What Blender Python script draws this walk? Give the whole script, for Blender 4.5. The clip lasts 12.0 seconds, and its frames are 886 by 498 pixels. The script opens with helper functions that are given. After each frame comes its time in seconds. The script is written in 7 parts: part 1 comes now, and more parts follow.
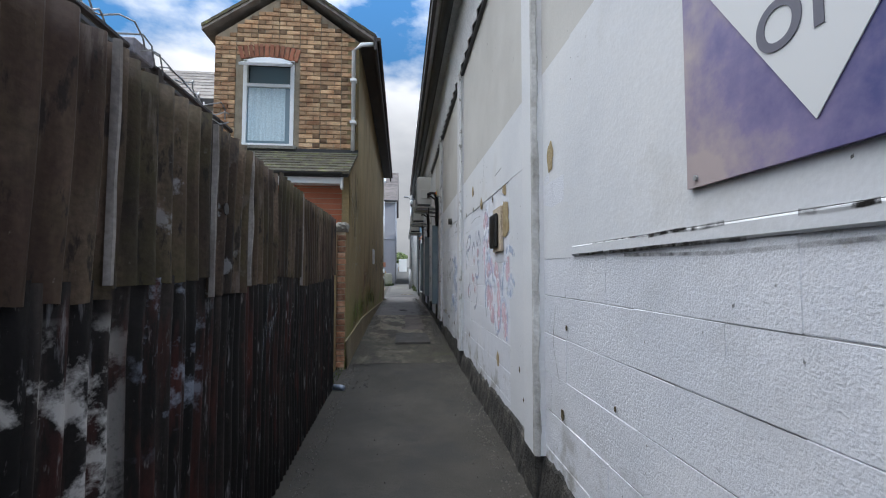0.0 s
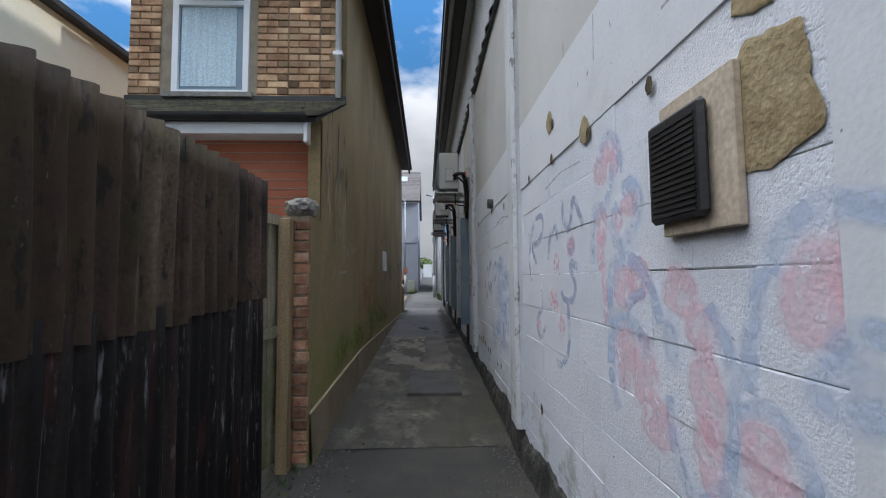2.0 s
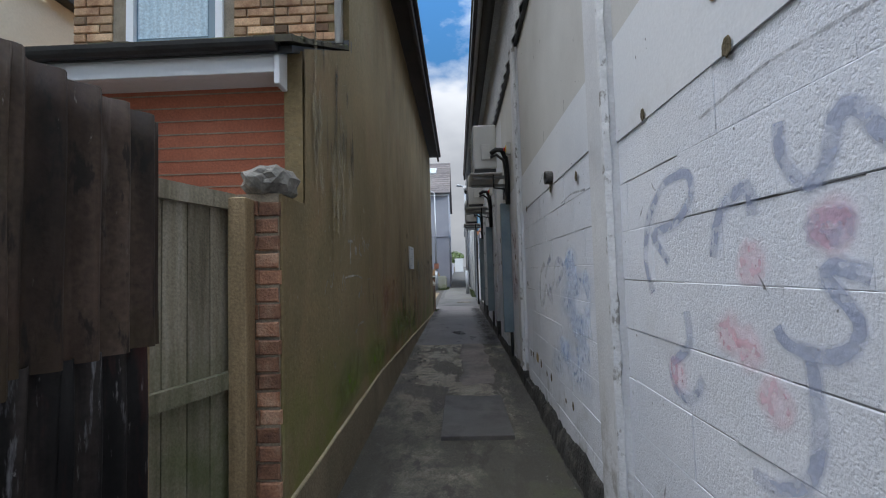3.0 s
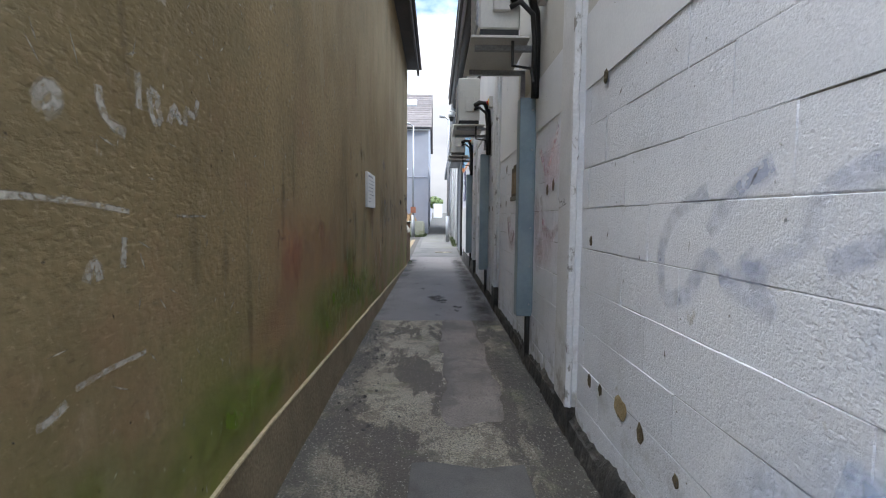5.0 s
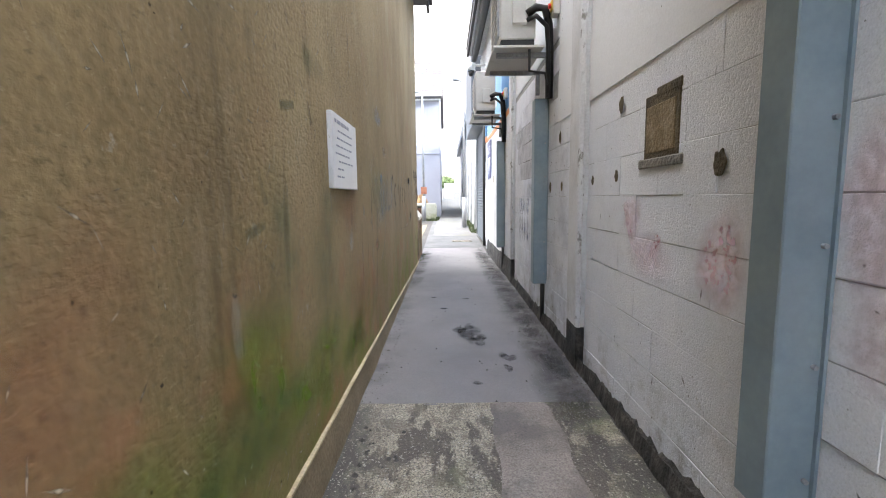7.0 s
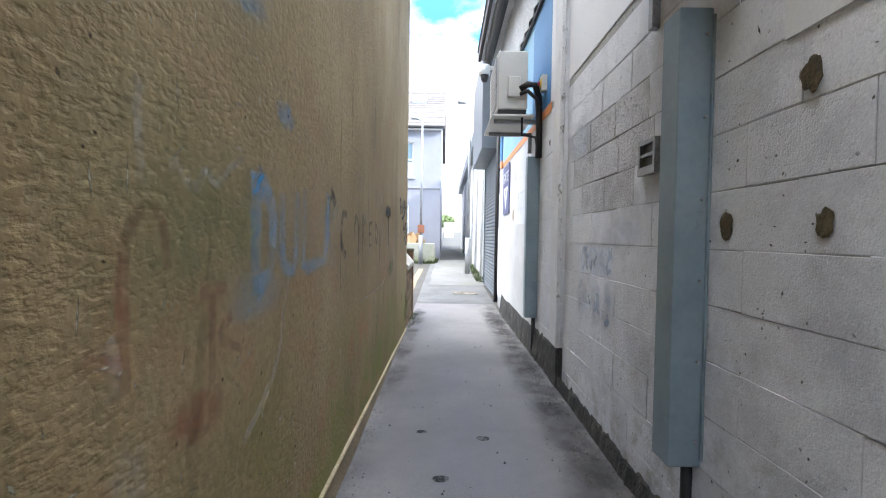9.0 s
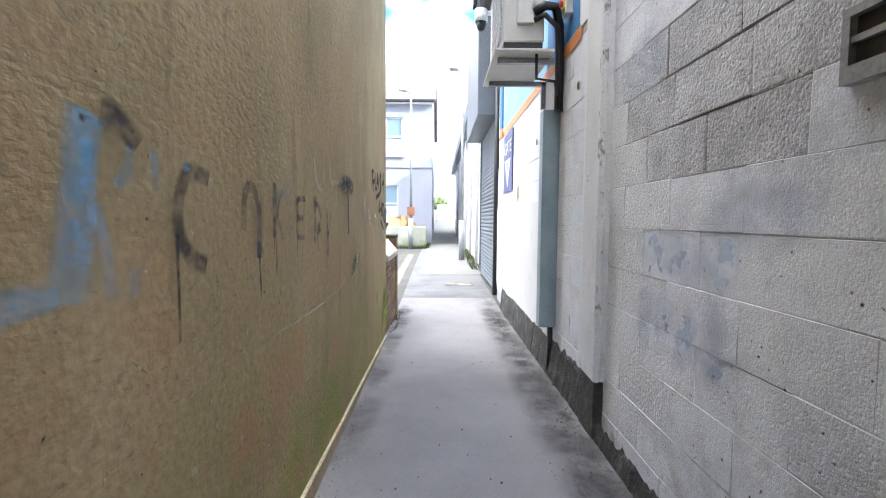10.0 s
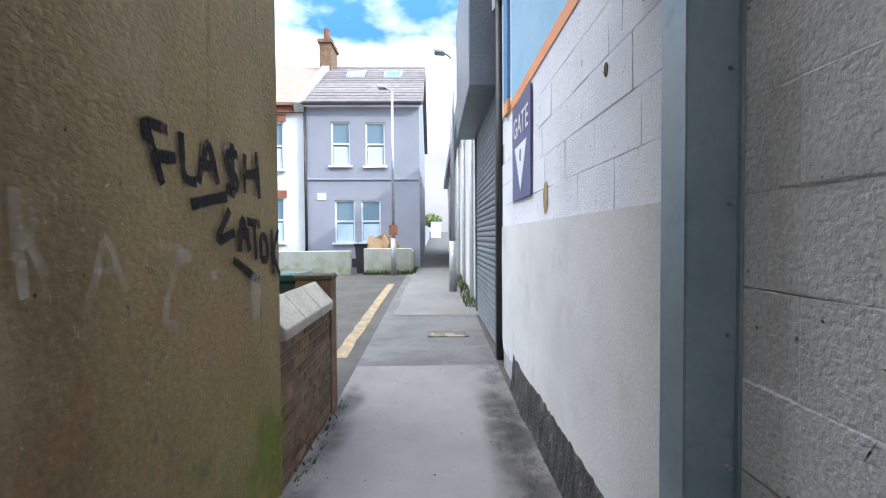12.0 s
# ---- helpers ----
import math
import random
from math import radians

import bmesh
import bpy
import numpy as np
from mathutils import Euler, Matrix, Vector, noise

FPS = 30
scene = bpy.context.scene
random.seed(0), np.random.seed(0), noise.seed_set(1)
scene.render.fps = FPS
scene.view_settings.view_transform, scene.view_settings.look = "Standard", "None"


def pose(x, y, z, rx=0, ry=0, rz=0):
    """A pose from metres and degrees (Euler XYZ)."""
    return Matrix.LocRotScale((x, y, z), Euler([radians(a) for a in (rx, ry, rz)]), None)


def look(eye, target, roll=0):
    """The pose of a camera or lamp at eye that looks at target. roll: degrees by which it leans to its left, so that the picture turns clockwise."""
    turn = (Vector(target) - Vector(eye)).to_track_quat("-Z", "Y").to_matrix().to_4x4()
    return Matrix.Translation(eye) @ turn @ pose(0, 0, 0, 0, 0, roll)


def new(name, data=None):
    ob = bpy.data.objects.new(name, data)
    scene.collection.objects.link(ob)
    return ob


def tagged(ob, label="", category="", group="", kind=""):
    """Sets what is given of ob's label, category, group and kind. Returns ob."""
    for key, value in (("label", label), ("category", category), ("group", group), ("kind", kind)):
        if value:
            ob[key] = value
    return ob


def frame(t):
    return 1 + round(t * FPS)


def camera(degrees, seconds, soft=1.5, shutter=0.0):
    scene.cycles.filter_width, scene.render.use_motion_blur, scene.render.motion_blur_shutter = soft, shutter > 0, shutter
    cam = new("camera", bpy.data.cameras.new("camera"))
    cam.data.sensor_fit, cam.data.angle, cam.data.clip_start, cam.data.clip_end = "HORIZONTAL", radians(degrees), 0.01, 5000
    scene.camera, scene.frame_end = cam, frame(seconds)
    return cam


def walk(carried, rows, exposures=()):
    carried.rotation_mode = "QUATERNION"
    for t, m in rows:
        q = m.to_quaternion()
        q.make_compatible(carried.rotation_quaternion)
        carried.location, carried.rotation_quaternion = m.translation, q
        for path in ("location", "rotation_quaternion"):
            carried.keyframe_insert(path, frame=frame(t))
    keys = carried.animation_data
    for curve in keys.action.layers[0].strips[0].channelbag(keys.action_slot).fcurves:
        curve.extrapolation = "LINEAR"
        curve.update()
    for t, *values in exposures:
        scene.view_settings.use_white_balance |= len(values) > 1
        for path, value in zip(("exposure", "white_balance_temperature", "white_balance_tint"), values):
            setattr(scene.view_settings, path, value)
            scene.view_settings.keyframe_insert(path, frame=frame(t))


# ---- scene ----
cam = camera(90.0, 12.0, soft=1.1)
PATH = [
    (0, (0.056, 0.221, 1.478), (0.227, 2.031, 1.575), 0.1),
    (0.5, (0.066, 0.901, 1.474), (0.242, 2.710, 1.574), -0.2),
    (1, (0.167, 1.542, 1.502), (0.333, 3.351, 1.621), -0.1),
    (1.5, (0.143, 2.196, 1.521), (0.266, 4.008, 1.645), -0.3),
    (2, (0.181, 2.834, 1.545), (0.249, 4.648, 1.663), -0.5),
    (2.5, (0.147, 3.482, 1.567), (0.162, 5.298, 1.675), -1.2),
    (2.7, (0.147, 3.715, 1.600), (0.107, 5.532, 1.702), -1.5),
    (4.3, (0.114, 5.658, 1.642), (0.031, 7.477, 1.679), -1.8),
    (4.5, (0.111, 5.927, 1.617), (0.081, 7.746, 1.623), -0.7),
    (5, (0.090, 6.577, 1.581), (0.119, 8.393, 1.454), 0.5),
    (5.5, (0.039, 7.252, 1.559), (0.065, 9.034, 1.187), 1.2),
    (6, (-0.025, 7.903, 1.542), (-0.012, 9.588, 0.853), 0.4),
    (6.5, (-0.030, 8.494, 1.565), (-0.033, 10.344, 0.800), 0.9),
    (7, (-0.085, 9.078, 1.636), (-0.100, 10.886, 1.428), -0.7),
    (8.8, (-0.104, 11.385, 1.642), (-0.111, 13.204, 1.607), 1.2),
    (9, (-0.116, 11.661, 1.668), (-0.125, 13.480, 1.619), 0.9),
    (9.5, (-0.090, 12.273, 1.674), (-0.089, 14.091, 1.591), 0.9),
    (10, (-0.066, 12.897, 1.676), (-0.048, 14.712, 1.556), 0.4),
    (10.5, (0.042, 13.508, 1.686), (0.061, 15.322, 1.540), 0.4),
    (11, (0.073, 14.155, 1.696), (0.086, 15.971, 1.568), 0.5),
    (11.5, (0.145, 14.778, 1.734), (0.162, 16.596, 1.637), 1.1),
    (12, (0.178, 15.440, 1.757), (0.211, 17.259, 1.707), -0.4),
]
walk(cam, [(t, look(eye, target, roll)) for t, eye, target, roll in PATH], [(0, -0.3, 6150, 10), (1.5, -0.35, 6080, 10), (2.7, -0.4, 6050, 10), (4.4, 0.1, 6050, 10), (5.5, 1.12, 6300, 12), (6.5, 1.93, 6600, 13), (7.0, 1.65, 6450, 13), (7.25, 1.25, 6400, 13), (8.8, 1.42, 6200, 11), (9, 1.44, 6200, 11), (9.5, 1.82, 6250, 12), (10.5, 1.64, 6200, 12), (11.2, 1.35, 6150, 12), (11.6, 1.08, 6150, 12), (12, 0.68, 6050, 11)])
SKY = 0.12

# ---- world, sun ----
world = bpy.data.worlds.new("sky")
scene.world = world
world.use_nodes = True
wn, wl = world.node_tree.nodes, world.node_tree.links
wn.clear()
SUN_TO = Vector((0.8, -0.35, 0.56)).normalized()


def wnode(kind, **kw):
    n = wn.new(kind)
    for k, v in kw.items():
        n.inputs[k].default_value = v
    return n


sky = wn.new("ShaderNodeTexSky")
sky.sky_type = "NISHITA"
sky.sun_disc = False
sky.sun_elevation = math.asin(SUN_TO.z)
sky.sun_rotation = math.atan2(SUN_TO.x, SUN_TO.y)
coord = wn.new("ShaderNodeTexCoord")
squash = wn.new("ShaderNodeMapping")
squash.inputs["Scale"].default_value = (1.0, 1.0, 1.9)
squash.inputs["Location"].default_value = (0.35, 0.1, 0.22)
wl.new(coord.outputs["Generated"], squash.inputs["Vector"])
puffs = wnode("ShaderNodeTexNoise", Scale=2.1, Detail=9.0, Roughness=0.55)
wl.new(squash.outputs[0], puffs.inputs["Vector"])
cover = wn.new("ShaderNodeValToRGB")
cover.color_ramp.elements[0].position, cover.color_ramp.elements[1].position = 0.44, 0.56
low = wn.new("ShaderNodeSeparateXYZ")
wl.new(coord.outputs["Generated"], low.inputs[0])
bank = wnode("ShaderNodeMapRange")
bank.inputs[1].default_value, bank.inputs[2].default_value = 0.35, 0.41
bank.inputs[3].default_value, bank.inputs[4].default_value = 0.09, -0.1
wl.new(low.outputs["Z"], bank.inputs[0])
summed = wn.new("ShaderNodeMath")
wl.new(puffs.outputs["Fac"], summed.inputs[0])
wl.new(bank.outputs[0], summed.inputs[1])
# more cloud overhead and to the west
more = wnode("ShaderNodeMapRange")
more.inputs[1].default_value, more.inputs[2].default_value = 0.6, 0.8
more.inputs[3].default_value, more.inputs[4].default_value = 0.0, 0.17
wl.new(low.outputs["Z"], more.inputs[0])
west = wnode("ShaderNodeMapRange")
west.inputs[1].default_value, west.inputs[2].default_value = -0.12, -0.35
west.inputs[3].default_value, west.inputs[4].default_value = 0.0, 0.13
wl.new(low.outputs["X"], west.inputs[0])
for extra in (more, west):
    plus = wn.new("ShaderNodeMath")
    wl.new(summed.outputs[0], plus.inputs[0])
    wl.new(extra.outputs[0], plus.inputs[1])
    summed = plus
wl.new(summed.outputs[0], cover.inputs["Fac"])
shade = wnode("ShaderNodeTexNoise", Scale=5.0, Detail=5.0)
wl.new(squash.outputs[0], shade.inputs["Vector"])
cloud = wn.new("ShaderNodeValToRGB")
cloud.color_ramp.elements[0].position, cloud.color_ramp.elements[1].position = 0.3, 0.65
cloud.color_ramp.elements[0].color, cloud.color_ramp.elements[1].color = (9.0, 9.2, 9.6, 1), (13.0, 13.0, 13.0, 1)
wl.new(shade.outputs["Fac"], cloud.inputs["Fac"])
skymix = wn.new("ShaderNodeMix")
skymix.data_type = "RGBA"
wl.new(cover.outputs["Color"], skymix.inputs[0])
clear = wn.new("ShaderNodeMix")
clear.data_type, clear.blend_type = "RGBA", "MULTIPLY"
clear.inputs[0].default_value = 1.0
clear.inputs[7].default_value = (0.8, 1.5, 1.9, 1)
wl.new(sky.outputs[0], clear.inputs[6])
wl.new(clear.outputs[2], skymix.inputs[6])
wl.new(cloud.outputs[0], skymix.inputs[7])
# luminance rises towards the zenith, as under a half-clouded sky
height = wn.new("ShaderNodeSeparateXYZ")
wl.new(coord.outputs["Generated"], height.inputs[0])
rise = wnode("ShaderNodeMapRange")
rise.inputs[1].default_value, rise.inputs[2].default_value = 0.0, 1.0
rise.inputs[3].default_value, rise.inputs[4].default_value = SKY * 0.4, SKY * 5.4
power = wn.new("ShaderNodeMath")
power.operation = "POWER"
power.use_clamp = True
power.inputs[1].default_value = 2.5
wl.new(height.outputs["Z"], power.inputs[0])
wl.new(power.outputs[0], rise.inputs[0])
back = wnode("ShaderNodeBackground", Strength=SKY)
wl.new(rise.outputs[0], back.inputs["Strength"])
wl.new(skymix.outputs[2], back.inputs["Color"])
wout = wn.new("ShaderNodeOutputWorld")
wl.new(back.outputs[0], wout.inputs["Surface"])

sun_data = bpy.data.lights.new("sun", "SUN")
sun_data.energy, sun_data.angle, sun_data.color = 3.0, radians(0.6), (1.0, 0.95, 0.87)
sun = new("sun", sun_data)
sun.matrix_world = look(SUN_TO * 50, (0, 0, 0))


# ---- materials ----
def surf(name, cols, scale=2.0, rough=0.8, bump=0.3, grain=60.0, metal=0.0, stretch=(1, 1, 1), rand=0.0, fine=0.25, depth=0.01, stops=None, spec=0.5):
    """Cols: blended by large noise; fine grain and relief over it; rand: lightness by piece."""
    m = bpy.data.materials.new(name)
    m.use_nodes = True
    n, l = m.node_tree.nodes, m.node_tree.links
    b = n["Principled BSDF"]
    b.inputs["Roughness"].default_value, b.inputs["Metallic"].default_value = rough, metal
    b.inputs["Specular IOR Level"].default_value = spec
    geo = n.new("ShaderNodeNewGeometry")
    mp = n.new("ShaderNodeMapping")
    mp.inputs["Scale"].default_value = stretch
    l.new(geo.outputs["Position"], mp.inputs["Vector"])
    big = n.new("ShaderNodeTexNoise")
    big.inputs["Scale"].default_value, big.inputs["Detail"].default_value, big.inputs["Roughness"].default_value = scale, 8, 0.62
    l.new(mp.outputs[0], big.inputs["Vector"])
    ramp = n.new("ShaderNodeValToRGB")
    el = ramp.color_ramp.elements
    while len(el) < len(cols):
        el.new(0.5)
    for i, c in enumerate(cols):
        el[i].position = stops[i] if stops else 0.3 + 0.4 * i / max(1, len(cols) - 1)
        el[i].color = (*c, 1)
    l.new(big.outputs["Fac"], ramp.inputs["Fac"])
    small = n.new("ShaderNodeTexNoise")
    small.inputs["Scale"].default_value, small.inputs["Detail"].default_value = grain, 6
    l.new(geo.outputs["Position"], small.inputs["Vector"])
    rng = n.new("ShaderNodeMapRange")
    rng.inputs[1].default_value, rng.inputs[2].default_value = 0.25, 0.75
    rng.inputs[3].default_value, rng.inputs[4].default_value = 1 - fine, 1 + fine
    l.new(small.outputs["Fac"], rng.inputs[0])
    mul = n.new("ShaderNodeMix")
    mul.data_type, mul.blend_type = "RGBA", "MULTIPLY"
    mul.inputs[0].default_value = 1.0
    l.new(ramp.outputs[0], mul.inputs[6])
    l.new(rng.outputs[0], mul.inputs[7])
    col = mul.outputs[2]
    if rand:
        info = n.new("ShaderNodeObjectInfo")
        r2 = n.new("ShaderNodeMapRange")
        r2.inputs[3].default_value, r2.inputs[4].default_value = 1 - rand, 1 + rand
        l.new(info.outputs["Random"], r2.inputs[0])
        m2 = n.new("ShaderNodeMix")
        m2.data_type, m2.blend_type = "RGBA", "MULTIPLY"
        m2.inputs[0].default_value = 1.0
        l.new(col, m2.inputs[6])
        l.new(r2.outputs[0], m2.inputs[7])
        col = m2.outputs[2]
    l.new(col, b.inputs["Base Color"])
    bp = n.new("ShaderNodeBump")
    bp.inputs["Strength"].default_value, bp.inputs["Distance"].default_value = bump, depth
    l.new(small.outputs["Fac"], bp.inputs["Height"])
    l.new(bp.outputs[0], b.inputs["Normal"])
    return m


def over(m, colour, scale, low, high, axis=None, amount=1.0, seed=0.0, stretch=(1, 1, 1), box=None):
    """Lays a stain of a colour over a material where noise, and the height or a stretch of it, allow."""
    n, l = m.node_tree.nodes, m.node_tree.links
    b = n["Principled BSDF"]
    src = b.inputs["Base Color"].links[0].from_socket
    geo = n.new("ShaderNodeNewGeometry")
    mp = n.new("ShaderNodeMapping")
    mp.inputs["Scale"].default_value = stretch
    mp.inputs["Location"].default_value = (seed, seed * 1.7, seed * 0.6)
    l.new(geo.outputs["Position"], mp.inputs["Vector"])
    t = n.new("ShaderNodeTexNoise")
    t.inputs["Scale"].default_value, t.inputs["Detail"].default_value, t.inputs["Roughness"].default_value = scale, 8, 0.65
    l.new(mp.outputs[0], t.inputs["Vector"])
    fac = n.new("ShaderNodeMapRange")
    fac.inputs[1].default_value, fac.inputs[2].default_value = low, high
    fac.inputs[4].default_value = amount
    l.new(t.outputs["Fac"], fac.inputs[0])
    out = fac.outputs[0]
    for which, a0, a1 in (box or ([axis] if axis else [])):
        sep = n.new("ShaderNodeSeparateXYZ")
        l.new(geo.outputs["Position"], sep.inputs[0])
        mr = n.new("ShaderNodeMapRange")
        mr.inputs[1].default_value, mr.inputs[2].default_value = a0, a1
        l.new(sep.outputs["XYZ".index(which)], mr.inputs[0])
        mm = n.new("ShaderNodeMath")
        mm.operation = "MULTIPLY"
        l.new(out, mm.inputs[0])
        l.new(mr.outputs[0], mm.inputs[1])
        out = mm.outputs[0]
    mix = n.new("ShaderNodeMix")
    mix.data_type = "RGBA"
    mix.inputs[7].default_value = (*colour, 1)
    l.new(out, mix.inputs[0])
    l.new(src, mix.inputs[6])
    l.new(mix.outputs[2], b.inputs["Base Color"])
    return m


def relief(m, scale, strength, depth, seed=0.0, stretch=(1, 1, 1), low=0.0, high=1.0, patchy=0.0):
    """Adds a coarser relief under a material's grain, in patches if asked."""
    n, l = m.node_tree.nodes, m.node_tree.links
    fine = [k for k in n if k.type == "BUMP"][0]
    geo = n.new("ShaderNodeNewGeometry")
    mp = n.new("ShaderNodeMapping")
    mp.inputs["Scale"].default_value = stretch
    mp.inputs["Location"].default_value = (seed, seed * 1.3, seed * 0.7)
    l.new(geo.outputs["Position"], mp.inputs["Vector"])
    t = n.new("ShaderNodeTexNoise")
    t.inputs["Scale"].default_value, t.inputs["Detail"].default_value = scale, 5
    l.new(mp.outputs[0], t.inputs["Vector"])
    mr = n.new("ShaderNodeMapRange")
    mr.inputs[1].default_value, mr.inputs[2].default_value = low, high
    l.new(t.outputs["Fac"], mr.inputs[0])
    bp = n.new("ShaderNodeBump")
    bp.inputs["Strength"].default_value, bp.inputs["Distance"].default_value = strength, depth
    height = mr.outputs[0]
    if patchy:
        where = n.new("ShaderNodeTexNoise")
        where.inputs["Scale"].default_value, where.inputs["Detail"].default_value = patchy, 4
        l.new(mp.outputs[0], where.inputs["Vector"])
        band = n.new("ShaderNodeMapRange")
        band.inputs[1].default_value, band.inputs[2].default_value = 0.42, 0.6
        band.inputs[3].default_value = 0.12
        l.new(where.outputs["Fac"], band.inputs[0])
        times = n.new("ShaderNodeMath")
        times.operation = "MULTIPLY"
        l.new(height, times.inputs[0])
        l.new(band.outputs[0], times.inputs[1])
        height = times.outputs[0]
    l.new(height, bp.inputs["Height"])
    prior = fine.inputs["Normal"].links
    if prior:
        l.new(prior[0].from_socket, bp.inputs["Normal"])
    l.new(bp.outputs[0], fine.inputs["Normal"])


def plain(name, colour, rough=0.5, metal=0.0, spec=0.5):
    m = bpy.data.materials.new(name)
    m.use_nodes = True
    b = m.node_tree.nodes["Principled BSDF"]
    b.inputs["Base Color"].default_value = (*colour, 1)
    b.inputs["Roughness"].default_value, b.inputs["Metallic"].default_value = rough, metal
    b.inputs["Specular IOR Level"].default_value = spec
    return m


def spray(name, colour, amount=0.7, scale=30.0):
    """Thin spray paint through which the wall shows."""
    m = bpy.data.materials.new(name)
    m.use_nodes = True
    n, l = m.node_tree.nodes, m.node_tree.links
    b = n["Principled BSDF"]
    b.inputs["Base Color"].default_value, b.inputs["Roughness"].default_value = (*colour, 1), 0.85
    geo = n.new("ShaderNodeNewGeometry")
    t = n.new("ShaderNodeTexNoise")
    t.inputs["Scale"].default_value, t.inputs["Detail"].default_value = scale, 6
    l.new(geo.outputs["Position"], t.inputs["Vector"])
    mr = n.new("ShaderNodeMapRange")
    mr.inputs[1].default_value, mr.inputs[2].default_value = 0.36, 0.6
    mr.inputs[3].default_value, mr.inputs[4].default_value = amount * 0.35, amount
    l.new(t.outputs["Fac"], mr.inputs[0])
    l.new(mr.outputs[0], b.inputs["Alpha"])
    b.inputs["Specular IOR Level"].default_value = 0.25
    pits = n.new("ShaderNodeTexNoise")
    pits.inputs["Scale"].default_value, pits.inputs["Detail"].default_value = 60, 6
    l.new(geo.outputs["Position"], pits.inputs["Vector"])
    bp = n.new("ShaderNodeBump")
    bp.inputs["Strength"].default_value, bp.inputs["Distance"].default_value = 0.6, 0.012
    l.new(pits.outputs["Fac"], bp.inputs["Height"])
    l.new(bp.outputs[0], b.inputs["Normal"])
    return m


def glass(name, tint, rough=0.05):
    m = plain(name, tint, rough, 0.0, 0.8)
    return m


ASPHALT = surf("asphalt", [(0.036, 0.033, 0.027), (0.056, 0.051, 0.042), (0.078, 0.071, 0.058)], 1.3, 0.85, 0.5, 140, fine=0.35, depth=0.006)
over(ASPHALT, (0.035, 0.034, 0.033), 2.2, 0.52, 0.68, amount=0.7, seed=3)
over(ASPHALT, (0.2, 0.19, 0.17), 60, 0.67, 0.72, amount=0.7, seed=8)
over(ASPHALT, (0.02, 0.019, 0.017), 70, 0.6, 0.66, amount=0.6, seed=9)
CONCRETE = surf("old_concrete", [(0.28, 0.242, 0.18), (0.365, 0.32, 0.24), (0.44, 0.39, 0.3)], 1.6, 0.9, 1.0, 120, fine=0.9, depth=0.016)
over(CONCRETE, (0.115, 0.095, 0.08), 2.0, 0.49, 0.53, amount=0.92, seed=5, stretch=(1.9, 0.75, 1))
over(CONCRETE, (0.16, 0.138, 0.108), 7, 0.53, 0.58, amount=0.65, seed=56)
over(CONCRETE, (0.07, 0.062, 0.05), 80, 0.56, 0.63, amount=0.85, seed=51)
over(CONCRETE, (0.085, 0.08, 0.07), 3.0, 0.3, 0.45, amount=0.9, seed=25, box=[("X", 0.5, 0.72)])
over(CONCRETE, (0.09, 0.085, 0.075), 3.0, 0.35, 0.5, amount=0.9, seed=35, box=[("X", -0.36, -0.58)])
over(CONCRETE, (0.55, 0.51, 0.44), 75, 0.59, 0.64, amount=0.85, seed=45)
over(CONCRETE, (0.17, 0.19, 0.09), 2.5, 0.56, 0.7, amount=0.5, seed=11)
over(CONCRETE, (0.075, 0.068, 0.052), 1.7, 0.22, 0.52, amount=0.88, seed=81, stretch=(1.2, 0.8, 1), box=[("Y", 9.3, 7.6)])
over(CONCRETE, (0.1, 0.105, 0.05), 2.4, 0.5, 0.66, amount=0.7, seed=82, box=[("Y", 8.2, 7.2), ("X", 0.2, 0.6)])
SMOOTHPATCH = surf("smooth_pinkish_cement", [(0.17, 0.143, 0.12), (0.215, 0.183, 0.155), (0.265, 0.228, 0.195)], 2.6, 0.88, 0.6, 110, fine=0.4, depth=0.004)
over(SMOOTHPATCH, (0.13, 0.112, 0.1), 3.4, 0.5, 0.6, amount=0.7, seed=83)
over(SMOOTHPATCH, (0.085, 0.075, 0.062), 70, 0.58, 0.65, amount=0.7, seed=86)
PAINT = surf("white_wall_paint", [(0.67, 0.695, 0.755), (0.745, 0.765, 0.82), (0.8, 0.81, 0.845)], 1.1, 0.75, 0.38, 150, fine=0.09, depth=0.008, rand=0.025)
BLOCKGREY = surf("thin_grey_block_paint", [(0.4, 0.4, 0.42), (0.56, 0.56, 0.585), (0.68, 0.68, 0.7)], 5, 0.85, 0.8, 95, fine=0.22, depth=0.012, rand=0.08)
ROUGHBLOCK = surf("rough_painted_block", [(0.6, 0.605, 0.63), (0.7, 0.71, 0.74), (0.78, 0.79, 0.81)], 3.0, 0.85, 0.5, 80, fine=0.18, depth=0.01, rand=0.06)
over(ROUGHBLOCK, (0.1, 0.095, 0.09), 38, 0.66, 0.71, amount=0.8, seed=92)
over(ROUGHBLOCK, (0.46, 0.52, 0.62), 2.4, 0.55, 0.7, amount=0.45, seed=93)
JOINTGREY = surf("bare_grey_joint", [(0.09, 0.088, 0.085), (0.2, 0.195, 0.19)], 8, 0.95, 0.4, 90)
RAWEDGE = surf("raw_concrete_edge", [(0.24, 0.23, 0.2), (0.5, 0.5, 0.49), (0.68, 0.69, 0.69)], 5, 0.9, 0.55, 50, fine=0.15, depth=0.012, stretch=(1, 1, 0.6))
over(PAINT, (0.5, 0.5, 0.5), 1.4, 0.56, 0.75, amount=0.45, seed=2)
over(PAINT, (0.46, 0.47, 0.52), 3.2, 0.46, 0.68, amount=0.75, seed=62, box=[("Y", 12.0, 12.5), ("Y", 16.2, 15.6)])
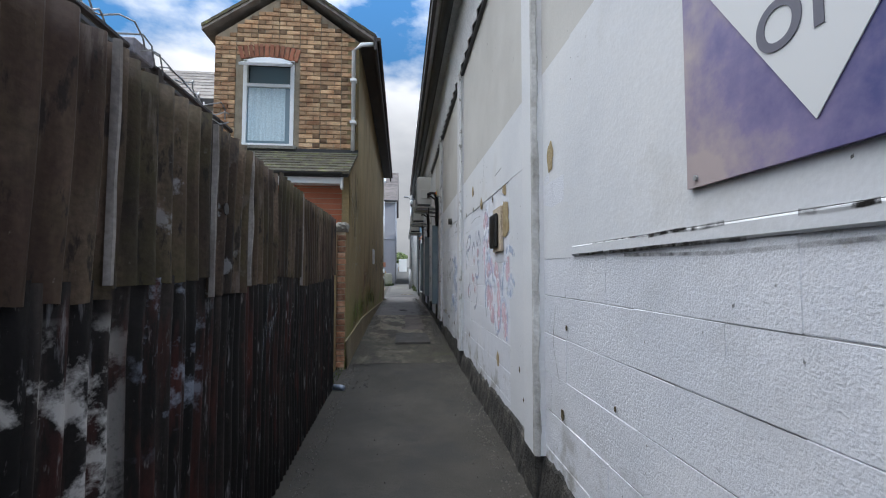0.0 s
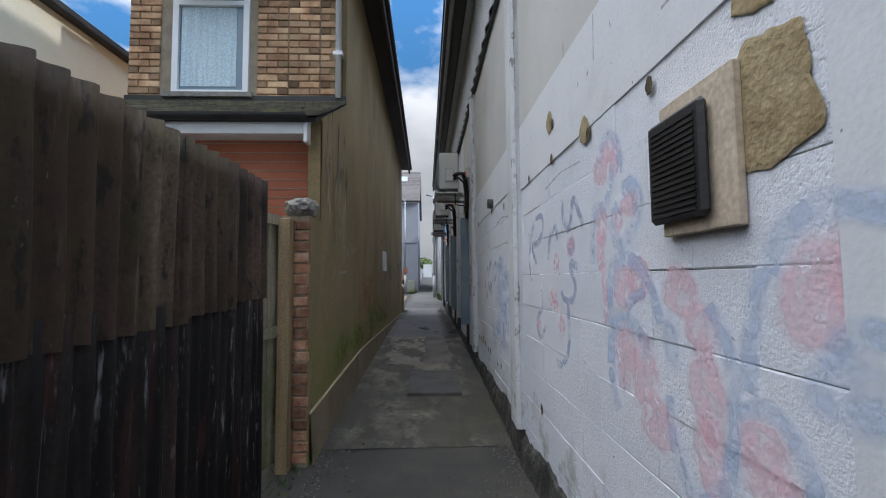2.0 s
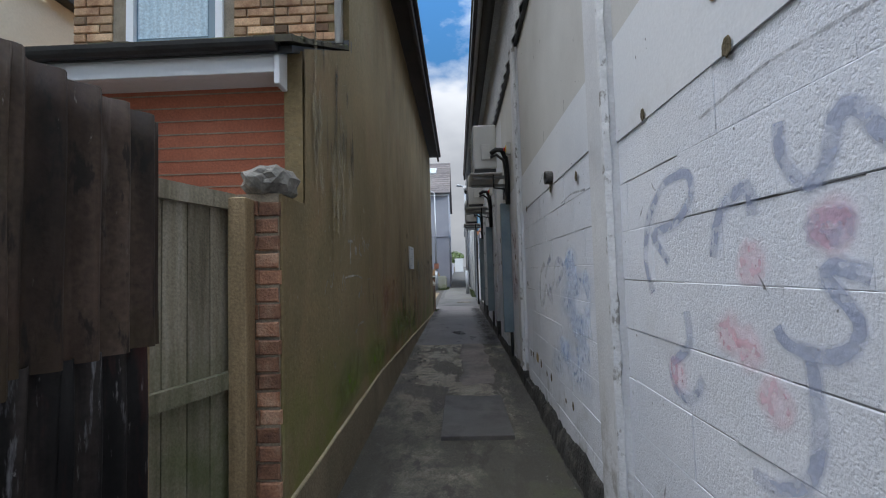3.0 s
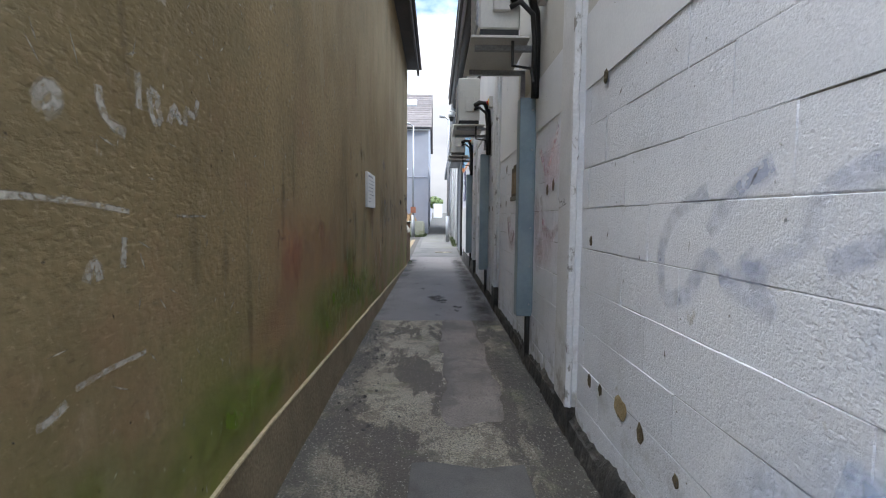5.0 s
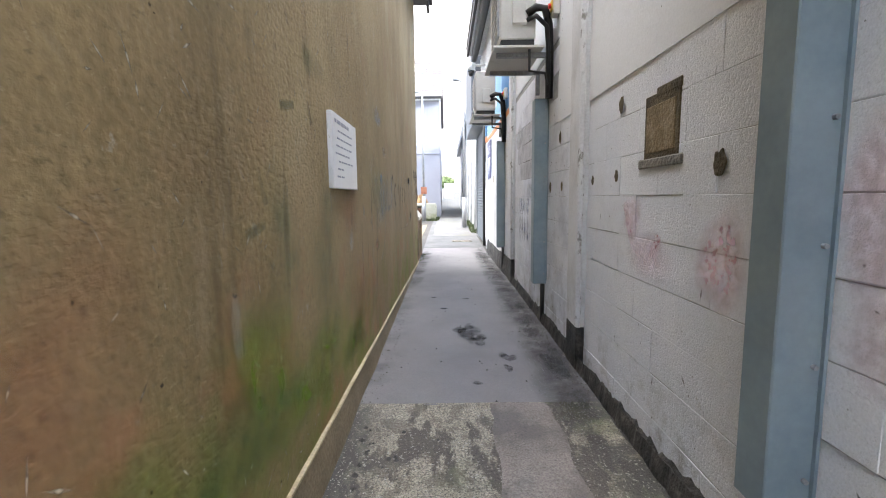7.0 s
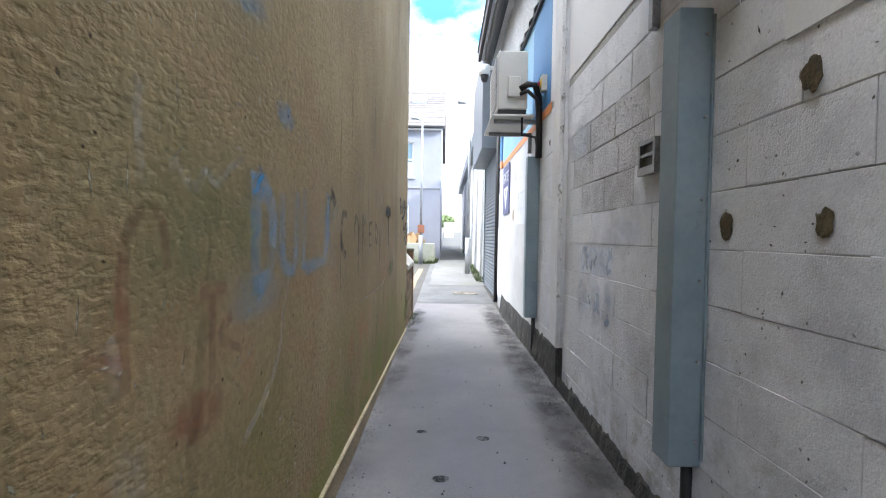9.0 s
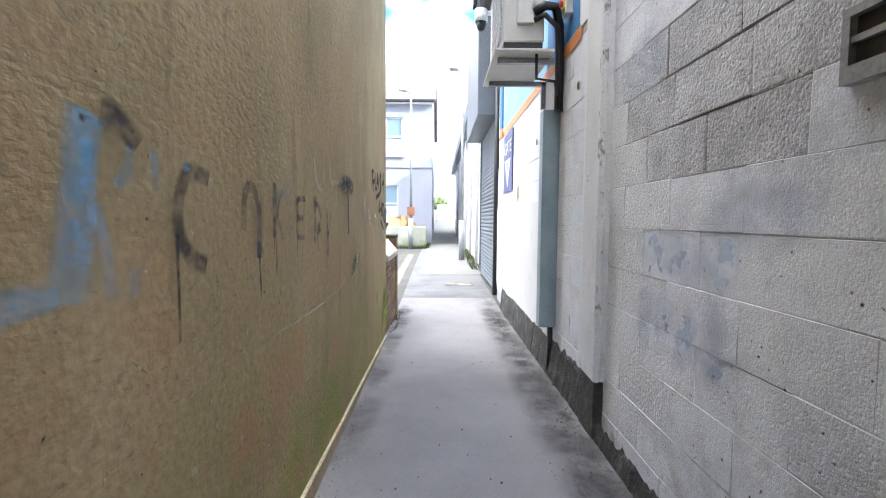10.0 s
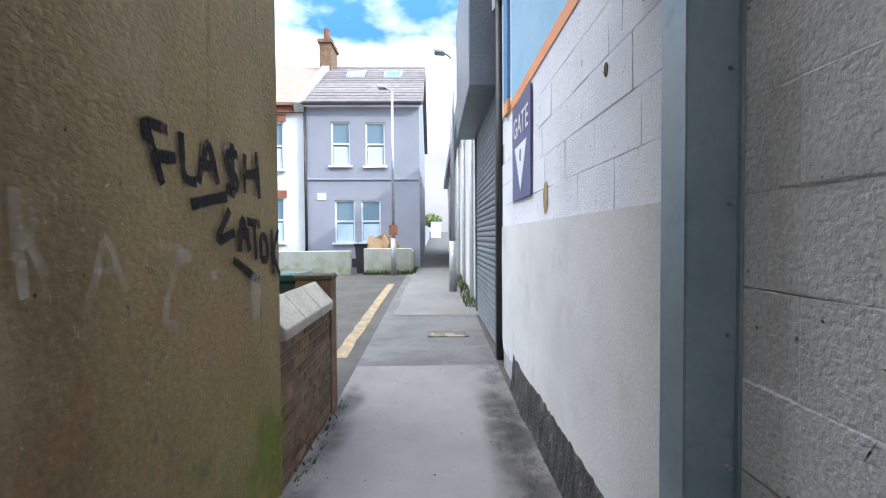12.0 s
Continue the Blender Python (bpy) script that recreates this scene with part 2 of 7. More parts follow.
over(PAINT, (0.36, 0.35, 0.34), 7, 0.52, 0.68, amount=0.7, seed=63, box=[("Y", 12.0, 12.5), ("Y", 16.2, 15.6), ("Z", 1.6, 0.7)])
over(PAINT, (0.28, 0.27, 0.24), 5, 0.5, 0.64, amount=0.8, seed=64, box=[("Z", 0.85, 0.5)])
over(PAINT, (0.42, 0.43, 0.46), 60, 0.58, 0.7, amount=0.5, seed=65)
over(PAINT, (0.86, 0.87, 0.89), 80, 0.58, 0.68, amount=0.6, seed=66)
over(PAINT, (0.3, 0.29, 0.27), 22, 0.7, 0.76, amount=0.55, seed=33)
over(PAINT, (0.34, 0.31, 0.25), 6, 0.68, 0.74, amount=0.6, seed=9)
RENDERED = surf("smooth_painted_render", [(0.65, 0.67, 0.705), (0.73, 0.745, 0.77), (0.78, 0.785, 0.795)], 0.8, 0.7, 0.2, 70, fine=0.04, depth=0.006)
over(RENDERED, (0.52, 0.5, 0.45), 1.8, 0.58, 0.75, amount=0.4, seed=4)
NEWASPHALT = surf("worn_grey_asphalt", [(0.145, 0.133, 0.128), (0.19, 0.177, 0.17), (0.225, 0.21, 0.202)], 0.9, 0.85, 0.4, 150, fine=0.16, depth=0.004)
over(NEWASPHALT, (0.3, 0.29, 0.275), 90, 0.66, 0.71, amount=0.5, seed=29)
over(NEWASPHALT, (0.08, 0.074, 0.07), 90, 0.62, 0.68, amount=0.5, seed=30)
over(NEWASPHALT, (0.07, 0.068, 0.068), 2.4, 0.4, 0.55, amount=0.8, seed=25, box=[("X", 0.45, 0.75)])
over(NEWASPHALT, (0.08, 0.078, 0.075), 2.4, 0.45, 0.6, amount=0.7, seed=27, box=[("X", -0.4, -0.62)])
ROADGREY = surf("patched_road_asphalt", [(0.085, 0.083, 0.08), (0.115, 0.112, 0.107), (0.15, 0.146, 0.138)], 1.1, 0.88, 0.4, 140, fine=0.2, depth=0.004)
over(ROADGREY, (0.07, 0.068, 0.066), 1.6, 0.52, 0.6, amount=0.6, seed=84, stretch=(1, 1.8, 1))
over(ROADGREY, (0.21, 0.2, 0.18), 5, 0.62, 0.68, amount=0.6, seed=85, stretch=(1, 2.5, 1))
PATCHGREY = surf("dark_repair_asphalt", [(0.085, 0.078, 0.07), (0.115, 0.106, 0.096), (0.15, 0.138, 0.124)], 2.0, 0.85, 0.4, 140, fine=0.25, depth=0.004)
over(PATCHGREY, (0.06, 0.055, 0.046), 3, 0.5, 0.65, amount=0.6, seed=88)
RENDER_BEIGE = surf("bare_beige_render", [(0.5, 0.49, 0.46), (0.58, 0.57, 0.54), (0.64, 0.63, 0.6)], 0.8, 0.75, 0.2, 70, fine=0.04, depth=0.006)
WARMWHITE = surf("weathered_white_render", [(0.56, 0.56, 0.555), (0.64, 0.64, 0.635), (0.7, 0.7, 0.69)], 1.2, 0.75, 0.25, 70, fine=0.06, depth=0.006)
over(WARMWHITE, (0.45, 0.43, 0.38), 3.0, 0.55, 0.72, amount=0.5, seed=44)
WORNPIER = surf("scuffed_pier_paint", [(0.56, 0.565, 0.58), (0.66, 0.665, 0.68), (0.73, 0.735, 0.745)], 1.8, 0.8, 0.4, 70, fine=0.08, depth=0.008)
over(WORNPIER, (0.42, 0.4, 0.37), 4, 0.55, 0.7, amount=0.5, seed=101, stretch=(1, 1, 0.5))
over(WORNPIER, (0.3, 0.28, 0.25), 5, 0.5, 0.62, amount=0.8, seed=102, box=[("Z", 1.1, 0.6)])
CHIPEDGE = surf("chipped_white_edge", [(0.62, 0.63, 0.645), (0.72, 0.725, 0.735)], 4, 0.8, 0.5, 60, fine=0.1, depth=0.01)
over(CHIPEDGE, (0.22, 0.21, 0.19), 13, 0.56, 0.62, amount=0.9, seed=103, stretch=(1, 1, 0.6))
relief(PAINT, 64, 0.36, 0.009, 3, low=0.74, high=0.5, patchy=1.1)
relief(ROUGHBLOCK, 60, 0.3, 0.011, 4, low=0.7, high=0.5)
relief(PAINT, 9, 0.2, 0.02, 5)
relief(BLOCKGREY, 40, 0.6, 0.012, 3, low=0.7, high=0.55)
relief(RENDERED, 6, 0.3, 0.012, 8)
MORTAR = surf("mortar", [(0.3, 0.3, 0.3), (0.44, 0.445, 0.45)], 3, 0.9, 0.5, 90)
PLINTH = surf("tarred_plinth", [(0.02, 0.02, 0.019), (0.06, 0.056, 0.05), (0.19, 0.175, 0.15)], 7.0, 0.75, 0.7, 50, depth=0.02, stops=[0.35, 0.55, 0.75])
OCHRE = surf("ochre_render", [(0.19, 0.132, 0.056), (0.275, 0.2, 0.096), (0.34, 0.258, 0.138)], 0.9, 0.88, 0.3, 40, fine=0.2, depth=0.009, stretch=(1, 1, 0.55))
over(OCHRE, (0.125, 0.1, 0.042), 0.9, 0.3, 0.58, amount=0.5, seed=77, box=[("Y", 9.2, 7.7)])
over(OCHRE, (0.15, 0.125, 0.06), 2.2, 0.48, 0.7, amount=0.4, seed=71)
over(OCHRE, (0.3, 0.24, 0.145), 18, 0.58, 0.68, amount=0.5, seed=72, stretch=(1, 1.5, 0.7))
over(OCHRE, (0.09, 0.066, 0.032), 34, 0.58, 0.68, amount=0.5, seed=73, stretch=(1, 0.8, 1.5))
over(OCHRE, (0.4, 0.32, 0.19), 46, 0.6, 0.68, amount=0.5, seed=76, stretch=(1, 0.8, 1.5))
over(OCHRE, (0.25, 0.15, 0.08), 2.2, 0.55, 0.7, amount=0.5, seed=74)
over(OCHRE, (0.09, 0.068, 0.034), 1.4, 0.52, 0.75, amount=0.35, seed=1, stretch=(1, 0.8, 0.3))
over(OCHRE, (0.33, 0.27, 0.165), 2.3, 0.58, 0.72, amount=0.6, seed=14, stretch=(1, 1, 0.4))
over(OCHRE, (0.16, 0.185, 0.025), 1.5, 0.42, 0.62, axis=("Z", 1.3, 0.72), amount=0.9, seed=6)
over(OCHRE, (0.33, 0.15, 0.075), 2.6, 0.52, 0.66, amount=0.6, seed=21, box=[("Y", 8.3, 9.3), ("Z", 1.8, 1.2)])
over(OCHRE, (0.11, 0.085, 0.045), 14, 0.62, 0.72, amount=0.6, seed=41)
over(OCHRE, (0.36, 0.33, 0.26), 9, 0.66, 0.72, amount=0.7, seed=17)
relief(OCHRE, 9, 0.06, 0.02, 2, (1, 1.1, 1.2), patchy=0.5)
relief(OCHRE, 48, 0.32, 0.008, 6, (1, 0.8, 1.4), 0.72, 0.46, patchy=0.55)
SKIRT = surf("dark_skirting_cement", [(0.15, 0.118, 0.07), (0.24, 0.192, 0.12)], 2.5, 0.9, 0.5, 60)
CREAM = surf("pale_edge_strip", [(0.34, 0.28, 0.16), (0.48, 0.4, 0.25)], 5, 0.8, 0.3, 70)
BRICK_BUFF = surf("stock_brick", [(0.26, 0.135, 0.07), (0.41, 0.245, 0.135), (0.53, 0.36, 0.21)], 4.5, 0.9, 0.5, 110, rand=0.32, stops=[0.36, 0.46, 0.62])
BRICK_RED = surf("red_brick", [(0.2, 0.065, 0.035), (0.3, 0.11, 0.06), (0.36, 0.17, 0.1)], 6, 0.9, 0.5, 110, rand=0.3)
BRICK_BROWN = surf("brown_brick", [(0.09, 0.05, 0.032), (0.16, 0.09, 0.055), (0.22, 0.15, 0.09)], 6, 0.9, 0.5, 110, rand=0.35)
over(BRICK_BROWN, (0.08, 0.1, 0.03), 2.0, 0.5, 0.7, amount=0.5, seed=7)
ORANGE_BRICK = surf("painted_orange_brick", [(0.3, 0.085, 0.04), (0.4, 0.13, 0.065)], 3, 0.8, 0.4, 80)
JOINT = surf("brick_joint", [(0.2, 0.16, 0.11), (0.32, 0.27, 0.2)], 6, 0.95, 0.4, 120)
RUST = surf("weathered_corrugated_iron", [(0.0025, 0.0022, 0.0022), (0.007, 0.0056, 0.0052), (0.034, 0.026, 0.022)], 1.6, 0.7, 0.4, 70, stretch=(1, 9, 0.45), depth=0.006, rand=0.3, stops=[0.38, 0.52, 0.72], spec=0.3, fine=0.4)
over(RUST, (0.11, 0.028, 0.02), 2.8, 0.54, 0.68, amount=0.55, seed=12, stretch=(1, 3, 0.4))
# pale upright streaks painted in for glints on the iron's ribs
over(RUST, (0.2, 0.2, 0.21), 5.0, 0.61, 0.7, amount=0.8, seed=19, stretch=(1, 8, 0.8))
over(RUST, (0.5, 0.49, 0.47), 7, 0.5, 0.58, amount=0.9, seed=31, box=[("Y", 1.52, 1.42), ("Z", 0.8, 0.92), ("Z", 1.38, 1.3)])
over(RUST, (0.3, 0.34, 0.42), 6, 0.56, 0.64, amount=0.7, seed=37, box=[("Y", 1.52, 1.62), ("Y", 2.1, 1.9), ("Z", 0.9, 1.05)])
RUST_UP = surf("mossy_corrugated_iron", [(0.009, 0.0065, 0.0045), (0.04, 0.0275, 0.0185), (0.17, 0.125, 0.09)], 1.5, 0.65, 0.4, 70, stretch=(1, 3.2, 0.5), depth=0.006, rand=0.3, stops=[0.36, 0.5, 0.7], spec=0.3, fine=0.4)
over(RUST_UP, (0.055, 0.05, 0.016), 1.5, 0.46, 0.62, amount=0.7, seed=13)
over(RUST_UP, (0.24, 0.215, 0.19), 2.4, 0.59, 0.7, amount=0.7, seed=23, stretch=(1, 5, 0.5))
over(RUST_UP, (0.06, 0.03, 0.02), 1.1, 0.48, 0.62, amount=0.45, seed=94, stretch=(1, 1.5, 0.7))
over(RUST_UP, (0.008, 0.007, 0.006), 9, 0.56, 0.62, amount=0.8, seed=95, stretch=(1, 3, 0.7))
over(RUST_UP, (0.32, 0.3, 0.27), 34, 0.68, 0.73, amount=0.6, seed=96, stretch=(1, 2, 0.5))
over(RUST, (0.2, 0.19, 0.185), 12, 0.63, 0.7, amount=0.65, seed=97, stretch=(1, 6, 0.8))
over(RUST, (0.35, 0.34, 0.33), 50, 0.7, 0.74, amount=0.6, seed=98, stretch=(1, 1, 0.5))
over(RUST_UP, (0.36, 0.37, 0.39), 6, 0.57, 0.62, amount=0.6, seed=29, box=[("Y", 1.5, 1.7), ("Y", 2.4, 2.1), ("Z", 2.0, 1.8)])
WOOD = surf("weathered_gate_boards", [(0.13, 0.11, 0.07), (0.24, 0.21, 0.15), (0.33, 0.3, 0.24)], 3, 0.85, 0.4, 90, stretch=(6, 6, 0.5), rand=0.2)
over(WOOD, (0.07, 0.1, 0.02), 1.6, 0.4, 0.6, axis=("Z", 1.7, 0.9), amount=0.8, seed=3)
POSTWOOD = surf("tan_timber", [(0.2, 0.14, 0.07), (0.33, 0.24, 0.13)], 3, 0.85, 0.4, 90, stretch=(6, 6, 0.5))
TILE = surf("grey_brown_roof_tile", [(0.1, 0.085, 0.075), (0.17, 0.15, 0.135), (0.24, 0.215, 0.19)], 4, 0.85, 0.4, 80, rand=0.25)
MOSSTILE = surf("mossy_roof_tile", [(0.05, 0.04, 0.032), (0.09, 0.08, 0.055), (0.13, 0.14, 0.045)], 8, 0.9, 0.6, 60, rand=0.3)
PINKTILE = surf("pinkish_roof_tile", [(0.075, 0.063, 0.06), (0.11, 0.094, 0.09), (0.145, 0.125, 0.12)], 4, 0.85, 0.4, 80, rand=0.2)
REDTILE = surf("red_roof_tile", [(0.2, 0.11, 0.08), (0.32, 0.19, 0.14)], 5, 0.85, 0.4, 80, rand=0.2)
UPVC = surf("white_plastic", [(0.74, 0.75, 0.76), (0.8, 0.8, 0.8)], 3, 0.35, 0.05, 40, fine=0.03)
SASH = surf("white_sash_paint", [(0.7, 0.71, 0.72), (0.78, 0.78, 0.78)], 3, 0.45, 0.1, 40, fine=0.04)
PANE = glass("window_glass", (0.16, 0.24, 0.29), 0.06)
# curtain cloth, its blue tint standing for sky reflected in the gable pane
CURTAIN = surf("sky_tinted_curtain", [(0.42, 0.54, 0.6), (0.6, 0.7, 0.74)], 3, 0.9, 0.2, 60, stretch=(9, 9, 0.4))
DARK = surf("black_paint", [(0.012, 0.012, 0.013), (0.03, 0.029, 0.028)], 4, 0.5, 0.2, 60)
BROWNBOARD = surf("dark_brown_bargeboard", [(0.02, 0.014, 0.012), (0.045, 0.032, 0.026)], 3, 0.6, 0.2, 60)
DUCT = surf("blue_grey_galvanised_duct", [(0.2, 0.27, 0.31), (0.27, 0.345, 0.385), (0.32, 0.385, 0.41)], 2.2, 0.42, 0.06, 40, metal=0.35, fine=0.05, depth=0.003)
over(DUCT, (0.13, 0.14, 0.14), 5, 0.64, 0.75, amount=0.5, seed=2)
ACWHITE = surf("cream_enamel", [(0.58, 0.57, 0.53), (0.66, 0.65, 0.61)], 2.5, 0.5, 0.08, 50, fine=0.05)
over(ACWHITE, (0.3, 0.28, 0.24), 4, 0.62, 0.76, amount=0.45, seed=5)
STEEL = surf("galvanised_steel", [(0.3, 0.31, 0.32), (0.42, 0.43, 0.44)], 8, 0.45, 0.1, 60, metal=0.5)
SHUTTER = surf("grey_shutter_steel", [(0.13, 0.15, 0.17), (0.19, 0.21, 0.235)], 2, 0.45, 0.08, 50, metal=0.3)
CLAD = surf("white_corrugated_sheet", [(0.5, 0.51, 0.52), (0.66, 0.67, 0.68)], 2, 0.6, 0.15, 50)
GREYWALL = surf("grey_house_render", [(0.25, 0.252, 0.285), (0.3, 0.302, 0.335)], 0.7, 0.85, 0.25, 40, fine=0.05)
WHITEWALL = surf("white_house_render", [(0.55, 0.55, 0.54), (0.64, 0.64, 0.62)], 0.8, 0.85, 0.25, 40, fine=0.05)
CREAMWALL = surf("cream_house_render", [(0.6, 0.57, 0.46), (0.7, 0.67, 0.56)], 0.8, 0.85, 0.25, 40, fine=0.05)
STONE = surf("rough_cement_stone", [(0.16, 0.15, 0.13), (0.29, 0.27, 0.23)], 5, 0.9, 0.7, 50, depth=0.02)
COPING = surf("concrete_coping", [(0.3, 0.28, 0.23), (0.42, 0.4, 0.34)], 4, 0.9, 0.4, 70)
over(COPING, (0.13, 0.13, 0.06), 3, 0.5, 0.7, amount=0.5, seed=3)
GREENWALL = surf("mossy_garden_wall", [(0.33, 0.33, 0.26), (0.45, 0.44, 0.37)], 2.5, 0.9, 0.4, 60)
over(GREENWALL, (0.16, 0.2, 0.04), 2.2, 0.45, 0.62, axis=("Z", 1.5, 0.6), amount=0.8, seed=3)
GRAVEL = surf("grit", [(0.045, 0.042, 0.036), (0.14, 0.13, 0.115)], 30, 0.9, 0.5, 120, rand=0.5)
LEAF = surf("foliage", [(0.05, 0.08, 0.02), (0.1, 0.13, 0.035)], 6, 0.7, 0.3, 40, rand=0.3)


# ---- building blocks ----
def box(bm, x0, x1, y0, y1, z0, z1):
    vs = [bm.verts.new((x, y, z)) for x in (x0, x1) for y in (y0, y1) for z in (z0, z1)]
    for f in ((0, 1, 3, 2), (4, 6, 7, 5), (0, 4, 5, 1), (2, 3, 7, 6), (0, 2, 6, 4), (1, 5, 7, 3)):
        bm.faces.new([vs[i] for i in f])
    return vs


def prism(bm, outline, axis, a, b):
    """Extrudes an outline of pairs along an axis from a to b."""
    def put(u, v, w):
        return {"x": (w, u, v), "y": (u, w, v), "z": (u, v, w)}[axis]
    lo = [bm.verts.new(put(u, v, a)) for u, v in outline]
    hi = [bm.verts.new(put(u, v, b)) for u, v in outline]
    n = len(outline)
    bm.faces.new(lo)
    bm.faces.new(hi[::-1])
    for i in range(n):
        bm.faces.new((lo[i], lo[(i + 1) % n], hi[(i + 1) % n], hi[i]))


def tube(bm, pts, r, sides=8, r2=None):
    """A round bar along points."""
    rings = []
    pts = [Vector(p) for p in pts]
    for i, p in enumerate(pts):
        d = (pts[min(i + 1, len(pts) - 1)] - pts[max(i - 1, 0)]).normalized()
        u = d.cross(Vector((0.31, 0.2, 0.93)))
        u = (u if u.length > 0.01 else d.cross(Vector((1, 0, 0)))).normalized()
        v = d.cross(u)
        rr = r if r2 is None else r + (r2 - r) * i / (len(pts) - 1)
        rings.append([bm.verts.new(p + rr * (math.cos(2 * math.pi * k / sides) * u + math.sin(2 * math.pi * k / sides) * v)) for k in range(sides)])
    for a, b in zip(rings, rings[1:]):
        for k in range(sides):
            bm.faces.new((a[k], a[(k + 1) % sides], b[(k + 1) % sides], b[k]))
    bm.faces.new(rings[0][::-1])
    bm.faces.new(rings[-1])


def finish(bm, bevel=0.0, segs=1):
    if bevel:
        bmesh.ops.bevel(bm, geom=bm.edges[:], offset=bevel, segments=segs, affect="EDGES", clamp_overlap=True)
    bmesh.ops.recalc_face_normals(bm, faces=bm.faces[:])


def part(name, bm, material, parent=None, label="", bevel=0.0, smooth=False):
    finish(bm, bevel)
    me = bpy.data.meshes.new(name)
    bm.to_mesh(me)
    bm.free()
    me.materials.append(material)
    if smooth:
        for p in me.polygons:
            p.use_smooth = True
    ob = new(name, me)
    if parent:
        ob.parent = parent
        ob.matrix_parent_inverse = parent.matrix_world.inverted()
    if label:
        tagged(ob, label)
    return ob


def thing(name, at, label, category, group="", kind=""):
    ob = new(name)
    ob.empty_display_size = 0.1
    ob.location = at
    ob.matrix_world = Matrix.Translation(at)
    return tagged(ob, label, category, group, kind)


def B(*boxes):
    bm = bmesh.new()
    for b in boxes:
        box(bm, *b)
    return bm


def T(pts, r, sides=8, r2=None):
    bm = bmesh.new()
    tube(bm, pts, r, sides, r2)
    return bm


def setting(name, bm, material, label, category, bevel=0.0):
    return tagged(part(name, bm, material, None, "", bevel), label, category, "", "structure")


# ground profile along the walk
GROUND = ((-40, -0.1), (0, 0.12), (5, 0.2), (7, 0.28), (9, 0.335), (11.6, 0.385), (15.5, 0.4), (19.1, 0.36), (21, 0.42), (25, 0.56), (31, 0.66), (60, 1.4), (130, 3.0), (600, 3.0))


def gz(y):
    for (a, p), (b, q) in zip(GROUND, GROUND[1:]):
        if y <= b:
            return p + (q - p) * (y - a) / (b - a)
    return GROUND[-1][1]

# ---- ground ----
def strip(x0, x1, y0, y1, lift, nx=2, step=0.5, rough_edge=0.0):
    """A sheet that follows the ground's rise."""
    bm = bmesh.new()
    ys = [y0]
    while ys[-1] < y1 - 1e-6:
        ys.append(min(y1, ys[-1] + step))
    rows = []
    for y in ys:
        r = []
        for i in range(nx + 1):
            x = x0 + (x1 - x0) * i / nx
            e = rough_edge * noise.noise((x * 3, y * 4, 1)) if i in (0, nx) else 0
            r.append(bm.verts.new((x + e, y, gz(y) + lift + 0.006 * noise.noise((x * 2, y * 1.3, 0)) * (rough_edge > 0))))
        rows.append(r)
    for a, b in zip(rows, rows[1:]):
        for i in range(nx):
            bm.faces.new((a[i], a[i + 1], b[i + 1], b[i]))
    return bm


bm = bmesh.new()
ys = [-300, -40, -10] + [i * 0.5 for i in range(0, 64)] + [34, 45, 60, 90, 130, 600]
prev = None
for y in ys:
    row = [bm.verts.new((x, y, gz(y))) for x in (-400, -40, -6, -2, -0.65, -0.3, 0, 0.3, 0.6, 0.9, 3, 40, 400)]
    if prev:
        for i in range(len(row) - 1):
            bm.faces.new((prev[i], prev[i + 1], row[i + 1], row[i]))
    prev = row
ground = setting("ground", bm, ASPHALT, "dark worn asphalt alley floor with grit", "ground")

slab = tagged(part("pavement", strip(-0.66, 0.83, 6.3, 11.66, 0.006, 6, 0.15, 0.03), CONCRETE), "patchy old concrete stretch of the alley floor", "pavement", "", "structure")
tagged(part("repair_patch", B((-0.03, 0.55, 7.6, 8.8, 0.25, gz(8.2) + 0.022)), PATCHGREY, None, "", 0.004), "square dark repair patch in the concrete floor", "pavement", "", "structure")

bm = strip(0.13, 0.55, 8.95, 11.64, 0.0145, 8, 0.06, 0.0)
for v in bm.verts:
    edge = (v.co.x - 0.34) / 0.21
    v.co.x += edge ** 3 * (0.09 * noise.noise((edge, v.co.y * 2.3, 4)) + 0.04 * noise.noise((edge, v.co.y * 8, 7)))
    v.co.z -= 0.012 * abs(edge) ** 8 + 0.011 * max(0.0, (9.35 - v.co.y) / 0.4 + 0.6 * noise.noise((v.co.x * 5, v.co.y * 3, 2)))
setting("cement_patch", bm, SMOOTHPATCH, "smooth pinkish cement repair along the concrete floor", "pavement")
setting("road_asphalt", strip(-0.66, 0.84, 20.1, 31.0, 0.004, 6, 0.25, 0.0), ROADGREY, "pale patched asphalt beyond the alley's mouth", "pavement")
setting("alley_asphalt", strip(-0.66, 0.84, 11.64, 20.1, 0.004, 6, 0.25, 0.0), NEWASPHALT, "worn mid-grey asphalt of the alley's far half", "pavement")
# ---- block wall of the hall ----
FACE = 0.89
PIERS = ((2.75, 3.0), (6.08, 6.34), (9.0, 9.27), (12.15, 12.42), (15.375, 15.65))
wall_e = setting("wall_east", B((FACE + 0.0045, 1.15, -3.0, 20.1, -0.1, 4.25)), MORTAR, "white painted concrete block wall of a hall", "wall")


def paint_foot(y):
    return 0.44 if y < 6.2 else 0.48 if y < 12.2 else 0.49 if y < 15.5 else 0.7


FEET = {2.75: 0.43, 6.08: 0.45, 9.0: 0.52, 12.15: 0.71, 15.375: 0.75}


def piece(name, me, at, parent):
    ob = new(name, me)
    ob.location = at
    ob.parent = parent
    return ob


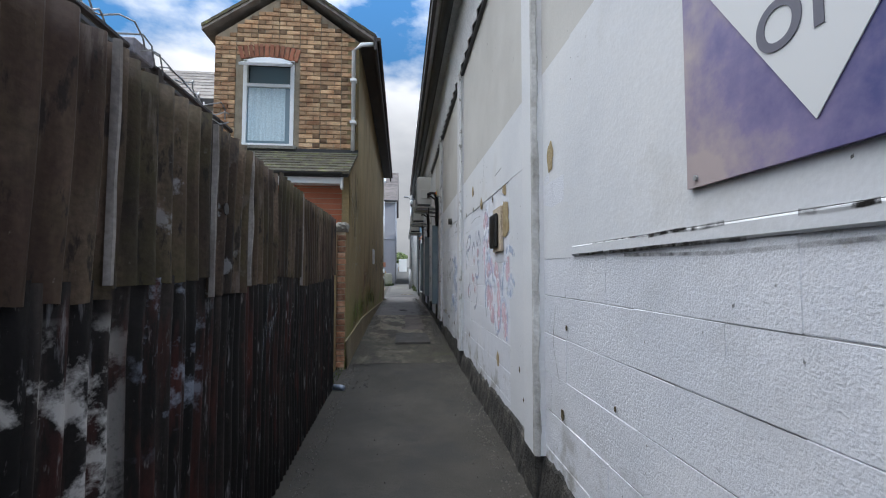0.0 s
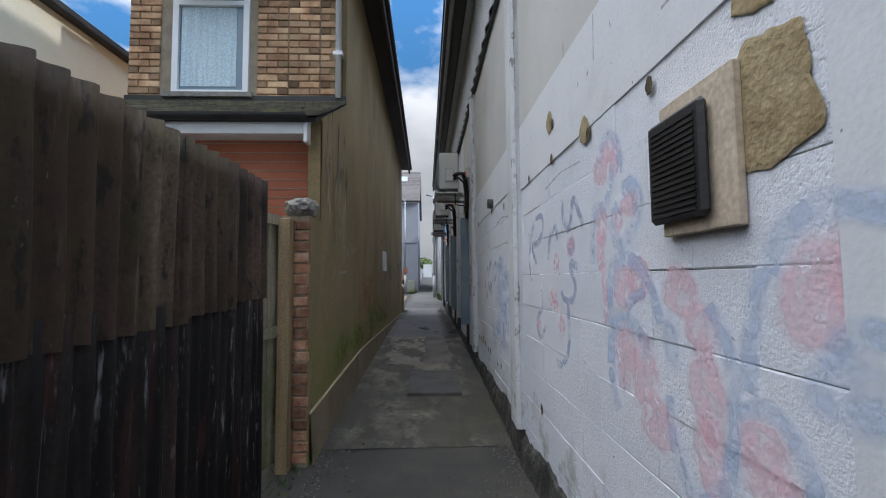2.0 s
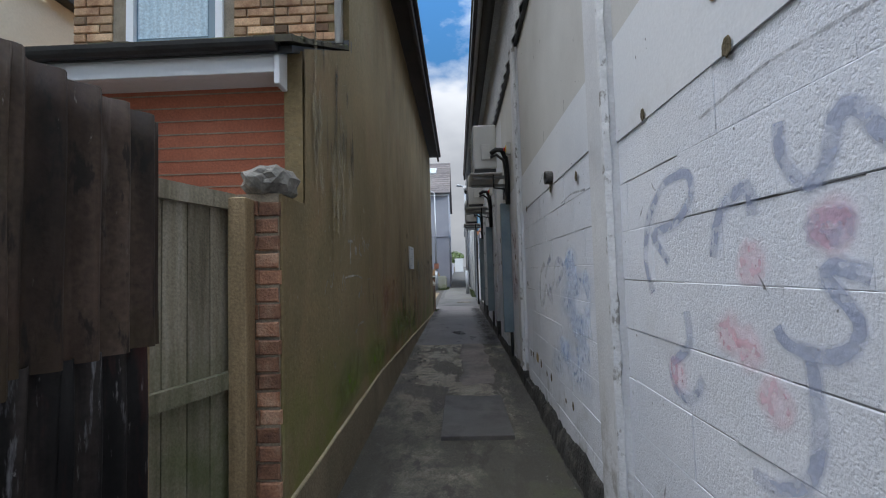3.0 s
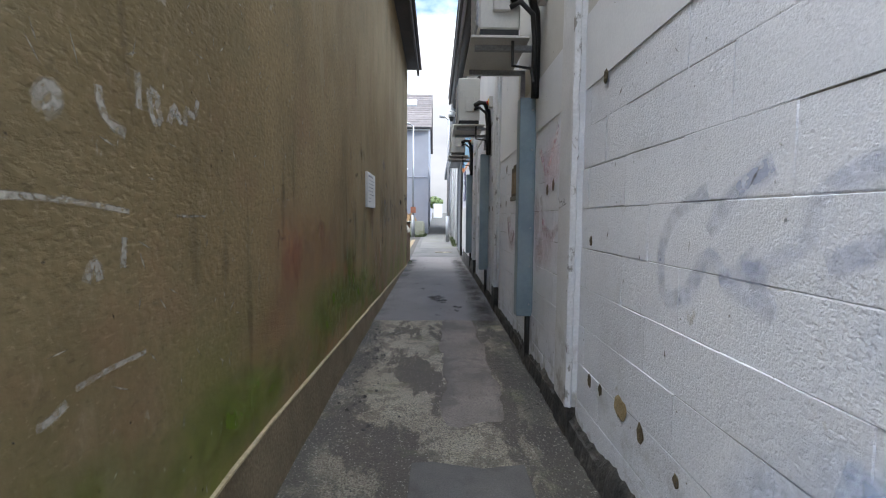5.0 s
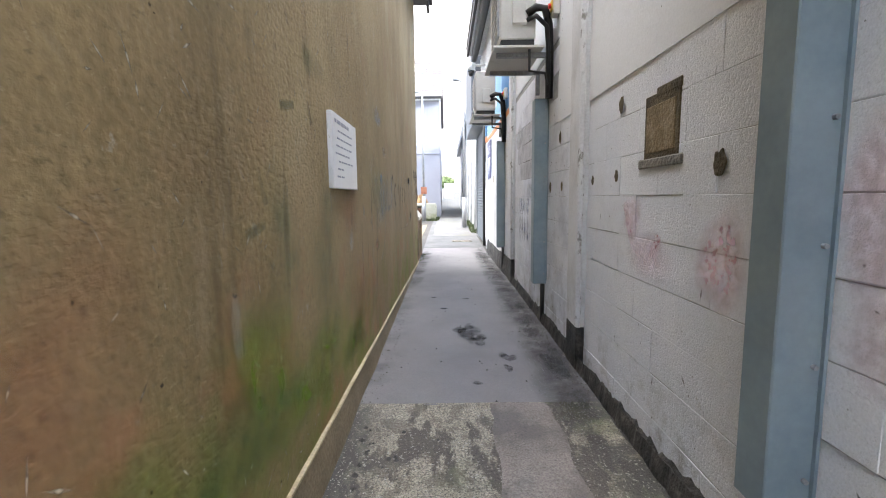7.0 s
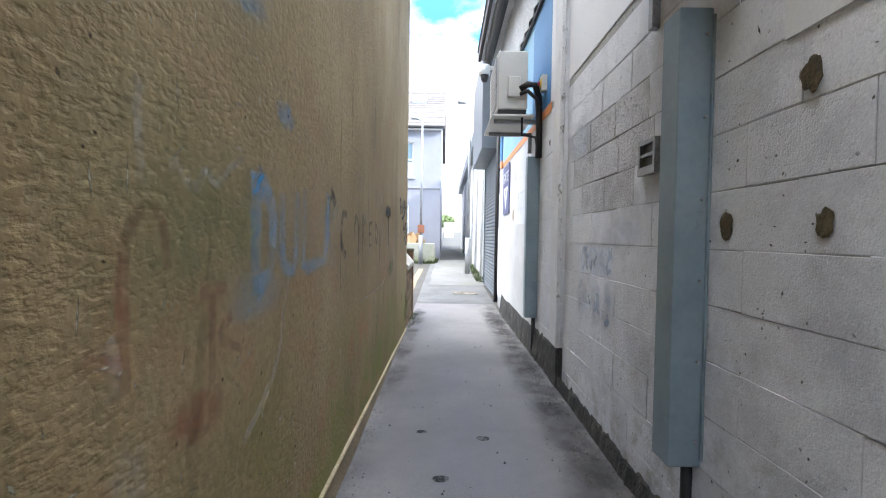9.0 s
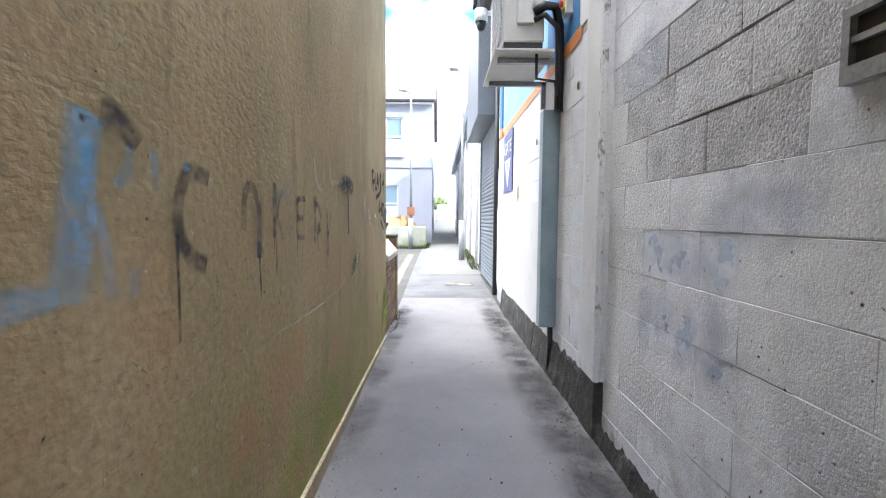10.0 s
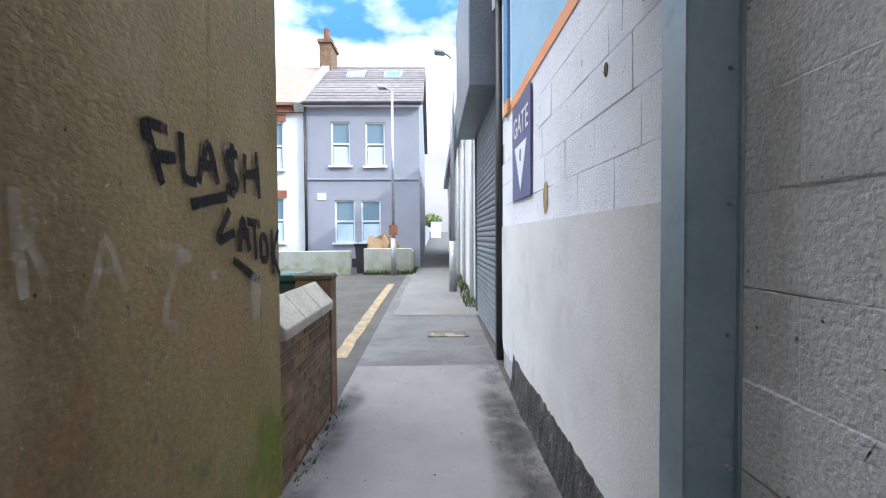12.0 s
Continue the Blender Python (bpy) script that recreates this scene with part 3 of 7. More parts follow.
def block_mesh(w, h, d, seed, mat, uneven=0.004, side=0.006):
    rnd = random.Random(seed)
    bm = bmesh.new()
    j = lambda s=uneven: rnd.uniform(-s, s)
    b = 0.0022
    back = [bm.verts.new((d, y, z)) for y, z in ((0, 0), (w, 0), (w, h), (0, h))]
    mid = [bm.verts.new((b, y + j(), z + j())) for y, z in ((0, 0), (w, 0), (w, h), (0, h))]
    front = [bm.verts.new((j(0.0015), y + j(0.002), z + j(0.002))) for y, z in ((side, b), (w - side, b), (w - side, h - b), (side, h - b))]
    for p, q in ((back, mid), (mid, front)):
        for i in range(4):
            bm.faces.new((p[i], p[(i + 1) % 4], q[(i + 1) % 4], q[i]))
    bm.faces.new(front)
    finish(bm)
    me = bpy.data.meshes.new(name="concrete_block")
    bm.to_mesh(me)
    bm.free()
    me.materials.append(mat)
    return me


# smooth painted render: upper wall and two whole bays
def render_panel(y0, y1, z0, z1, x=FACE - 0.002, mat=None):
    bm = bmesh.new()
    ny, nz = max(2, int((y1 - y0) / 0.12)), max(2, int((z1 - z0) / 0.12))
    g = [[bm.verts.new((x + 0.004 * noise.noise((1, y0 + (y1 - y0) * i / ny * 1.0, z0 + (z1 - z0) * k / nz)), y0 + (y1 - y0) * i / ny, z0 + (z1 - z0) * k / nz)) for k in range(nz + 1)] for i in range(ny + 1)]
    for i in range(ny):
        for k in range(nz):
            bm.faces.new((g[i][k], g[i][k + 1], g[i + 1][k + 1], g[i + 1][k]))
    edge = [e for e in bm.edges if e.is_boundary]
    r = bmesh.ops.extrude_edge_only(bm, edges=edge)
    for v in [q for q in r["geom"] if isinstance(q, bmesh.types.BMVert)]:
        v.co.x = FACE + 0.008
    return part("render_coat", bm, mat or RENDERED, wall_e, "smooth white painted render")


render_panel(3.0, 6.2, 2.19, 2.66, FACE - 0.006)
render_panel(6.2, 13.0, 2.268, 2.66, FACE - 0.006)
render_panel(-3.0, 11.0, 2.66, 4.25, mat=RENDER_BEIGE)
render_panel(11.0, 13.0, 2.66, 4.25)
render_panel(13.0, 20.1, 2.98, 4.25)
render_panel(-3.0, 2.3, 1.61, 2.66, FACE - 0.008)
render_panel(2.3, 2.75, 1.555, 2.66)
render_panel(15.65, 15.82, 0.8, 2.98, FACE - 0.0105)
part("open_joint", B((FACE + 0.003, FACE + 0.0052, 13.76, 15.2, 1.86, 2.5)), JOINTGREY, wall_e, "dark unpointed joints between bare blocks")
render_panel(3.0, 3.56, 0.44, 2.19, FACE - 0.0045)
render_panel(16.7, 20.1, 0.66, 1.86, FACE - 0.0105, WARMWHITE)

# pilasters
for a, b in PIERS:
    f = FEET[a]
    bm = bmesh.new()
    n = 70
    rings = []
    for i in range(n + 1):
        z = f + (4.2 - f) * i / n
        w = 0.007 * noise.noise((a, 0, z * 4)) + 0.006 * noise.noise((a, 3, z * 17))
        rings.append([bm.verts.new(p) for p in ((FACE + 0.006, a + w, z), (0.831 + w * 0.6, a + 0.012 + w, z), (0.827, a + 0.03, z), (0.834, b, z), (FACE + 0.006, b + 0.02, z))])
    for p, q in zip(rings, rings[1:]):
        for k in range(4):
            bm.faces.new((p[k], p[k + 1], q[k + 1], q[k]))
    bm.faces.new(rings[0])
    part("pilaster", bm, RENDERED if a < 6 else WORNPIER, wall_e, "painted concrete pilaster")
    bm = bmesh.new()
    prev = None
    for i in range(101):
        z = f + (4.2 - f) * i / 100
        w = 0.012 * noise.noise((a + 7, 0, z * 6)) + (0.007 if a < 9 else 0.003) * noise.noise((a + 3, 0, z * 19))
        row = [bm.verts.new(p) for p in ((0.862 + w, a + 0.006, z), (0.852 + w * 0.8, a - 0.006 + w, z), (0.826 + w * 0.5, a + 0.008, z), (0.825, a + 0.03 + abs(w), z))]
        if prev:
            for k in range(3):
                bm.faces.new((prev[k], prev[k + 1], row[k + 1], row[k]))
        prev = row
    part("worn_edge", bm, RAWEDGE if a < 3 else CHIPEDGE, wall_e, "chipped bare concrete edge")
    part("pilaster_foot", B((0.832, FACE + 0.004, a + 0.015, b, gz(a) - 0.05, f)), PLINTH, wall_e, "black tarred pilaster foot", bevel=0.006)


def plinth(y0, y1):
    bm = bmesh.new()
    n = int((y1 - y0) / 0.03)
    prev = None
    for i in range(n + 1):
        y = y0 + (y1 - y0) * i / n
        w = noise.noise((3, y * 2.1, 0)) * 0.02 + noise.noise((3, y * 9, 0)) * 0.012
        torn = 0.03 if y > 9.3 else 0.02
        top = paint_foot(y) - 0.015 + w * 2.2 + torn * noise.noise((9, y * 14, 0)) + torn * 0.6 * noise.noise((4, y * 33, 0))
        w += 0.012 * noise.noise((6, y * 21, 1))
        row = [bm.verts.new(p) for p in ((FACE + 0.02, y, top + 0.03), (0.874 + w * 0.3, y, top - 0.02), (0.858 + w * 0.8, y, gz(y) + 0.1), (0.835 + w, y, gz(y) - 0.05))]
        if prev:
            for k in range(3):
                bm.faces.new((prev[k], prev[k + 1], row[k + 1], row[k]))
        prev = row
    return part("plinth", bm, PLINTH, wall_e, "black tarred uneven plinth")


plinth(-3.0, 19.4)

# cladding, gutter and eave above the wall
eave = thing("hall_eave", (0.7, 9, 4.9), "corrugated white eave cladding with dark gutter along the hall", "eave", kind="structure")
bm = bmesh.new()
prev = None
for i in range(0, 24 * 13 + 1):
    y = -3.0 + i / 13.0
    o = 0.016 * math.sin(i * math.pi / 2 * 1.0)
    row = [bm.verts.new(p) for p in ((0.83 + o, y, 4.2), (0.8 + o, y, 4.95), (0.81 + o, y, 4.95), (0.84 + o, y, 4.2))]
    if prev:
        for k in range(4):
            bm.faces.new((prev[k], prev[(k + 1) % 4], row[(k + 1) % 4], row[k]))
    prev = row
part("cladding_sheet", bm, CLAD, eave, "white corrugated sheet")
# black strip added as the shadow line below the cladding's lower edge
part("shadow_gap_filler", B((0.848, 0.9, -3.0, 20.0, 4.16, 4.3)), DARK, eave, "black strip drawn in for the shadow gap under the cladding")
bm = bmesh.new()
prism(bm, [(0.62 + 0.075 * math.cos(a), 4.9 + 0.075 * math.sin(a)) for a in [math.pi * (1 + k / 8) for k in range(9)]] + [(0.685, 4.9), (0.555, 4.9)], "y", -3.0, 20.0)
part("gutter", bm, DARK, eave, "black half-round gutter")
part("pale_pipe", T([(0.53, -3.0, 4.98), (0.53, 20.0, 4.98)], 0.03), CLAD, eave, "pale pipe along the gutter", smooth=True)
part("fascia_board", B((0.44, 0.49, -3.0, 20.0, 4.93, 5.12)), BROWNBOARD, eave, "dark fascia board")
part("soffit", B((0.49, 0.9, -3.0, 20.0, 4.97, 5.0)), CLAD, eave)
# unseen ridge: height and start chosen to block sun from alley and gable
bm = bmesh.new()
prism(bm, [(0.42, 5.1), (4.6, 10.35), (9.0, 5.1)], "y", 0.5, 20.0)
setting("roof_east", bm, TILE, "hall roof with an unseen ridge raised to shade the alley and gable", "roof")
setting("wall_east_back", B((1.16, 8.9, -3.0, 20.0, -0.1, 5.08)), MORTAR, "inner bulk of the hall", "wall")

# ---- ochre house ----
SIDE = -0.65
house = thing("house", (-1.8, 12, 0.3), "ochre rendered back addition of a house with a brick gable", "house")
ny, nz = 90, 40
def side_top(y):
    return 5.3 if y >= 7.5 else 2.84 + (y - 6.36) * 0.5
bm = B((-0.9, SIDE - 0.012, 7.5, 17.8, 0.0, 5.3))
prism(bm, [(6.36, 0.0), (7.5, 0.0), (7.5, 3.4), (6.36, 2.83)], "x", -0.76, SIDE - 0.012)
part("wall_core", bm, OCHRE, house)
bm = bmesh.new()
g = []
for i in range(ny + 1):
    y = 6.36 + (17.8 - 6.36) * i / ny
    g.append([])
    for k in range(nz + 1):
        z = 0.15 + (side_top(y) - 0.15) * k / nz
        g[-1].append(bm.verts.new((SIDE + 0.007 * noise.noise((0, y * 0.8, z * 0.8)) + 0.003 * noise.noise((5, y * 4, z * 4)), y, z)))
for i in range(ny):
    for k in range(nz):
        bm.faces.new((g[i][k], g[i + 1][k], g[i + 1][k + 1], g[i][k + 1]))
part("side_wall", bm, OCHRE, house, "stained ochre render, green with algae low down", smooth=True)
part("wall_return", B((-0.75, SIDE + 0.001, 6.04, 6.37, 0.15, 2.0)), OCHRE, house, "ochre render over the gate pillar", bevel=0.006)
part("end_wall", B((-3.0, SIDE, 17.55, 17.802, 0.1, 5.3)), OCHRE, house)
# skirting: dark cement band under a pale strip that runs down along the wall
def trim_z(y):
    return 0.6 + (y - 6.0) * 0.024 if y < 8.5 else 0.66 - (y - 8.5) * 0.029
bm = bmesh.new()
prev = None
for i in range(0, 118):
    y = 6.04 + i * 0.1
    w = 0.008 * noise.noise((9, y * 2, 0))
    row = [bm.verts.new(p) for p in ((SIDE - 0.01, y, trim_z(y) + 0.0), (SIDE + 0.012 + w, y, trim_z(y) - 0.01), (SIDE + 0.03 + w, y, gz(y) - 0.04))]
    if prev:
        for k in range(2):
            bm.faces.new((prev[k], prev[k + 1], row[k + 1], row[k]))
    prev = row
part("skirting", bm, SKIRT, house, "dark cement skirting")
bm = bmesh.new()
prev = None
for i in range(0, 118):
    y = 6.04 + i * 0.1
    z = trim_z(y) + 0.004 * noise.noise((9, y * 3, 0))
    row = [bm.verts.new(p) for p in ((SIDE - 0.005, y, z + 0.01), (SIDE + 0.014, y, z + 0.006), (SIDE + 0.016, y, z - 0.003), (SIDE - 0.005, y, z - 0.004))]
    if prev:
        for k in range(3):
            bm.faces.new((prev[k], prev[k + 1], row[k + 1], row[k]))
    prev = row
part("pale_strip", bm, CREAM, house, "pale edge strip above the skirting")

# gable and its window opening
GY = 7.5
part("gable_core", B((-2.95, -2.5, GY + 0.006, 7.72, 3.3, 5.3), (-1.7, SIDE - 0.01, GY + 0.006, 7.72, 3.3, 5.3), (-2.5, -1.7, GY + 0.006, 7.72, 3.3, 3.5), (-2.5, -1.7, GY + 0.006, 7.72, 4.95, 5.3)), JOINT, house)
bm = bmesh.new()
prism(bm, [(-2.95, 5.3), (SIDE - 0.01, 5.3), (-1.8, 6.1)], "y", GY + 0.006, 7.72)
part("gable_peak", bm, JOINT, house)
part("west_wall", B((-2.95, -2.8, 7.72, 17.6, 0.1, 5.3)), BRICK_BUFF, house)
bm = bmesh.new()
prism(bm, [(-1.8, 6.2), (-0.4, 5.28), (-0.4, 5.36), (-1.8, 6.3), (-3.12, 5.4), (-3.12, 5.32)], "y", 7.38, 17.95)
part("roof", bm, TILE, house, "tiled roof")
part("bargeboard", B((-0.41, -0.36, 7.36, 17.95, 5.12, 5.36)), BROWNBOARD, house, "dark brown eaves board", bevel=0.004)
part("eaves_gutter", B((-0.36, -0.3, 7.36, 17.95, 5.26, 5.33)), BROWNBOARD, house, bevel=0.01)
part("soffit_board", B((SIDE - 0.01, -0.36, 7.5, 17.9, 5.25, 5.28)), BROWNBOARD, house)
# verge tiles along the gable
for s in range(9):
    for (xa, za, xb, zb) in ((-1.8, 6.24, -0.38, 5.32), (-1.8, 6.24, -3.12, 5.36)):
        p, q = s / 9, (s + 1) / 9
        bm = bmesh.new()
        x0, z0, x1, z1 = xa + (xb - xa) * p, za + (zb - za) * p, xa + (xb - xa) * q, za + (zb - za) * q
        prism(bm, [(x0, z0), (x1, z1 + 0.012), (x1, z1 + 0.06), (x0, z0 + 0.055)], "y", 7.36, 7.55)
        part("verge_tile", bm, MOSSTILE, house)
# downpipe at the gable's corner
pipe = part("downpipe", T([(-0.42, 7.42, 5.24), (-0.62, 7.42, 5.22), (-0.74, 7.44, 5.12), (-0.74, 7.44, 3.45)], 0.035), UPVC, house, "white plastic downpipe", smooth=True)
for z in (3.9, 4.6):
    part("pipe_clip", B((-0.79, -0.69, 7.39, 7.5, z, z + 0.04)), UPVC, pipe)

# gable window
win = part("window", B((-2.5, -2.44, GY - 0.02, GY + 0.06, 3.5, 4.92), (-1.76, -1.7, GY - 0.02, GY + 0.06, 3.5, 4.92), (-2.44, -1.76, GY - 0.02, GY + 0.06, 3.5, 3.55), (-2.44, -1.76, GY - 0.02, GY + 0.06, 4.48, 4.53)), UPVC, house, "white plastic window with a top light open")
bm = bmesh.new()
prism(bm, [(-2.5, 4.86), (-1.7, 4.86), (-1.7, 4.9), (-1.9, 4.955), (-2.1, 4.97), (-2.3, 4.955), (-2.5, 4.9)], "y", GY - 0.02, GY + 0.06)
part("window_head", bm, UPVC, win)
part("pane", B((-2.44, -1.76, GY + 0.02, GY + 0.028, 3.55, 4.48)), PANE, win)
part("pane", B((-2.44, -1.76, GY + 0.1, GY + 0.108, 4.53, 4.86)), PANE, win)
# wider than the curtain itself, to paint in the pane's sky reflection
part("sky_tinted_curtain", B((-2.42, -1.84, GY + 0.012, GY + 0.017, 3.6, 4.47)), CURTAIN, win, "net curtain widened and tinted blue for the sky's reflection")
bm = B((-2.48, -2.44, -0.02, 0.02, -0.3, 0.0), (-1.76, -1.72, -0.02, 0.02, -0.3, 0.0), (-2.44, -1.76, -0.02, 0.02, -0.3, -0.26), (-2.44, -1.76, -0.02, 0.02, -0.04, 0.0), (-2.44, -1.76, -0.004, 0.004, -0.26, -0.04))
bmesh.ops.transform(bm, matrix=pose(0, GY - 0.03, 4.86, -62, 0, 0), verts=bm.verts[:])
part("top_light", bm, UPVC, win, "open white top light")
part("window_sill", B((-2.56, -1.64, GY - 0.09, GY + 0.05, 3.45, 3.5)), STONE, win)
part("window_reveal", B((-2.5, -1.7, 7.71, 7.72, 3.5, 4.95)), DARK, win)

# lean-to below the gable
leanto = thing("lean_to", (-1.8, 7, 0.25), "brick lean-to with mossy tiled roof and white fascia", "lean-to")
part("brick_wall", B((-3.0, -0.77, 6.45, 6.65, 0.1, 2.8)), ORANGE_BRICK, leanto, "orange painted brick wall")
for r in range(30):
    z = 1.0 + r * 0.075
    if z > 2.7:
        break
    part("bed_joint", B((-2.2, -0.77, 6.446, 6.452, z, z + 0.007)), JOINT, leanto)
part("fascia", B((-2.95, -0.77, 6.27, 6.31, 2.68, 2.81)), UPVC, leanto, "white fascia board", bevel=0.003)
part("fascia_soffit", B((-2.95, -0.77, 6.31, 6.46, 2.68, 2.7)), UPVC, leanto)
part("fascia_end", B((-0.77, -0.74, 6.25, 6.36, 2.61, 2.83)), UPVC, leanto, bevel=0.003)
bm = bmesh.new()
prism(bm, [(6.23 + 0.05 * math.cos(a), 2.82 + 0.05 * math.sin(a)) for a in [math.pi * (1 + k / 8) for k in range(9)]], "x", -2.95, -0.74)
part("leanto_gutter", bm, DARK, leanto, "black gutter")
bm = bmesh.new()
prism(bm, [(6.24, 2.8), (7.5, 3.4), (7.5, 3.36), (6.24, 2.76)], "x", -2.98, SIDE - 0.02)
part("roof_deck", bm, DARK, leanto)
for r in range(8):
    for c in range(11):
        y, z = 6.19 + r * 0.16, 2.785 + r * 0.0762
        x = -2.98 + c * 0.213 + (0.1 if r % 2 else 0)
        bm = bmesh.new()
        bmz = 0.01 * random.random()
        prism(bm, [(y, z + 0.012), (y, z + 0.04 + bmz), (y + 0.2, z + 0.122), (y + 0.2, z + 0.1)], "x", x, min(x + 0.207, SIDE))
        if x < SIDE - 0.05:
            part("roof_tile", bm, MOSSTILE, leanto)
part("lead_flashing", B((-2.95, SIDE, 7.44, 7.5, 3.38, 3.47)), DARK, leanto, "grey lead flashing")

# ---- pillar, gate and corrugated fence ----
pillar = thing("brick_pillar", (-0.76, 6.3, 0.25), "old red brick gate pillar with rough cement cap", "pillar")
part("pillar_core", B((-0.86, -0.662, 6.03, 6.4, 0.2, 2.0)), JOINT, pillar)
bm = bmesh.new()
bmesh.ops.create_icosphere(bm, subdivisions=3, radius=1.0)
for v in bm.verts:
    k = 1 + 0.25 * noise.noise(v.co * 2.2)
    v.co = Vector((-0.735 + 0.13 * max(-0.75, min(0.75, v.co.x)) * k, 6.13 + 0.16 * v.co.y * k, 2.065 + 0.085 * max(-0.75, min(0.75, v.co.z)) * k))
part("cement_cap", bm, STONE, pillar, "rough grey cement cap")

gate = thing("side_gate", (-0.97, 5.75, 0.25), "weathered green-stained timber boarded gate, shut", "gate")
GA, GBv = Vector((-1.08, 5.24, 0)), Vector((-0.87, 5.99, 0))
gd = (GBv - GA).normalized()
ga = math.degrees(math.atan2(gd.y, gd.x))
for i in range(7):
    bm = B((i * 0.111, i * 0.111 + 0.105, -0.012, 0.012, 0, 1.68 + 0.008 * (i % 3)))
    bmesh.ops.transform(bm, matrix=pose(GA.x, GA.y, 0.3, 0, 0, ga), verts=bm.verts[:])
    part("board", bm, WOOD, gate)
for z in (0.85, 1.62):
    bm = B((0, 0.77, -0.045, -0.013, z, z + 0.07))
    bmesh.ops.transform(bm, matrix=pose(GA.x, GA.y, 0.3, 0, 0, ga), verts=bm.verts[:])
    part("rail", bm, WOOD, gate)
tagged(part("gate_post", B((-0.845, -0.765, 5.93, 6.02, 0.2, 1.97)), POSTWOOD, None, "", 0.005), "tan square timber gate post beside the brick pillar", "post")

fence = thing("corrugated_fence", (-0.7, 2, 0.1), "tall fence of rusty dark corrugated iron sheets in two tiers", "fence")


def sheet(y0, w, z0, z1, x, pitch, amp, seed):
    rnd = random.Random(seed)
    bm = bmesh.new()
    n = int(w / pitch * 8)
    lean = rnd.uniform(-0.012, 0.012)
    tz = rnd.uniform(-0.02, 0.02)
    levels = 7
    prev = None
    for i in range(n + 1):
        y = y0 + w * i / n
        o = amp * math.sin(2 * math.pi * (y - y0) / pitch)
        col = []
        for k in range(levels + 1):
            z = z0 + (z1 - z0) * k / levels
            d = 0.012 * noise.noise((seed, y * 2, z * 2)) + lean * (k / levels - 0.5)
            jag = (0.012 * noise.noise((seed, y * 9, 4)) + tz * (i / n - 0.5)) if k in (0, levels) else 0
            col.append((bm.verts.new((x + o + d, y, z + jag)), bm.verts.new((x + o + d - 0.003, y, z + jag))))
        if prev:
            for k in range(levels):
                bm.faces.new((prev[k][0], col[k][0], col[k + 1][0], prev[k + 1][0]))
                bm.faces.new((prev[k][1], prev[k + 1][1], col[k + 1][1], col[k][1]))
            bm.faces.new((prev[levels][0], col[levels][0], col[levels][1], prev[levels][1]))
        prev = col
    return bm


y = -2.6
i = 0
while y < 5.1:
    w = min(0.66, 5.22 - y)
    part("lower_sheet", sheet(y, w, 0.12, 1.46, -0.69 - 0.004 * (i % 2), 0.076, 0.013, i), RUST, fence, smooth=True)
    y += 0.63
    i += 1
LAPS = (-2.6, -1.7, -0.9, -0.1, 0.65, 1.38, 1.98, 2.4, 2.92, 3.5, 4.42, 4.82, 5.24)
FOLD = surf("pale_zinc_edge", [(0.1, 0.09, 0.08), (0.22, 0.2, 0.185), (0.34, 0.32, 0.3)], 6, 0.6, 0.3, 60, metal=0.2, stretch=(1, 1, 0.5))
for i, (y, far) in enumerate(zip(LAPS, LAPS[1:])):
    foot, head = 1.385 + 0.03 * (i % 3), 2.05 + 0.008 * ((i * 7) % 3)
    up = part("upper_sheet", sheet(y, far - y + 0.03, foot, head, -0.672 - 0.006 * (i % 2), 0.092, 0.017, 50 + i), RUST_UP, fence, smooth=True)
    if i in (5, 6, 7, 9):
        bm = bmesh.new()
        prev = None
        for k in range(15):
            z = foot + (head - foot) * k / 14
            w = 0.006 * noise.noise((i, z * 5, 0))
            row = [bm.verts.new(p) for p in ((-0.668, y - 0.004, z), (-0.652 + w, y + 0.002 + w, z), (-0.65 + w, y + 0.01 + w, z), (-0.664, y + 0.016, z))]
            if prev:
                for c in range(3):
                    bm.faces.new((prev[c], prev[c + 1], row[c + 1], row[c]))
            prev = row
        part("bent_edge", bm, FOLD, up, "pale bent edge of the iron sheet")
part("torn_hole", T([(-0.655, 2.085, 1.735), (-0.651, 2.085, 1.735)], 0.026, 7), DARK, fence, "small torn hole")
part("fence_rail", B((-0.78, -0.72, -2.6, 5.2, 1.4, 1.47)), POSTWOOD, fence)
part("fence_post", B((-0.79, -0.715, 5.2, 5.27, 0.15, 1.6)), POSTWOOD, fence, "brown timber end post")

# ---- garden wall at the alley's mouth ----
gwall = thing("garden_wall", (-0.75, 18.4, 0.35), "low brown brick garden wall with sloped concrete coping", "wall")
part("wall_core", B((-0.86, -0.662, 17.8, 19.0, 0.2, 1.2)), JOINT, gwall)
for k in range(3):
    bm = bmesh.new()
    y0 = 17.81 + k * 0.37
    prism(bm, [(-0.9, 1.2), (-0.62, 1.2), (-0.62, 1.26), (-0.76, 1.42), (-0.9, 1.26)], "y", y0, y0 + 0.362)
    part("coping_stone", bm, COPING, gwall, bevel=0.006)
part("pier", B((-0.92, -0.64, 18.92, 19.1, 0.2, 1.42)), BRICK_BROWN, gwall, "brown brick end pier", bevel=0.004)
part("pier_cap", B((-0.93, -0.632, 18.91, 19.11, 1.42, 1.47)), MOSSTILE, gwall, "mossy brick pier top", bevel=0.012)

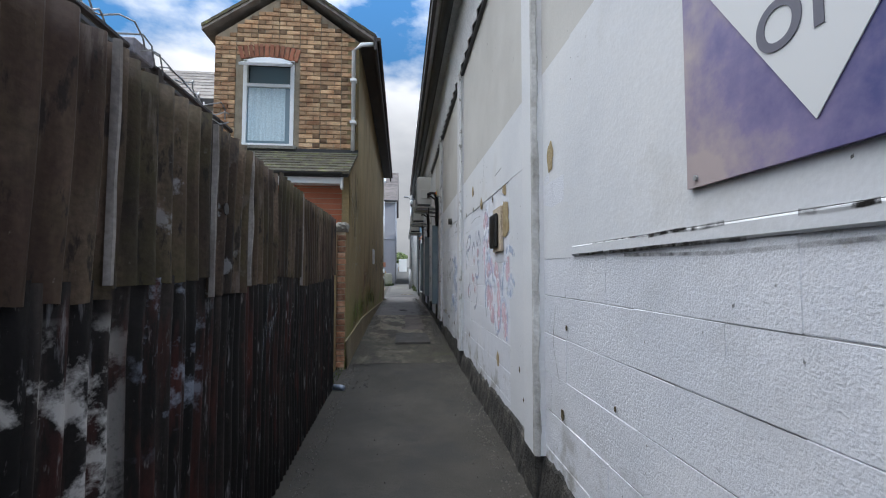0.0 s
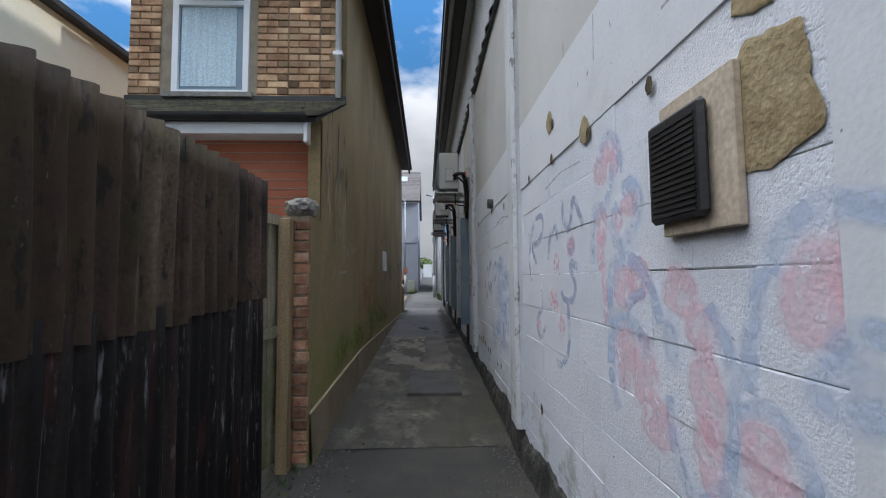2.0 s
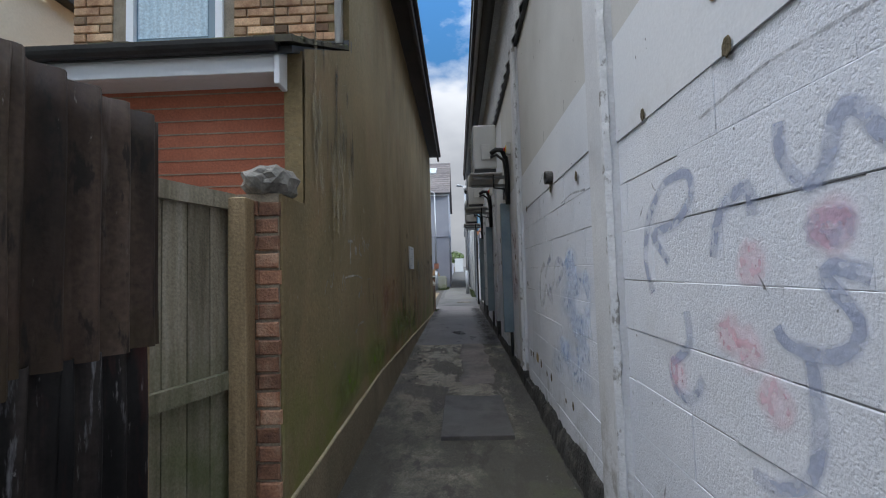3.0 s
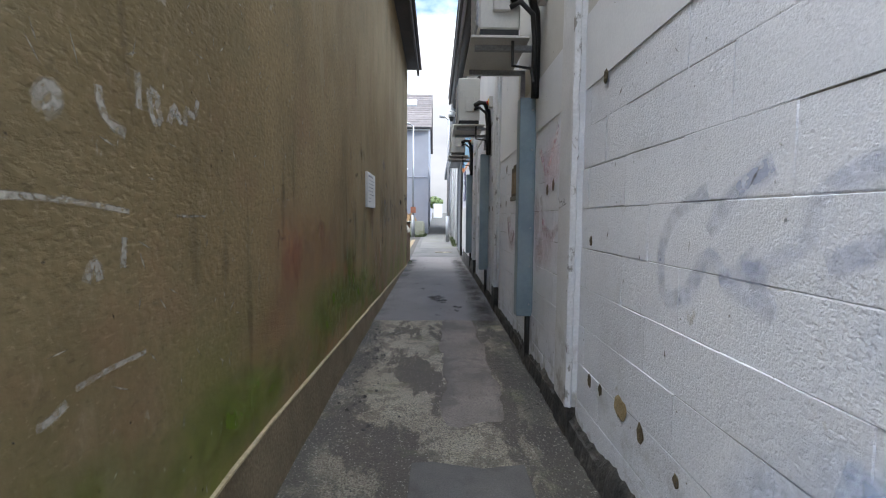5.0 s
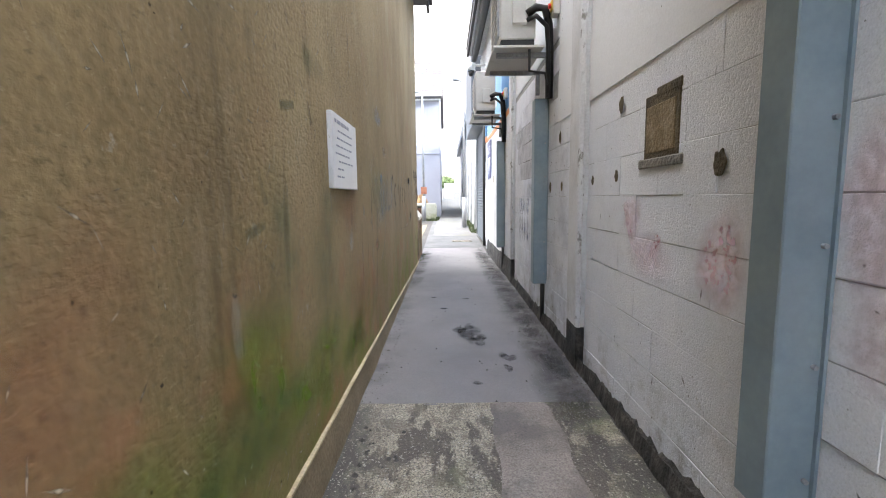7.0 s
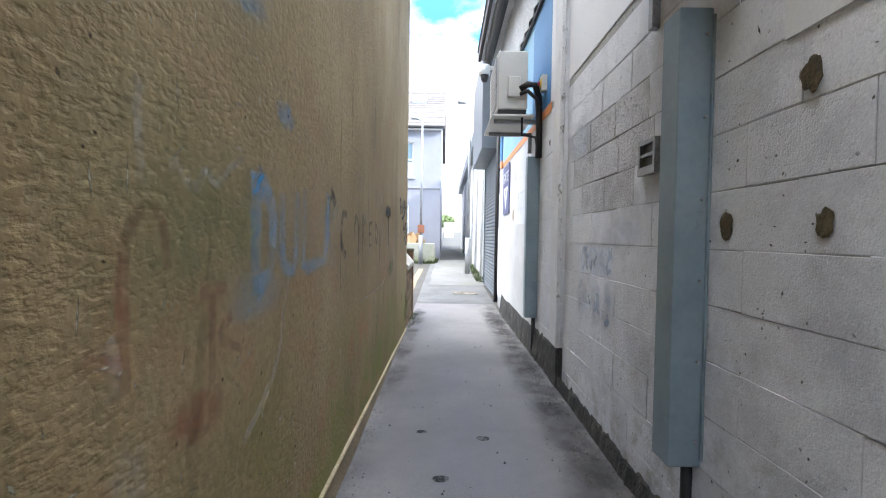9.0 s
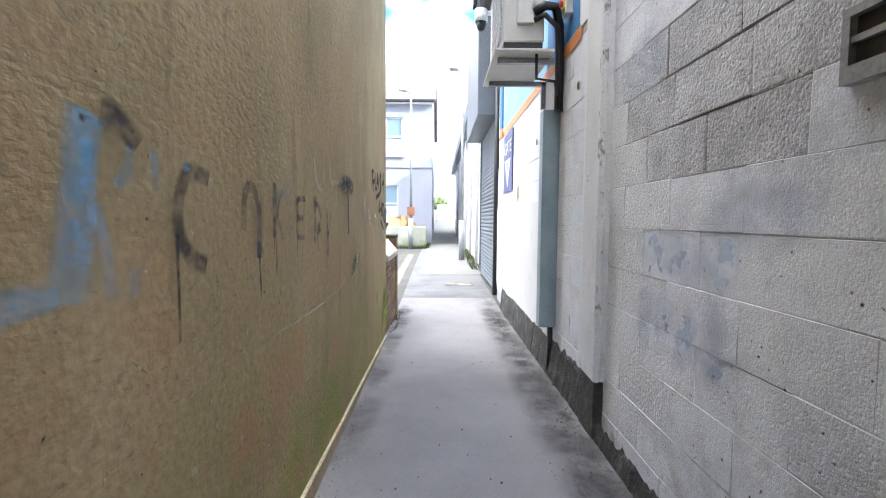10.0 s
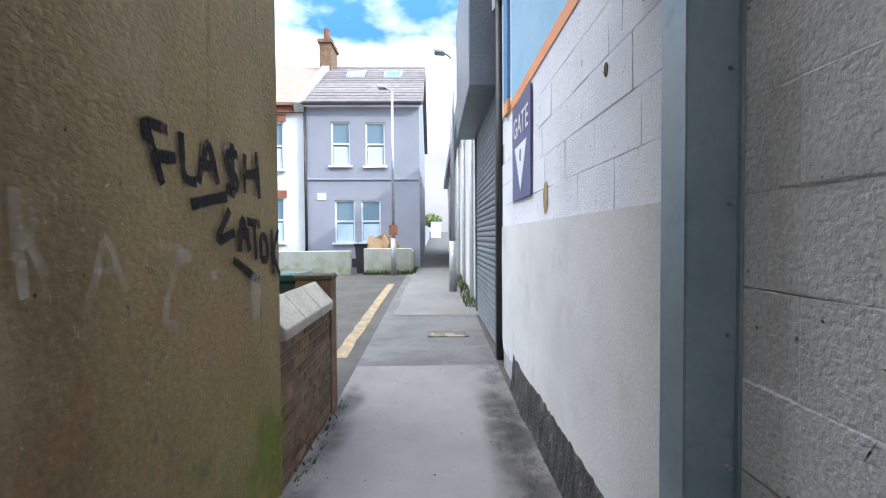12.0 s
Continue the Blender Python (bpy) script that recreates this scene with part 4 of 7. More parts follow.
# ---- ducts and air conditioners ----
def duct(y, far, z0=0.79, z1=2.55):
    """A shallow folded cover: a narrow face to the alley and a deep side to each end."""
    d = thing("cable_duct", (0.82, y, z0), "blue-grey metal cable duct fixed to the block wall", "duct", "ducts along the hall")
    part("duct_cover", B((0.757, FACE - 0.005, y, far, z0, z1)), DUCT, d, bevel=0.004)
    part("flange", B((FACE - 0.012, FACE - 0.003, y - 0.012, far + 0.015, z0 + 0.03, z1 - 0.03)), DUCT, d)
    for k in range(6):
        z = z0 + 0.1 + k * (z1 - z0 - 0.2) / 5
        part("screw", T([(FACE - 0.03, y - 0.012, z), (FACE - 0.03, y + 0.002, z)], 0.007, 8), STEEL, d)
    part("riser_pipe", T([(0.86, y + 0.05, gz(y)), (0.86, y + 0.05, z0 + 0.02)], 0.022), DARK, d, "black pipe below the duct", smooth=True)
    return d


def air_conditioner(y):
    a = thing("air_conditioner", (0.6, y + 0.4, 2.95), "cream outdoor air-conditioning unit on a wall bracket", "air conditioner", "units along the hall")
    part("casing", B((0.4, 0.71, y, y + 0.82, 3.0, 3.6)), ACWHITE, a, bevel=0.012)
    part("side_cover", B((0.5, 0.63, y - 0.035, y, 3.12, 3.33)), ACWHITE, a, "plain service cover", bevel=0.008)
    part("base_pan", B((0.41, 0.7, y + 0.01, y + 0.8, 2.95, 3.0)), DARK, a)
    g = part("fan_grille", B((0.385, 0.4, y + 0.06, y + 0.56, 3.05, 3.55)), STEEL, a)
    for k in range(8):
        part("grille_bar", B((0.378, 0.386, y + 0.07, y + 0.55, 3.08 + k * 0.06, 3.09 + k * 0.06)), ACWHITE, g)
    part("drip_tray", B((0.34, 0.78, y - 0.04, y + 0.86, 2.92, 2.94)), ACWHITE, a, "pale drip tray", bevel=0.003)
    for yy in (y + 0.1, y + 0.68):
        bm = B((0.38, FACE, yy, yy + 0.04, 2.88, 2.92), (0.85, FACE, yy, yy + 0.04, 2.68, 2.92))
        part("bracket", bm, STEEL, a)
    part("drain_pipe", T([(0.66, y + 0.02, 2.92), (0.66, y + 0.02, 2.74), (0.8, y + 0.02, 2.72), (0.82, y + 0.02, 2.62)], 0.012, 6), DARK, a, "thin black drain pipe")
    part("lagged_pipe", T([(0.63, y - 0.02, 3.2), (0.7, y - 0.05, 3.24), (0.78, y - 0.03, 3.24), (0.84, y + 0.06, 3.14), (0.855, y + 0.1, 2.95), (0.855, y + 0.1, 2.52)], 0.034), DARK, a, "black lagged pipes", smooth=True)
    part("lagged_pipe", T([(0.63, y - 0.02, 3.15), (0.7, y - 0.06, 3.17), (0.8, y - 0.02, 3.1), (0.83, y + 0.03, 2.9), (0.835, y + 0.06, 2.52)], 0.02), DARK, a, smooth=True)
    sw = part("isolator_switch", B((0.83, FACE, y - 0.12, y - 0.02, 3.16, 3.32)), ACWHITE, a, "isolator switch with red and yellow knob", bevel=0.006)
    part("yellow_plate", B((0.82, 0.83, y - 0.1, y - 0.04, 3.2, 3.28)), YELLOW, sw)
    part("red_knob", T([(0.8, y - 0.07, 3.24), (0.822, y - 0.07, 3.24)], 0.022, 10), RED, sw)
    return a


YELLOW, RED = plain("yellow_plastic", (0.75, 0.5, 0.03), 0.4), plain("red_plastic", (0.6, 0.03, 0.02), 0.4)
BLUE = surf("blue_mural_paint", [(0.05, 0.18, 0.4), (0.09, 0.26, 0.5)], 1.5, 0.6, 0.15, 50, fine=0.06)
PALEBLUE = surf("pale_blue_mural_paint", [(0.2, 0.42, 0.6), (0.3, 0.5, 0.66)], 1.5, 0.6, 0.15, 50, fine=0.06)
ORANGE = surf("orange_mural_paint", [(0.7, 0.25, 0.08), (0.78, 0.34, 0.15)], 2, 0.6, 0.15, 50, fine=0.06)
PURPLE = surf("purple_board", [(0.07, 0.075, 0.19), (0.1, 0.105, 0.24)], 2, 0.4, 0.05, 50, fine=0.05)
for y, far, low_end in ((10.19, 10.31, 0.775), (13.36, 13.49, 0.79), (16.455, 16.57, 0.805)):
    duct(y, far, low_end)
for y in (10.0, 13.12, 16.28):
    air_conditioner(y)

# ---- vents, holes and pipe stub on the block wall ----
PLY = surf("pale_plywood", [(0.48, 0.39, 0.29), (0.62, 0.52, 0.4)], 3, 0.8, 0.2, 60, stretch=(1, 1, 6))
vent = thing("wall_vent", (FACE, 3.97, 1.82), "black louvred plastic vent on a wooden backing board", "vent")
part("backing_board", B((FACE - 0.026, FACE - 0.004, 3.77, 4.08, 1.655, 2.03)), PLY, vent, bevel=0.003)
part("vent_body", B((FACE - 0.056, FACE - 0.03, 3.845, 4.1, 1.69, 1.98)), DARK, vent, bevel=0.012)
for k in range(16):
    part("louvre", B((FACE - 0.06, FACE - 0.052, 3.87, 4.075, 1.705 + k * 0.0158, 1.713 + k * 0.0158)), DARK, vent)
vent2 = thing("wall_vent", (FACE, 13.85, 2.07), "small steel slotted vent box on the block wall", "vent")
part("vent_frame", B((FACE - 0.03, FACE, 13.76, 13.78, 1.99, 2.16), (FACE - 0.03, FACE, 13.92, 13.94, 1.99, 2.16), (FACE - 0.03, FACE, 13.78, 13.92, 1.99, 2.03), (FACE - 0.03, FACE, 13.78, 13.92, 2.14, 2.16), (FACE - 0.025, FACE, 13.78, 13.92, 2.08, 2.095)), STEEL, vent2)
part("vent_back", B((FACE - 0.012, FACE - 0.002, 13.78, 13.92, 2.03, 2.14)), DARK, vent2)
stub = thing("flue_stub", (FACE, 7.45, 2.32), "round grey pipe stub sticking out of the block wall", "pipe")
bm = bmesh.new()
n = 20
ro, ri = 0.05, 0.042
rings = [[bm.verts.new((x, 7.45 + r * math.cos(2 * math.pi * k / n), 2.32 + r * math.sin(2 * math.pi * k / n))) for k in range(n)] for x, r in ((FACE + 0.01, ro), (0.83, ro), (0.83, ri), (FACE, ri))]
for p, q in zip(rings, rings[1:]):
    for k in range(n):
        bm.faces.new((p[k], p[(k + 1) % n], q[(k + 1) % n], q[k]))
bm.faces.new(rings[-1])
part("pipe_wall", bm, PLINTH, stub, smooth=True)

# ---- sign high on the near bay, gate board, mural ----
setting("trim", B((FACE - 0.014, FACE + 0.0, -3.0, 2.3, 1.562, 1.608)), RENDERED, "white painted timber trim under the render panel", "trim", 0.006)
# ---- roller shutter and canopy beyond ----
shut = thing("roller_shutter", (0.9, 21.5, 0.45), "closed grey steel roller shutter", "shutter")
for k in range(40):
    z = 0.46 + k * 0.076
    bm = bmesh.new()
    prism(bm, [(0.91, z), (0.89, z + 0.012), (0.882, z + 0.038), (0.89, z + 0.064), (0.91, z + 0.075)], "y", 20.45, 22.9)
    part("slat", bm, SHUTTER, shut)
part("guide_rail", B((0.86, 0.93, 20.38, 20.45, 0.4, 3.6)), DARK, shut)
part("guide_rail", B((0.86, 0.93, 22.9, 22.97, 0.4, 3.6)), SHUTTER, shut)
part("shutter_box", B((0.56, 0.93, 20.3, 23.0, 3.4, 5.3)), SHUTTER, shut, "grey shutter housing", bevel=0.01)
setting("wall_east_end", B((0.93, 1.2, 20.1, 23.0, 0.1, 5.0)), RENDERED, "white painted end bay behind the shutter", "wall")
setting("wall_beyond", B((0.95, 1.3, 23.0, 42.0, 0.1, 4.6)), WHITEWALL, "white panelled wall of the next hall", "wall")
for y in (24.2, 26.5, 29, 32, 36):
    tagged(part("downpipe", T([(0.9, y, gz(y)), (0.9, y, 4.5)], 0.04), CLAD, None, "", 0, True), "pale downpipe on the white wall", "pipe")
setting("roof_beyond", B((0.72, 9.0, 23.0, 42.0, 4.6, 5.0)), SHUTTER, "dark roof edge of the next hall", "roof")

# ---- grey end-of-terrace house across the road ----
HY = 31.4
fh = thing("grey_house", (-2.3, HY, 0.6), "grey rendered two-storey house with white sash windows", "house")


def wall_with_holes(x0, x1, z0, z1, holes, y, depth, material, parent, name="wall"):
    bm = bmesh.new()
    xs = sorted({x0, x1, *[h[0] for h in holes], *[h[1] for h in holes]})
    zs = sorted({z0, z1, *[h[2] for h in holes], *[h[3] for h in holes]})
    for a, b in zip(xs, xs[1:]):
        for c, d in zip(zs, zs[1:]):
            if not any(h[0] <= a and b <= h[1] and h[2] <= c and d <= h[3] for h in holes):
                box(bm, a, b, y, y + depth, c, d)
    bmesh.ops.remove_doubles(bm, verts=bm.verts[:], dist=0.0005)
    return part(name, bm, material, parent)


def sash(x0, x1, z0, z1, y, parent):
    f = 0.055
    w = part("window", B((x0, x0 + f, y + 0.05, y + 0.12, z0, z1), (x1 - f, x1, y + 0.05, y + 0.12, z0, z1), (x0 + f, x1 - f, y + 0.05, y + 0.12, z0, z0 + f), (x0 + f, x1 - f, y + 0.05, y + 0.12, z1 - f, z1), (x0 + f, x1 - f, y + 0.05, y + 0.12, (z0 + z1) / 2 - 0.03, (z0 + z1) / 2 + 0.03)), SASH, parent, "white sash window")
    part("pane", B((x0 + f, x1 - f, y + 0.09, y + 0.1, z0 + f, (z0 + z1) / 2 - 0.03)), PANE, w)
    part("pane", B((x0 + f, x1 - f, y + 0.075, y + 0.085, (z0 + z1) / 2 + 0.03, z1 - f)), PANE, w)
    part("curtain", B((x0 + f + 0.02, x1 - f - 0.02, y + 0.064, y + 0.07, z0 + f, (z0 + z1) / 2 - 0.1)), CURTAIN, w)
    part("sill", B((x0 - 0.08, x1 + 0.08, y - 0.08, y + 0.06, z0 - 0.07, z0)), SASH, w)
    return w


holes = [(-3.5, -2.82, 4.33, 5.88), (-2.28, -1.58, 4.31, 5.86), (-3.4, -2.68, 1.58, 3.09), (-2.46, -1.76, 1.58, 3.09)]
wall_with_holes(-4.45, -0.36, 0.4, 6.45, holes, HY, 0.25, GREYWALL, fh)
for h in holes:
    sash(*h, HY, fh)
part("inner_wall", B((-4.4, -0.6, HY + 0.3, HY + 0.32, 0.4, 6.4)), DARK, fh)
part("side_wall", B((-0.6, -0.36, HY + 0.25, HY + 9.0, 0.4, 6.45)), GREYWALL, fh)
bm = bmesh.new()
prism(bm, [(HY + 0.25, 6.45), (HY + 9.0, 6.45), (HY + 4.5, 9.35)], "x", -0.6, -0.37)
part("side_gable", bm, GREYWALL, fh)
part("string_course", B((-4.4, -0.4, HY - 0.04, HY, 3.8, 3.87)), GREYWALL, fh, bevel=0.008)
part("eaves_board", B((-4.5, -0.3, HY - 0.16, HY, 6.38, 6.52)), SASH, fh)
part("gutter", B((-4.5, -0.26, HY - 0.24, HY - 0.16, 6.44, 6.54)), DARK, fh, bevel=0.012)
bm = bmesh.new()
prism(bm, [(HY - 0.2, 6.52), (HY + 4.5, 9.5), (HY + 9.2, 6.52), (HY + 9.2, 6.42), (HY + 4.5, 9.38), (HY - 0.2, 6.42)], "x", -4.45, -0.2)
part("roof", bm, PINKTILE, fh, "pinkish grey tiled roof")
roof_slope = (9.5 - 6.52) / 4.7
for r in range(15):
    y0 = HY - 0.2 + r * 0.315
    bm = bmesh.new()
    z0 = 6.525 + (y0 - HY + 0.2) * roof_slope
    prism(bm, [(y0, z0), (y0, z0 + 0.03), (y0 + 0.34, z0 + 0.34 * roof_slope + 0.012), (y0 + 0.34, z0 + 0.34 * roof_slope)], "x", -4.45, -0.2)
    part("tile_course", bm, PINKTILE, fh)
for x in (-3.45, -1.9):
    y0 = HY + 2.6
    z0 = 6.55 + (y0 - HY + 0.2) * roof_slope
    bm = bmesh.new()
    prism(bm, [(y0, z0), (y0, z0 + 0.1), (y0 + 0.8, z0 + 0.1 + 0.8 * roof_slope), (y0 + 0.8, z0 + 0.8 * roof_slope)], "x", x, x + 0.75)
    rl = part("roof_light", bm, STEEL, fh, "roof light")
    bm = bmesh.new()
    prism(bm, [(y0 + 0.08, z0 + 0.08 * roof_slope + 0.1), (y0 + 0.08, z0 + 0.08 * roof_slope + 0.11), (y0 + 0.72, z0 + 0.11 + 0.72 * roof_slope), (y0 + 0.72, z0 + 0.1 + 0.72 * roof_slope)], "x", x + 0.08, x + 0.67)
    part("pane", bm, PANE, rl)
part("downpipe", T([(-4.4, HY - 0.06, 0.6), (-4.4, HY - 0.06, 6.4)], 0.05), DARK, fh, "black downpipe", smooth=True)
part("wall_plate", B((-4.0, -3.7, HY - 0.02, HY, 3.1, 3.35)), SASH, fh)
part("cellar_opening", B((-3.3, -2.55, HY - 0.01, HY + 0.01, 0.68, 1.0)), DARK, fh)
# party wall and chimney
bm = bmesh.new()
prism(bm, [(HY - 0.25, 6.5), (HY + 4.5, 9.75), (HY + 4.5, 9.4), (HY - 0.1, 6.2)], "x", -4.75, -4.42)
part("party_wall", bm, COPING, fh)
ch = part("chimney", B((-4.85, -4.35, HY + 3.9, HY + 5.2, 8.9, 10.5), (-4.92, -4.28, HY + 3.83, HY + 5.27, 10.35, 10.5)), BRICK_BROWN, fh, "tan brick chimney stack")
part("chimney_pot", T([(-4.6, HY + 4.3, 10.5), (-4.6, HY + 4.3, 11.1)], 0.17, 10, 0.13), BRICK_RED, ch)

wh = thing("white_house", (-6.8, HY, 0.6), "white rendered terraced house with red brick trim", "house")
holes = [(-6.2, -5.2, 1.6, 3.2), (-6.2, -5.2, 4.2, 5.9), (-8.4, -7.3, 4.2, 5.9), (-8.4, -7.3, 1.6, 3.2)]
wall_with_holes(-9.2, -4.46, 0.4, 6.2, holes, HY + 0.02, 0.25, WHITEWALL, wh)
for h in holes:
    sash(*h, HY + 0.02, wh)
    part("lintel", B((h[0] - 0.1, h[1] + 0.1, HY - 0.02, HY + 0.02, h[3], h[3] + 0.25)), BRICK_RED, wh, "red brick lintel")
part("inner_wall", B((-9.1, -4.6, HY + 0.32, HY + 0.34, 0.4, 6.2)), DARK, wh)
part("brick_cornice", B((-9.2, -4.75, HY - 0.1, HY + 0.02, 6.2, 6.5)), BRICK_RED, wh, "red brick cornice")
bm = bmesh.new()
prism(bm, [(HY - 0.2, 6.52), (HY + 4.5, 9.5), (HY + 9.2, 6.52), (HY + 9.2, 6.42), (HY + 4.5, 9.38), (HY - 0.2, 6.42)], "x", -9.2, -4.75)
part("roof", bm, REDTILE, wh, "red tiled roof")

# front garden wall, bin, cardboard
fg = thing("front_garden_wall", (-1.2, 29.3, 0.6), "pale rendered low garden wall, green with moss", "wall")
part("wall_front", B((-2.0, -0.55, 29.0, 29.25, 0.4, 1.42)), GREENWALL, fg, bevel=0.02)
part("wall_side", B((-0.8, -0.55, 29.25, 31.3, 0.4, 1.3)), GREENWALL, fg, bevel=0.02)
bin_ = thing("wheelie_bin", (-2.2, 29.6, 0.62), "black plastic wheelie bin behind the garden wall", "bin")
bm = bmesh.new()
prism(bm, [(-2.28, 0.64), (-2.0, 0.64), (-1.95, 1.5), (-2.33, 1.5)], "y", 29.35, 29.8)
part("bin_body", bm, DARK, bin_, bevel=0.01)
part("bin_lid", B((-2.36, -1.93, 29.3, 29.85, 1.5, 1.56)), DARK, bin_, bevel=0.01)
CARD = surf("cardboard", [(0.36, 0.22, 0.11), (0.46, 0.3, 0.16)], 3, 0.85, 0.2, 50)
cb = thing("cardboard_heap", (-1.5, 29.5, 1.4), "torn brown cardboard boxes heaped behind the wall", "cardboard")
for k, (x, z, a, b) in enumerate(((-1.75, 1.35, 50, 20), (-1.45, 1.35, -20, 35), (-1.2, 1.38, 15, -30), (-1.6, 1.42, 80, 60))):
    bm = B((-0.25, 0.25, -0.008, 0.008, -0.2, 0.3))
    bmesh.ops.transform(bm, matrix=pose(x, 29.5 + 0.06 * k, z + 0.12, 15 * k - 20, b, a - 40), verts=bm.verts[:])
    part("cardboard_sheet", bm, CARD, cb)
setting("garden_wall_west", B((-5.2, -2.4, 29.0, 29.25, 0.4, 1.35)), GREENWALL, "pale low garden wall before the houses", "wall", 0.02)

# street lamps and pavement
def lamp(x, y, top, head_dx, name, label):
    s = thing(name, (x, y, gz(y)), label, "lamp post")
    part("base_column", T([(x, y, gz(y)), (x, y, gz(y) + 1.1)], 0.085, 12), STEEL, s, smooth=True)
    part("pole", T([(x, y, gz(y) + 1.1), (x, y, top)], 0.05, 10, 0.035), STEEL, s, smooth=True)
    part("arm", T([(x, y, top), (x + head_dx * 0.6, y, top + 0.1), (x + head_dx, y, top + 0.12)], 0.025, 8), STEEL, s, smooth=True)
    bm = bmesh.new()
    x0, x1 = sorted((x + head_dx * 0.7, x + head_dx * 1.9))
    prism(bm, [(x0, top + 0.1), (x1, top + 0.08), (x1, top + 0.15), (x0, top + 0.2)], "y", y - 0.1, y + 0.1)
    part("lantern", bm, STEEL, s, bevel=0.02)
    return s


lamp(0.57, 25.1, 5.6, -0.2, "street_lamp", "grey steel street lamp beside the shutter wall")
l2 = lamp(-1.06, 28.7, 6.05, -0.22, "street_lamp", "grey steel street lamp with a red sign before the grey house")
tagged(part("warning_plate", B((-1.18, -0.92, 28.58, 28.6, 1.82, 2.12)), BRICK_RED, l2, "red square warning plate", bevel=0.03))
pav = strip(-0.5, 0.9, 22.6, 31.0, 0.012, 4, 0.3, 0.04)
PAVE = surf("pale_pavement", [(0.12, 0.117, 0.108), (0.155, 0.15, 0.14), (0.19, 0.184, 0.17)], 1.2, 0.9, 0.4, 90, fine=0.2)
over(PAVE, (0.16, 0.16, 0.09), 1.5, 0.52, 0.66, amount=0.5, seed=3)
setting("pavement_far", pav, PAVE, "pale worn pavement before the far alley", "pavement")
YL = surf("worn_yellow_line", [(0.13, 0.12, 0.1), (0.36, 0.25, 0.11)], 7, 0.85, 0.3, 90)
bm = strip(-0.99, -0.83, 20.4, 26.5, 0.008, 2, 0.25, 0.02)
setting("road_marking", bm, YL, "worn yellow line on the road", "road marking")
setting("manhole_cover", B((0.07, 0.62, 21.25, 21.7, 0.3, gz(21.5) + 0.008)), CONCRETE, "square pale inspection cover in the pavement", "manhole", 0.003)

# far end of the next alley
setting("far_wall", B((-0.3, 0.95, 70.0, 70.4, 1, 3.6)), WHITEWALL, "distant white wall closing the next alley", "wall")
setting("side_wall_far", B((-0.75, -0.5, 40.5, 70, 0.6, 2.6)), GREYWALL, "rear garden walls along the next alley", "wall")
tree = thing("tree", (-0.2, 74, 1.5), "distant green bushy tree above the far wall", "tree")
part("trunk", T([(-0.2, 74, 1.6), (-0.1, 74, 3.8)], 0.25, 8, 0.12), POSTWOOD, tree)
bm = bmesh.new()
rnd = random.Random(4)
for k in range(420):
    p = Vector((rnd.gauss(0, 1), rnd.gauss(0, 1), rnd.gauss(0, 0.8)))
    p = p.normalized() * rnd.uniform(0.5, 1.0) ** 0.5
    c = Vector((-0.2 + 1.3 * p.x, 74 + 1.9 * p.y, 3.9 + 0.9 * p.z))
    u = Vector((rnd.uniform(-1, 1), rnd.uniform(-1, 1), rnd.uniform(-1, 1))).normalized() * 0.24
    v = u.orthogonal().normalized() * 0.16
    bm.faces.new([bm.verts.new(c + a) for a in (u, v, -u, -v)])
part("crown", bm, LEAF, tree)

PURPLEGREY = surf("grey_painted_block", [(0.2, 0.19, 0.22), (0.3, 0.29, 0.32)], 6, 0.8)
# houses behind the fence on the west
cw = thing("cream_house", (-6, 7, 0.1), "cream rendered house wing with black gutter", "house")
part("wall", B((-8.0, -4.05, 2.0, 9.3, 0.0, 4.62)), CREAMWALL, cw)
part("gutter", B((-4.05, -3.93, 2.0, 9.35, 4.62, 4.72)), DARK, cw, bevel=0.015)
bm = bmesh.new()
prism(bm, [(-3.95, 4.7), (-6.0, 4.9), (-8.1, 4.7)], "y", 2.0, 9.4)
part("roof", bm, TILE, cw)
bw = thing("tiled_house", (-7, 15, 0.2), "white house with a pale tiled pitched roof", "house")
part("wall", B((-10.5, -4.6, 13.9, 19, 0.1, 6.6)), WHITEWALL, bw)
bm = bmesh.new()
prism(bm, [(13.6, 6.55), (16.4, 8.6), (19.2, 6.55)], "x", -10.7, -4.3)
part("roof", bm, TILE, bw)
for r in range(9):
    y0 = 13.6 + r * 0.31
    z0 = 6.555 + r * 0.227
    bm = bmesh.new()
    prism(bm, [(y0, z0), (y0, z0 + 0.035), (y0 + 0.34, z0 + 0.26), (y0 + 0.34, z0 + 0.245)], "x", -10.7, -4.3)
    part("tile_course", bm, TILE, bw)
part("fascia", B((-10.7, -4.3, 13.55, 13.62, 6.38, 6.56)), DARK, bw)

# timber rail with wire behind the fence
rl = thing("fence_rail", (-0.95, 2.0, 2.2), "old timber rail with loose barbed wire behind the fence", "rail")
part("rail_bar", T([(-0.95, 1.2, 2.31), (-0.95, 1.95, 2.305), (-0.95, 2.9, 2.31)], 0.014, 6), BROWNBOARD, rl, "thin dark rail")
for y in (1.42, 2.1, 2.72):
    part("rail_post", B((-0.98, -0.93, y - 0.02, y + 0.02, 0.2, 2.31)), BROWNBOARD, rl)
part("rail_cap", B((-0.99, -0.92, 1.9, 2.03, 2.28, 2.34)), PURPLEGREY, rl, "grey block on the rail", bevel=0.005)
for k in range(3):
    pts = [(-0.93 + 0.03 * math.sin(i * 0.9 + k), 1.15 + i * 0.055, 2.31 + 0.03 * math.sin(i * 1.3 + k * 2) + 0.02 * k) for i in range(30)]
    part("wire", T(pts, 0.0035, 5), STEEL, rl, "loose thin wire")

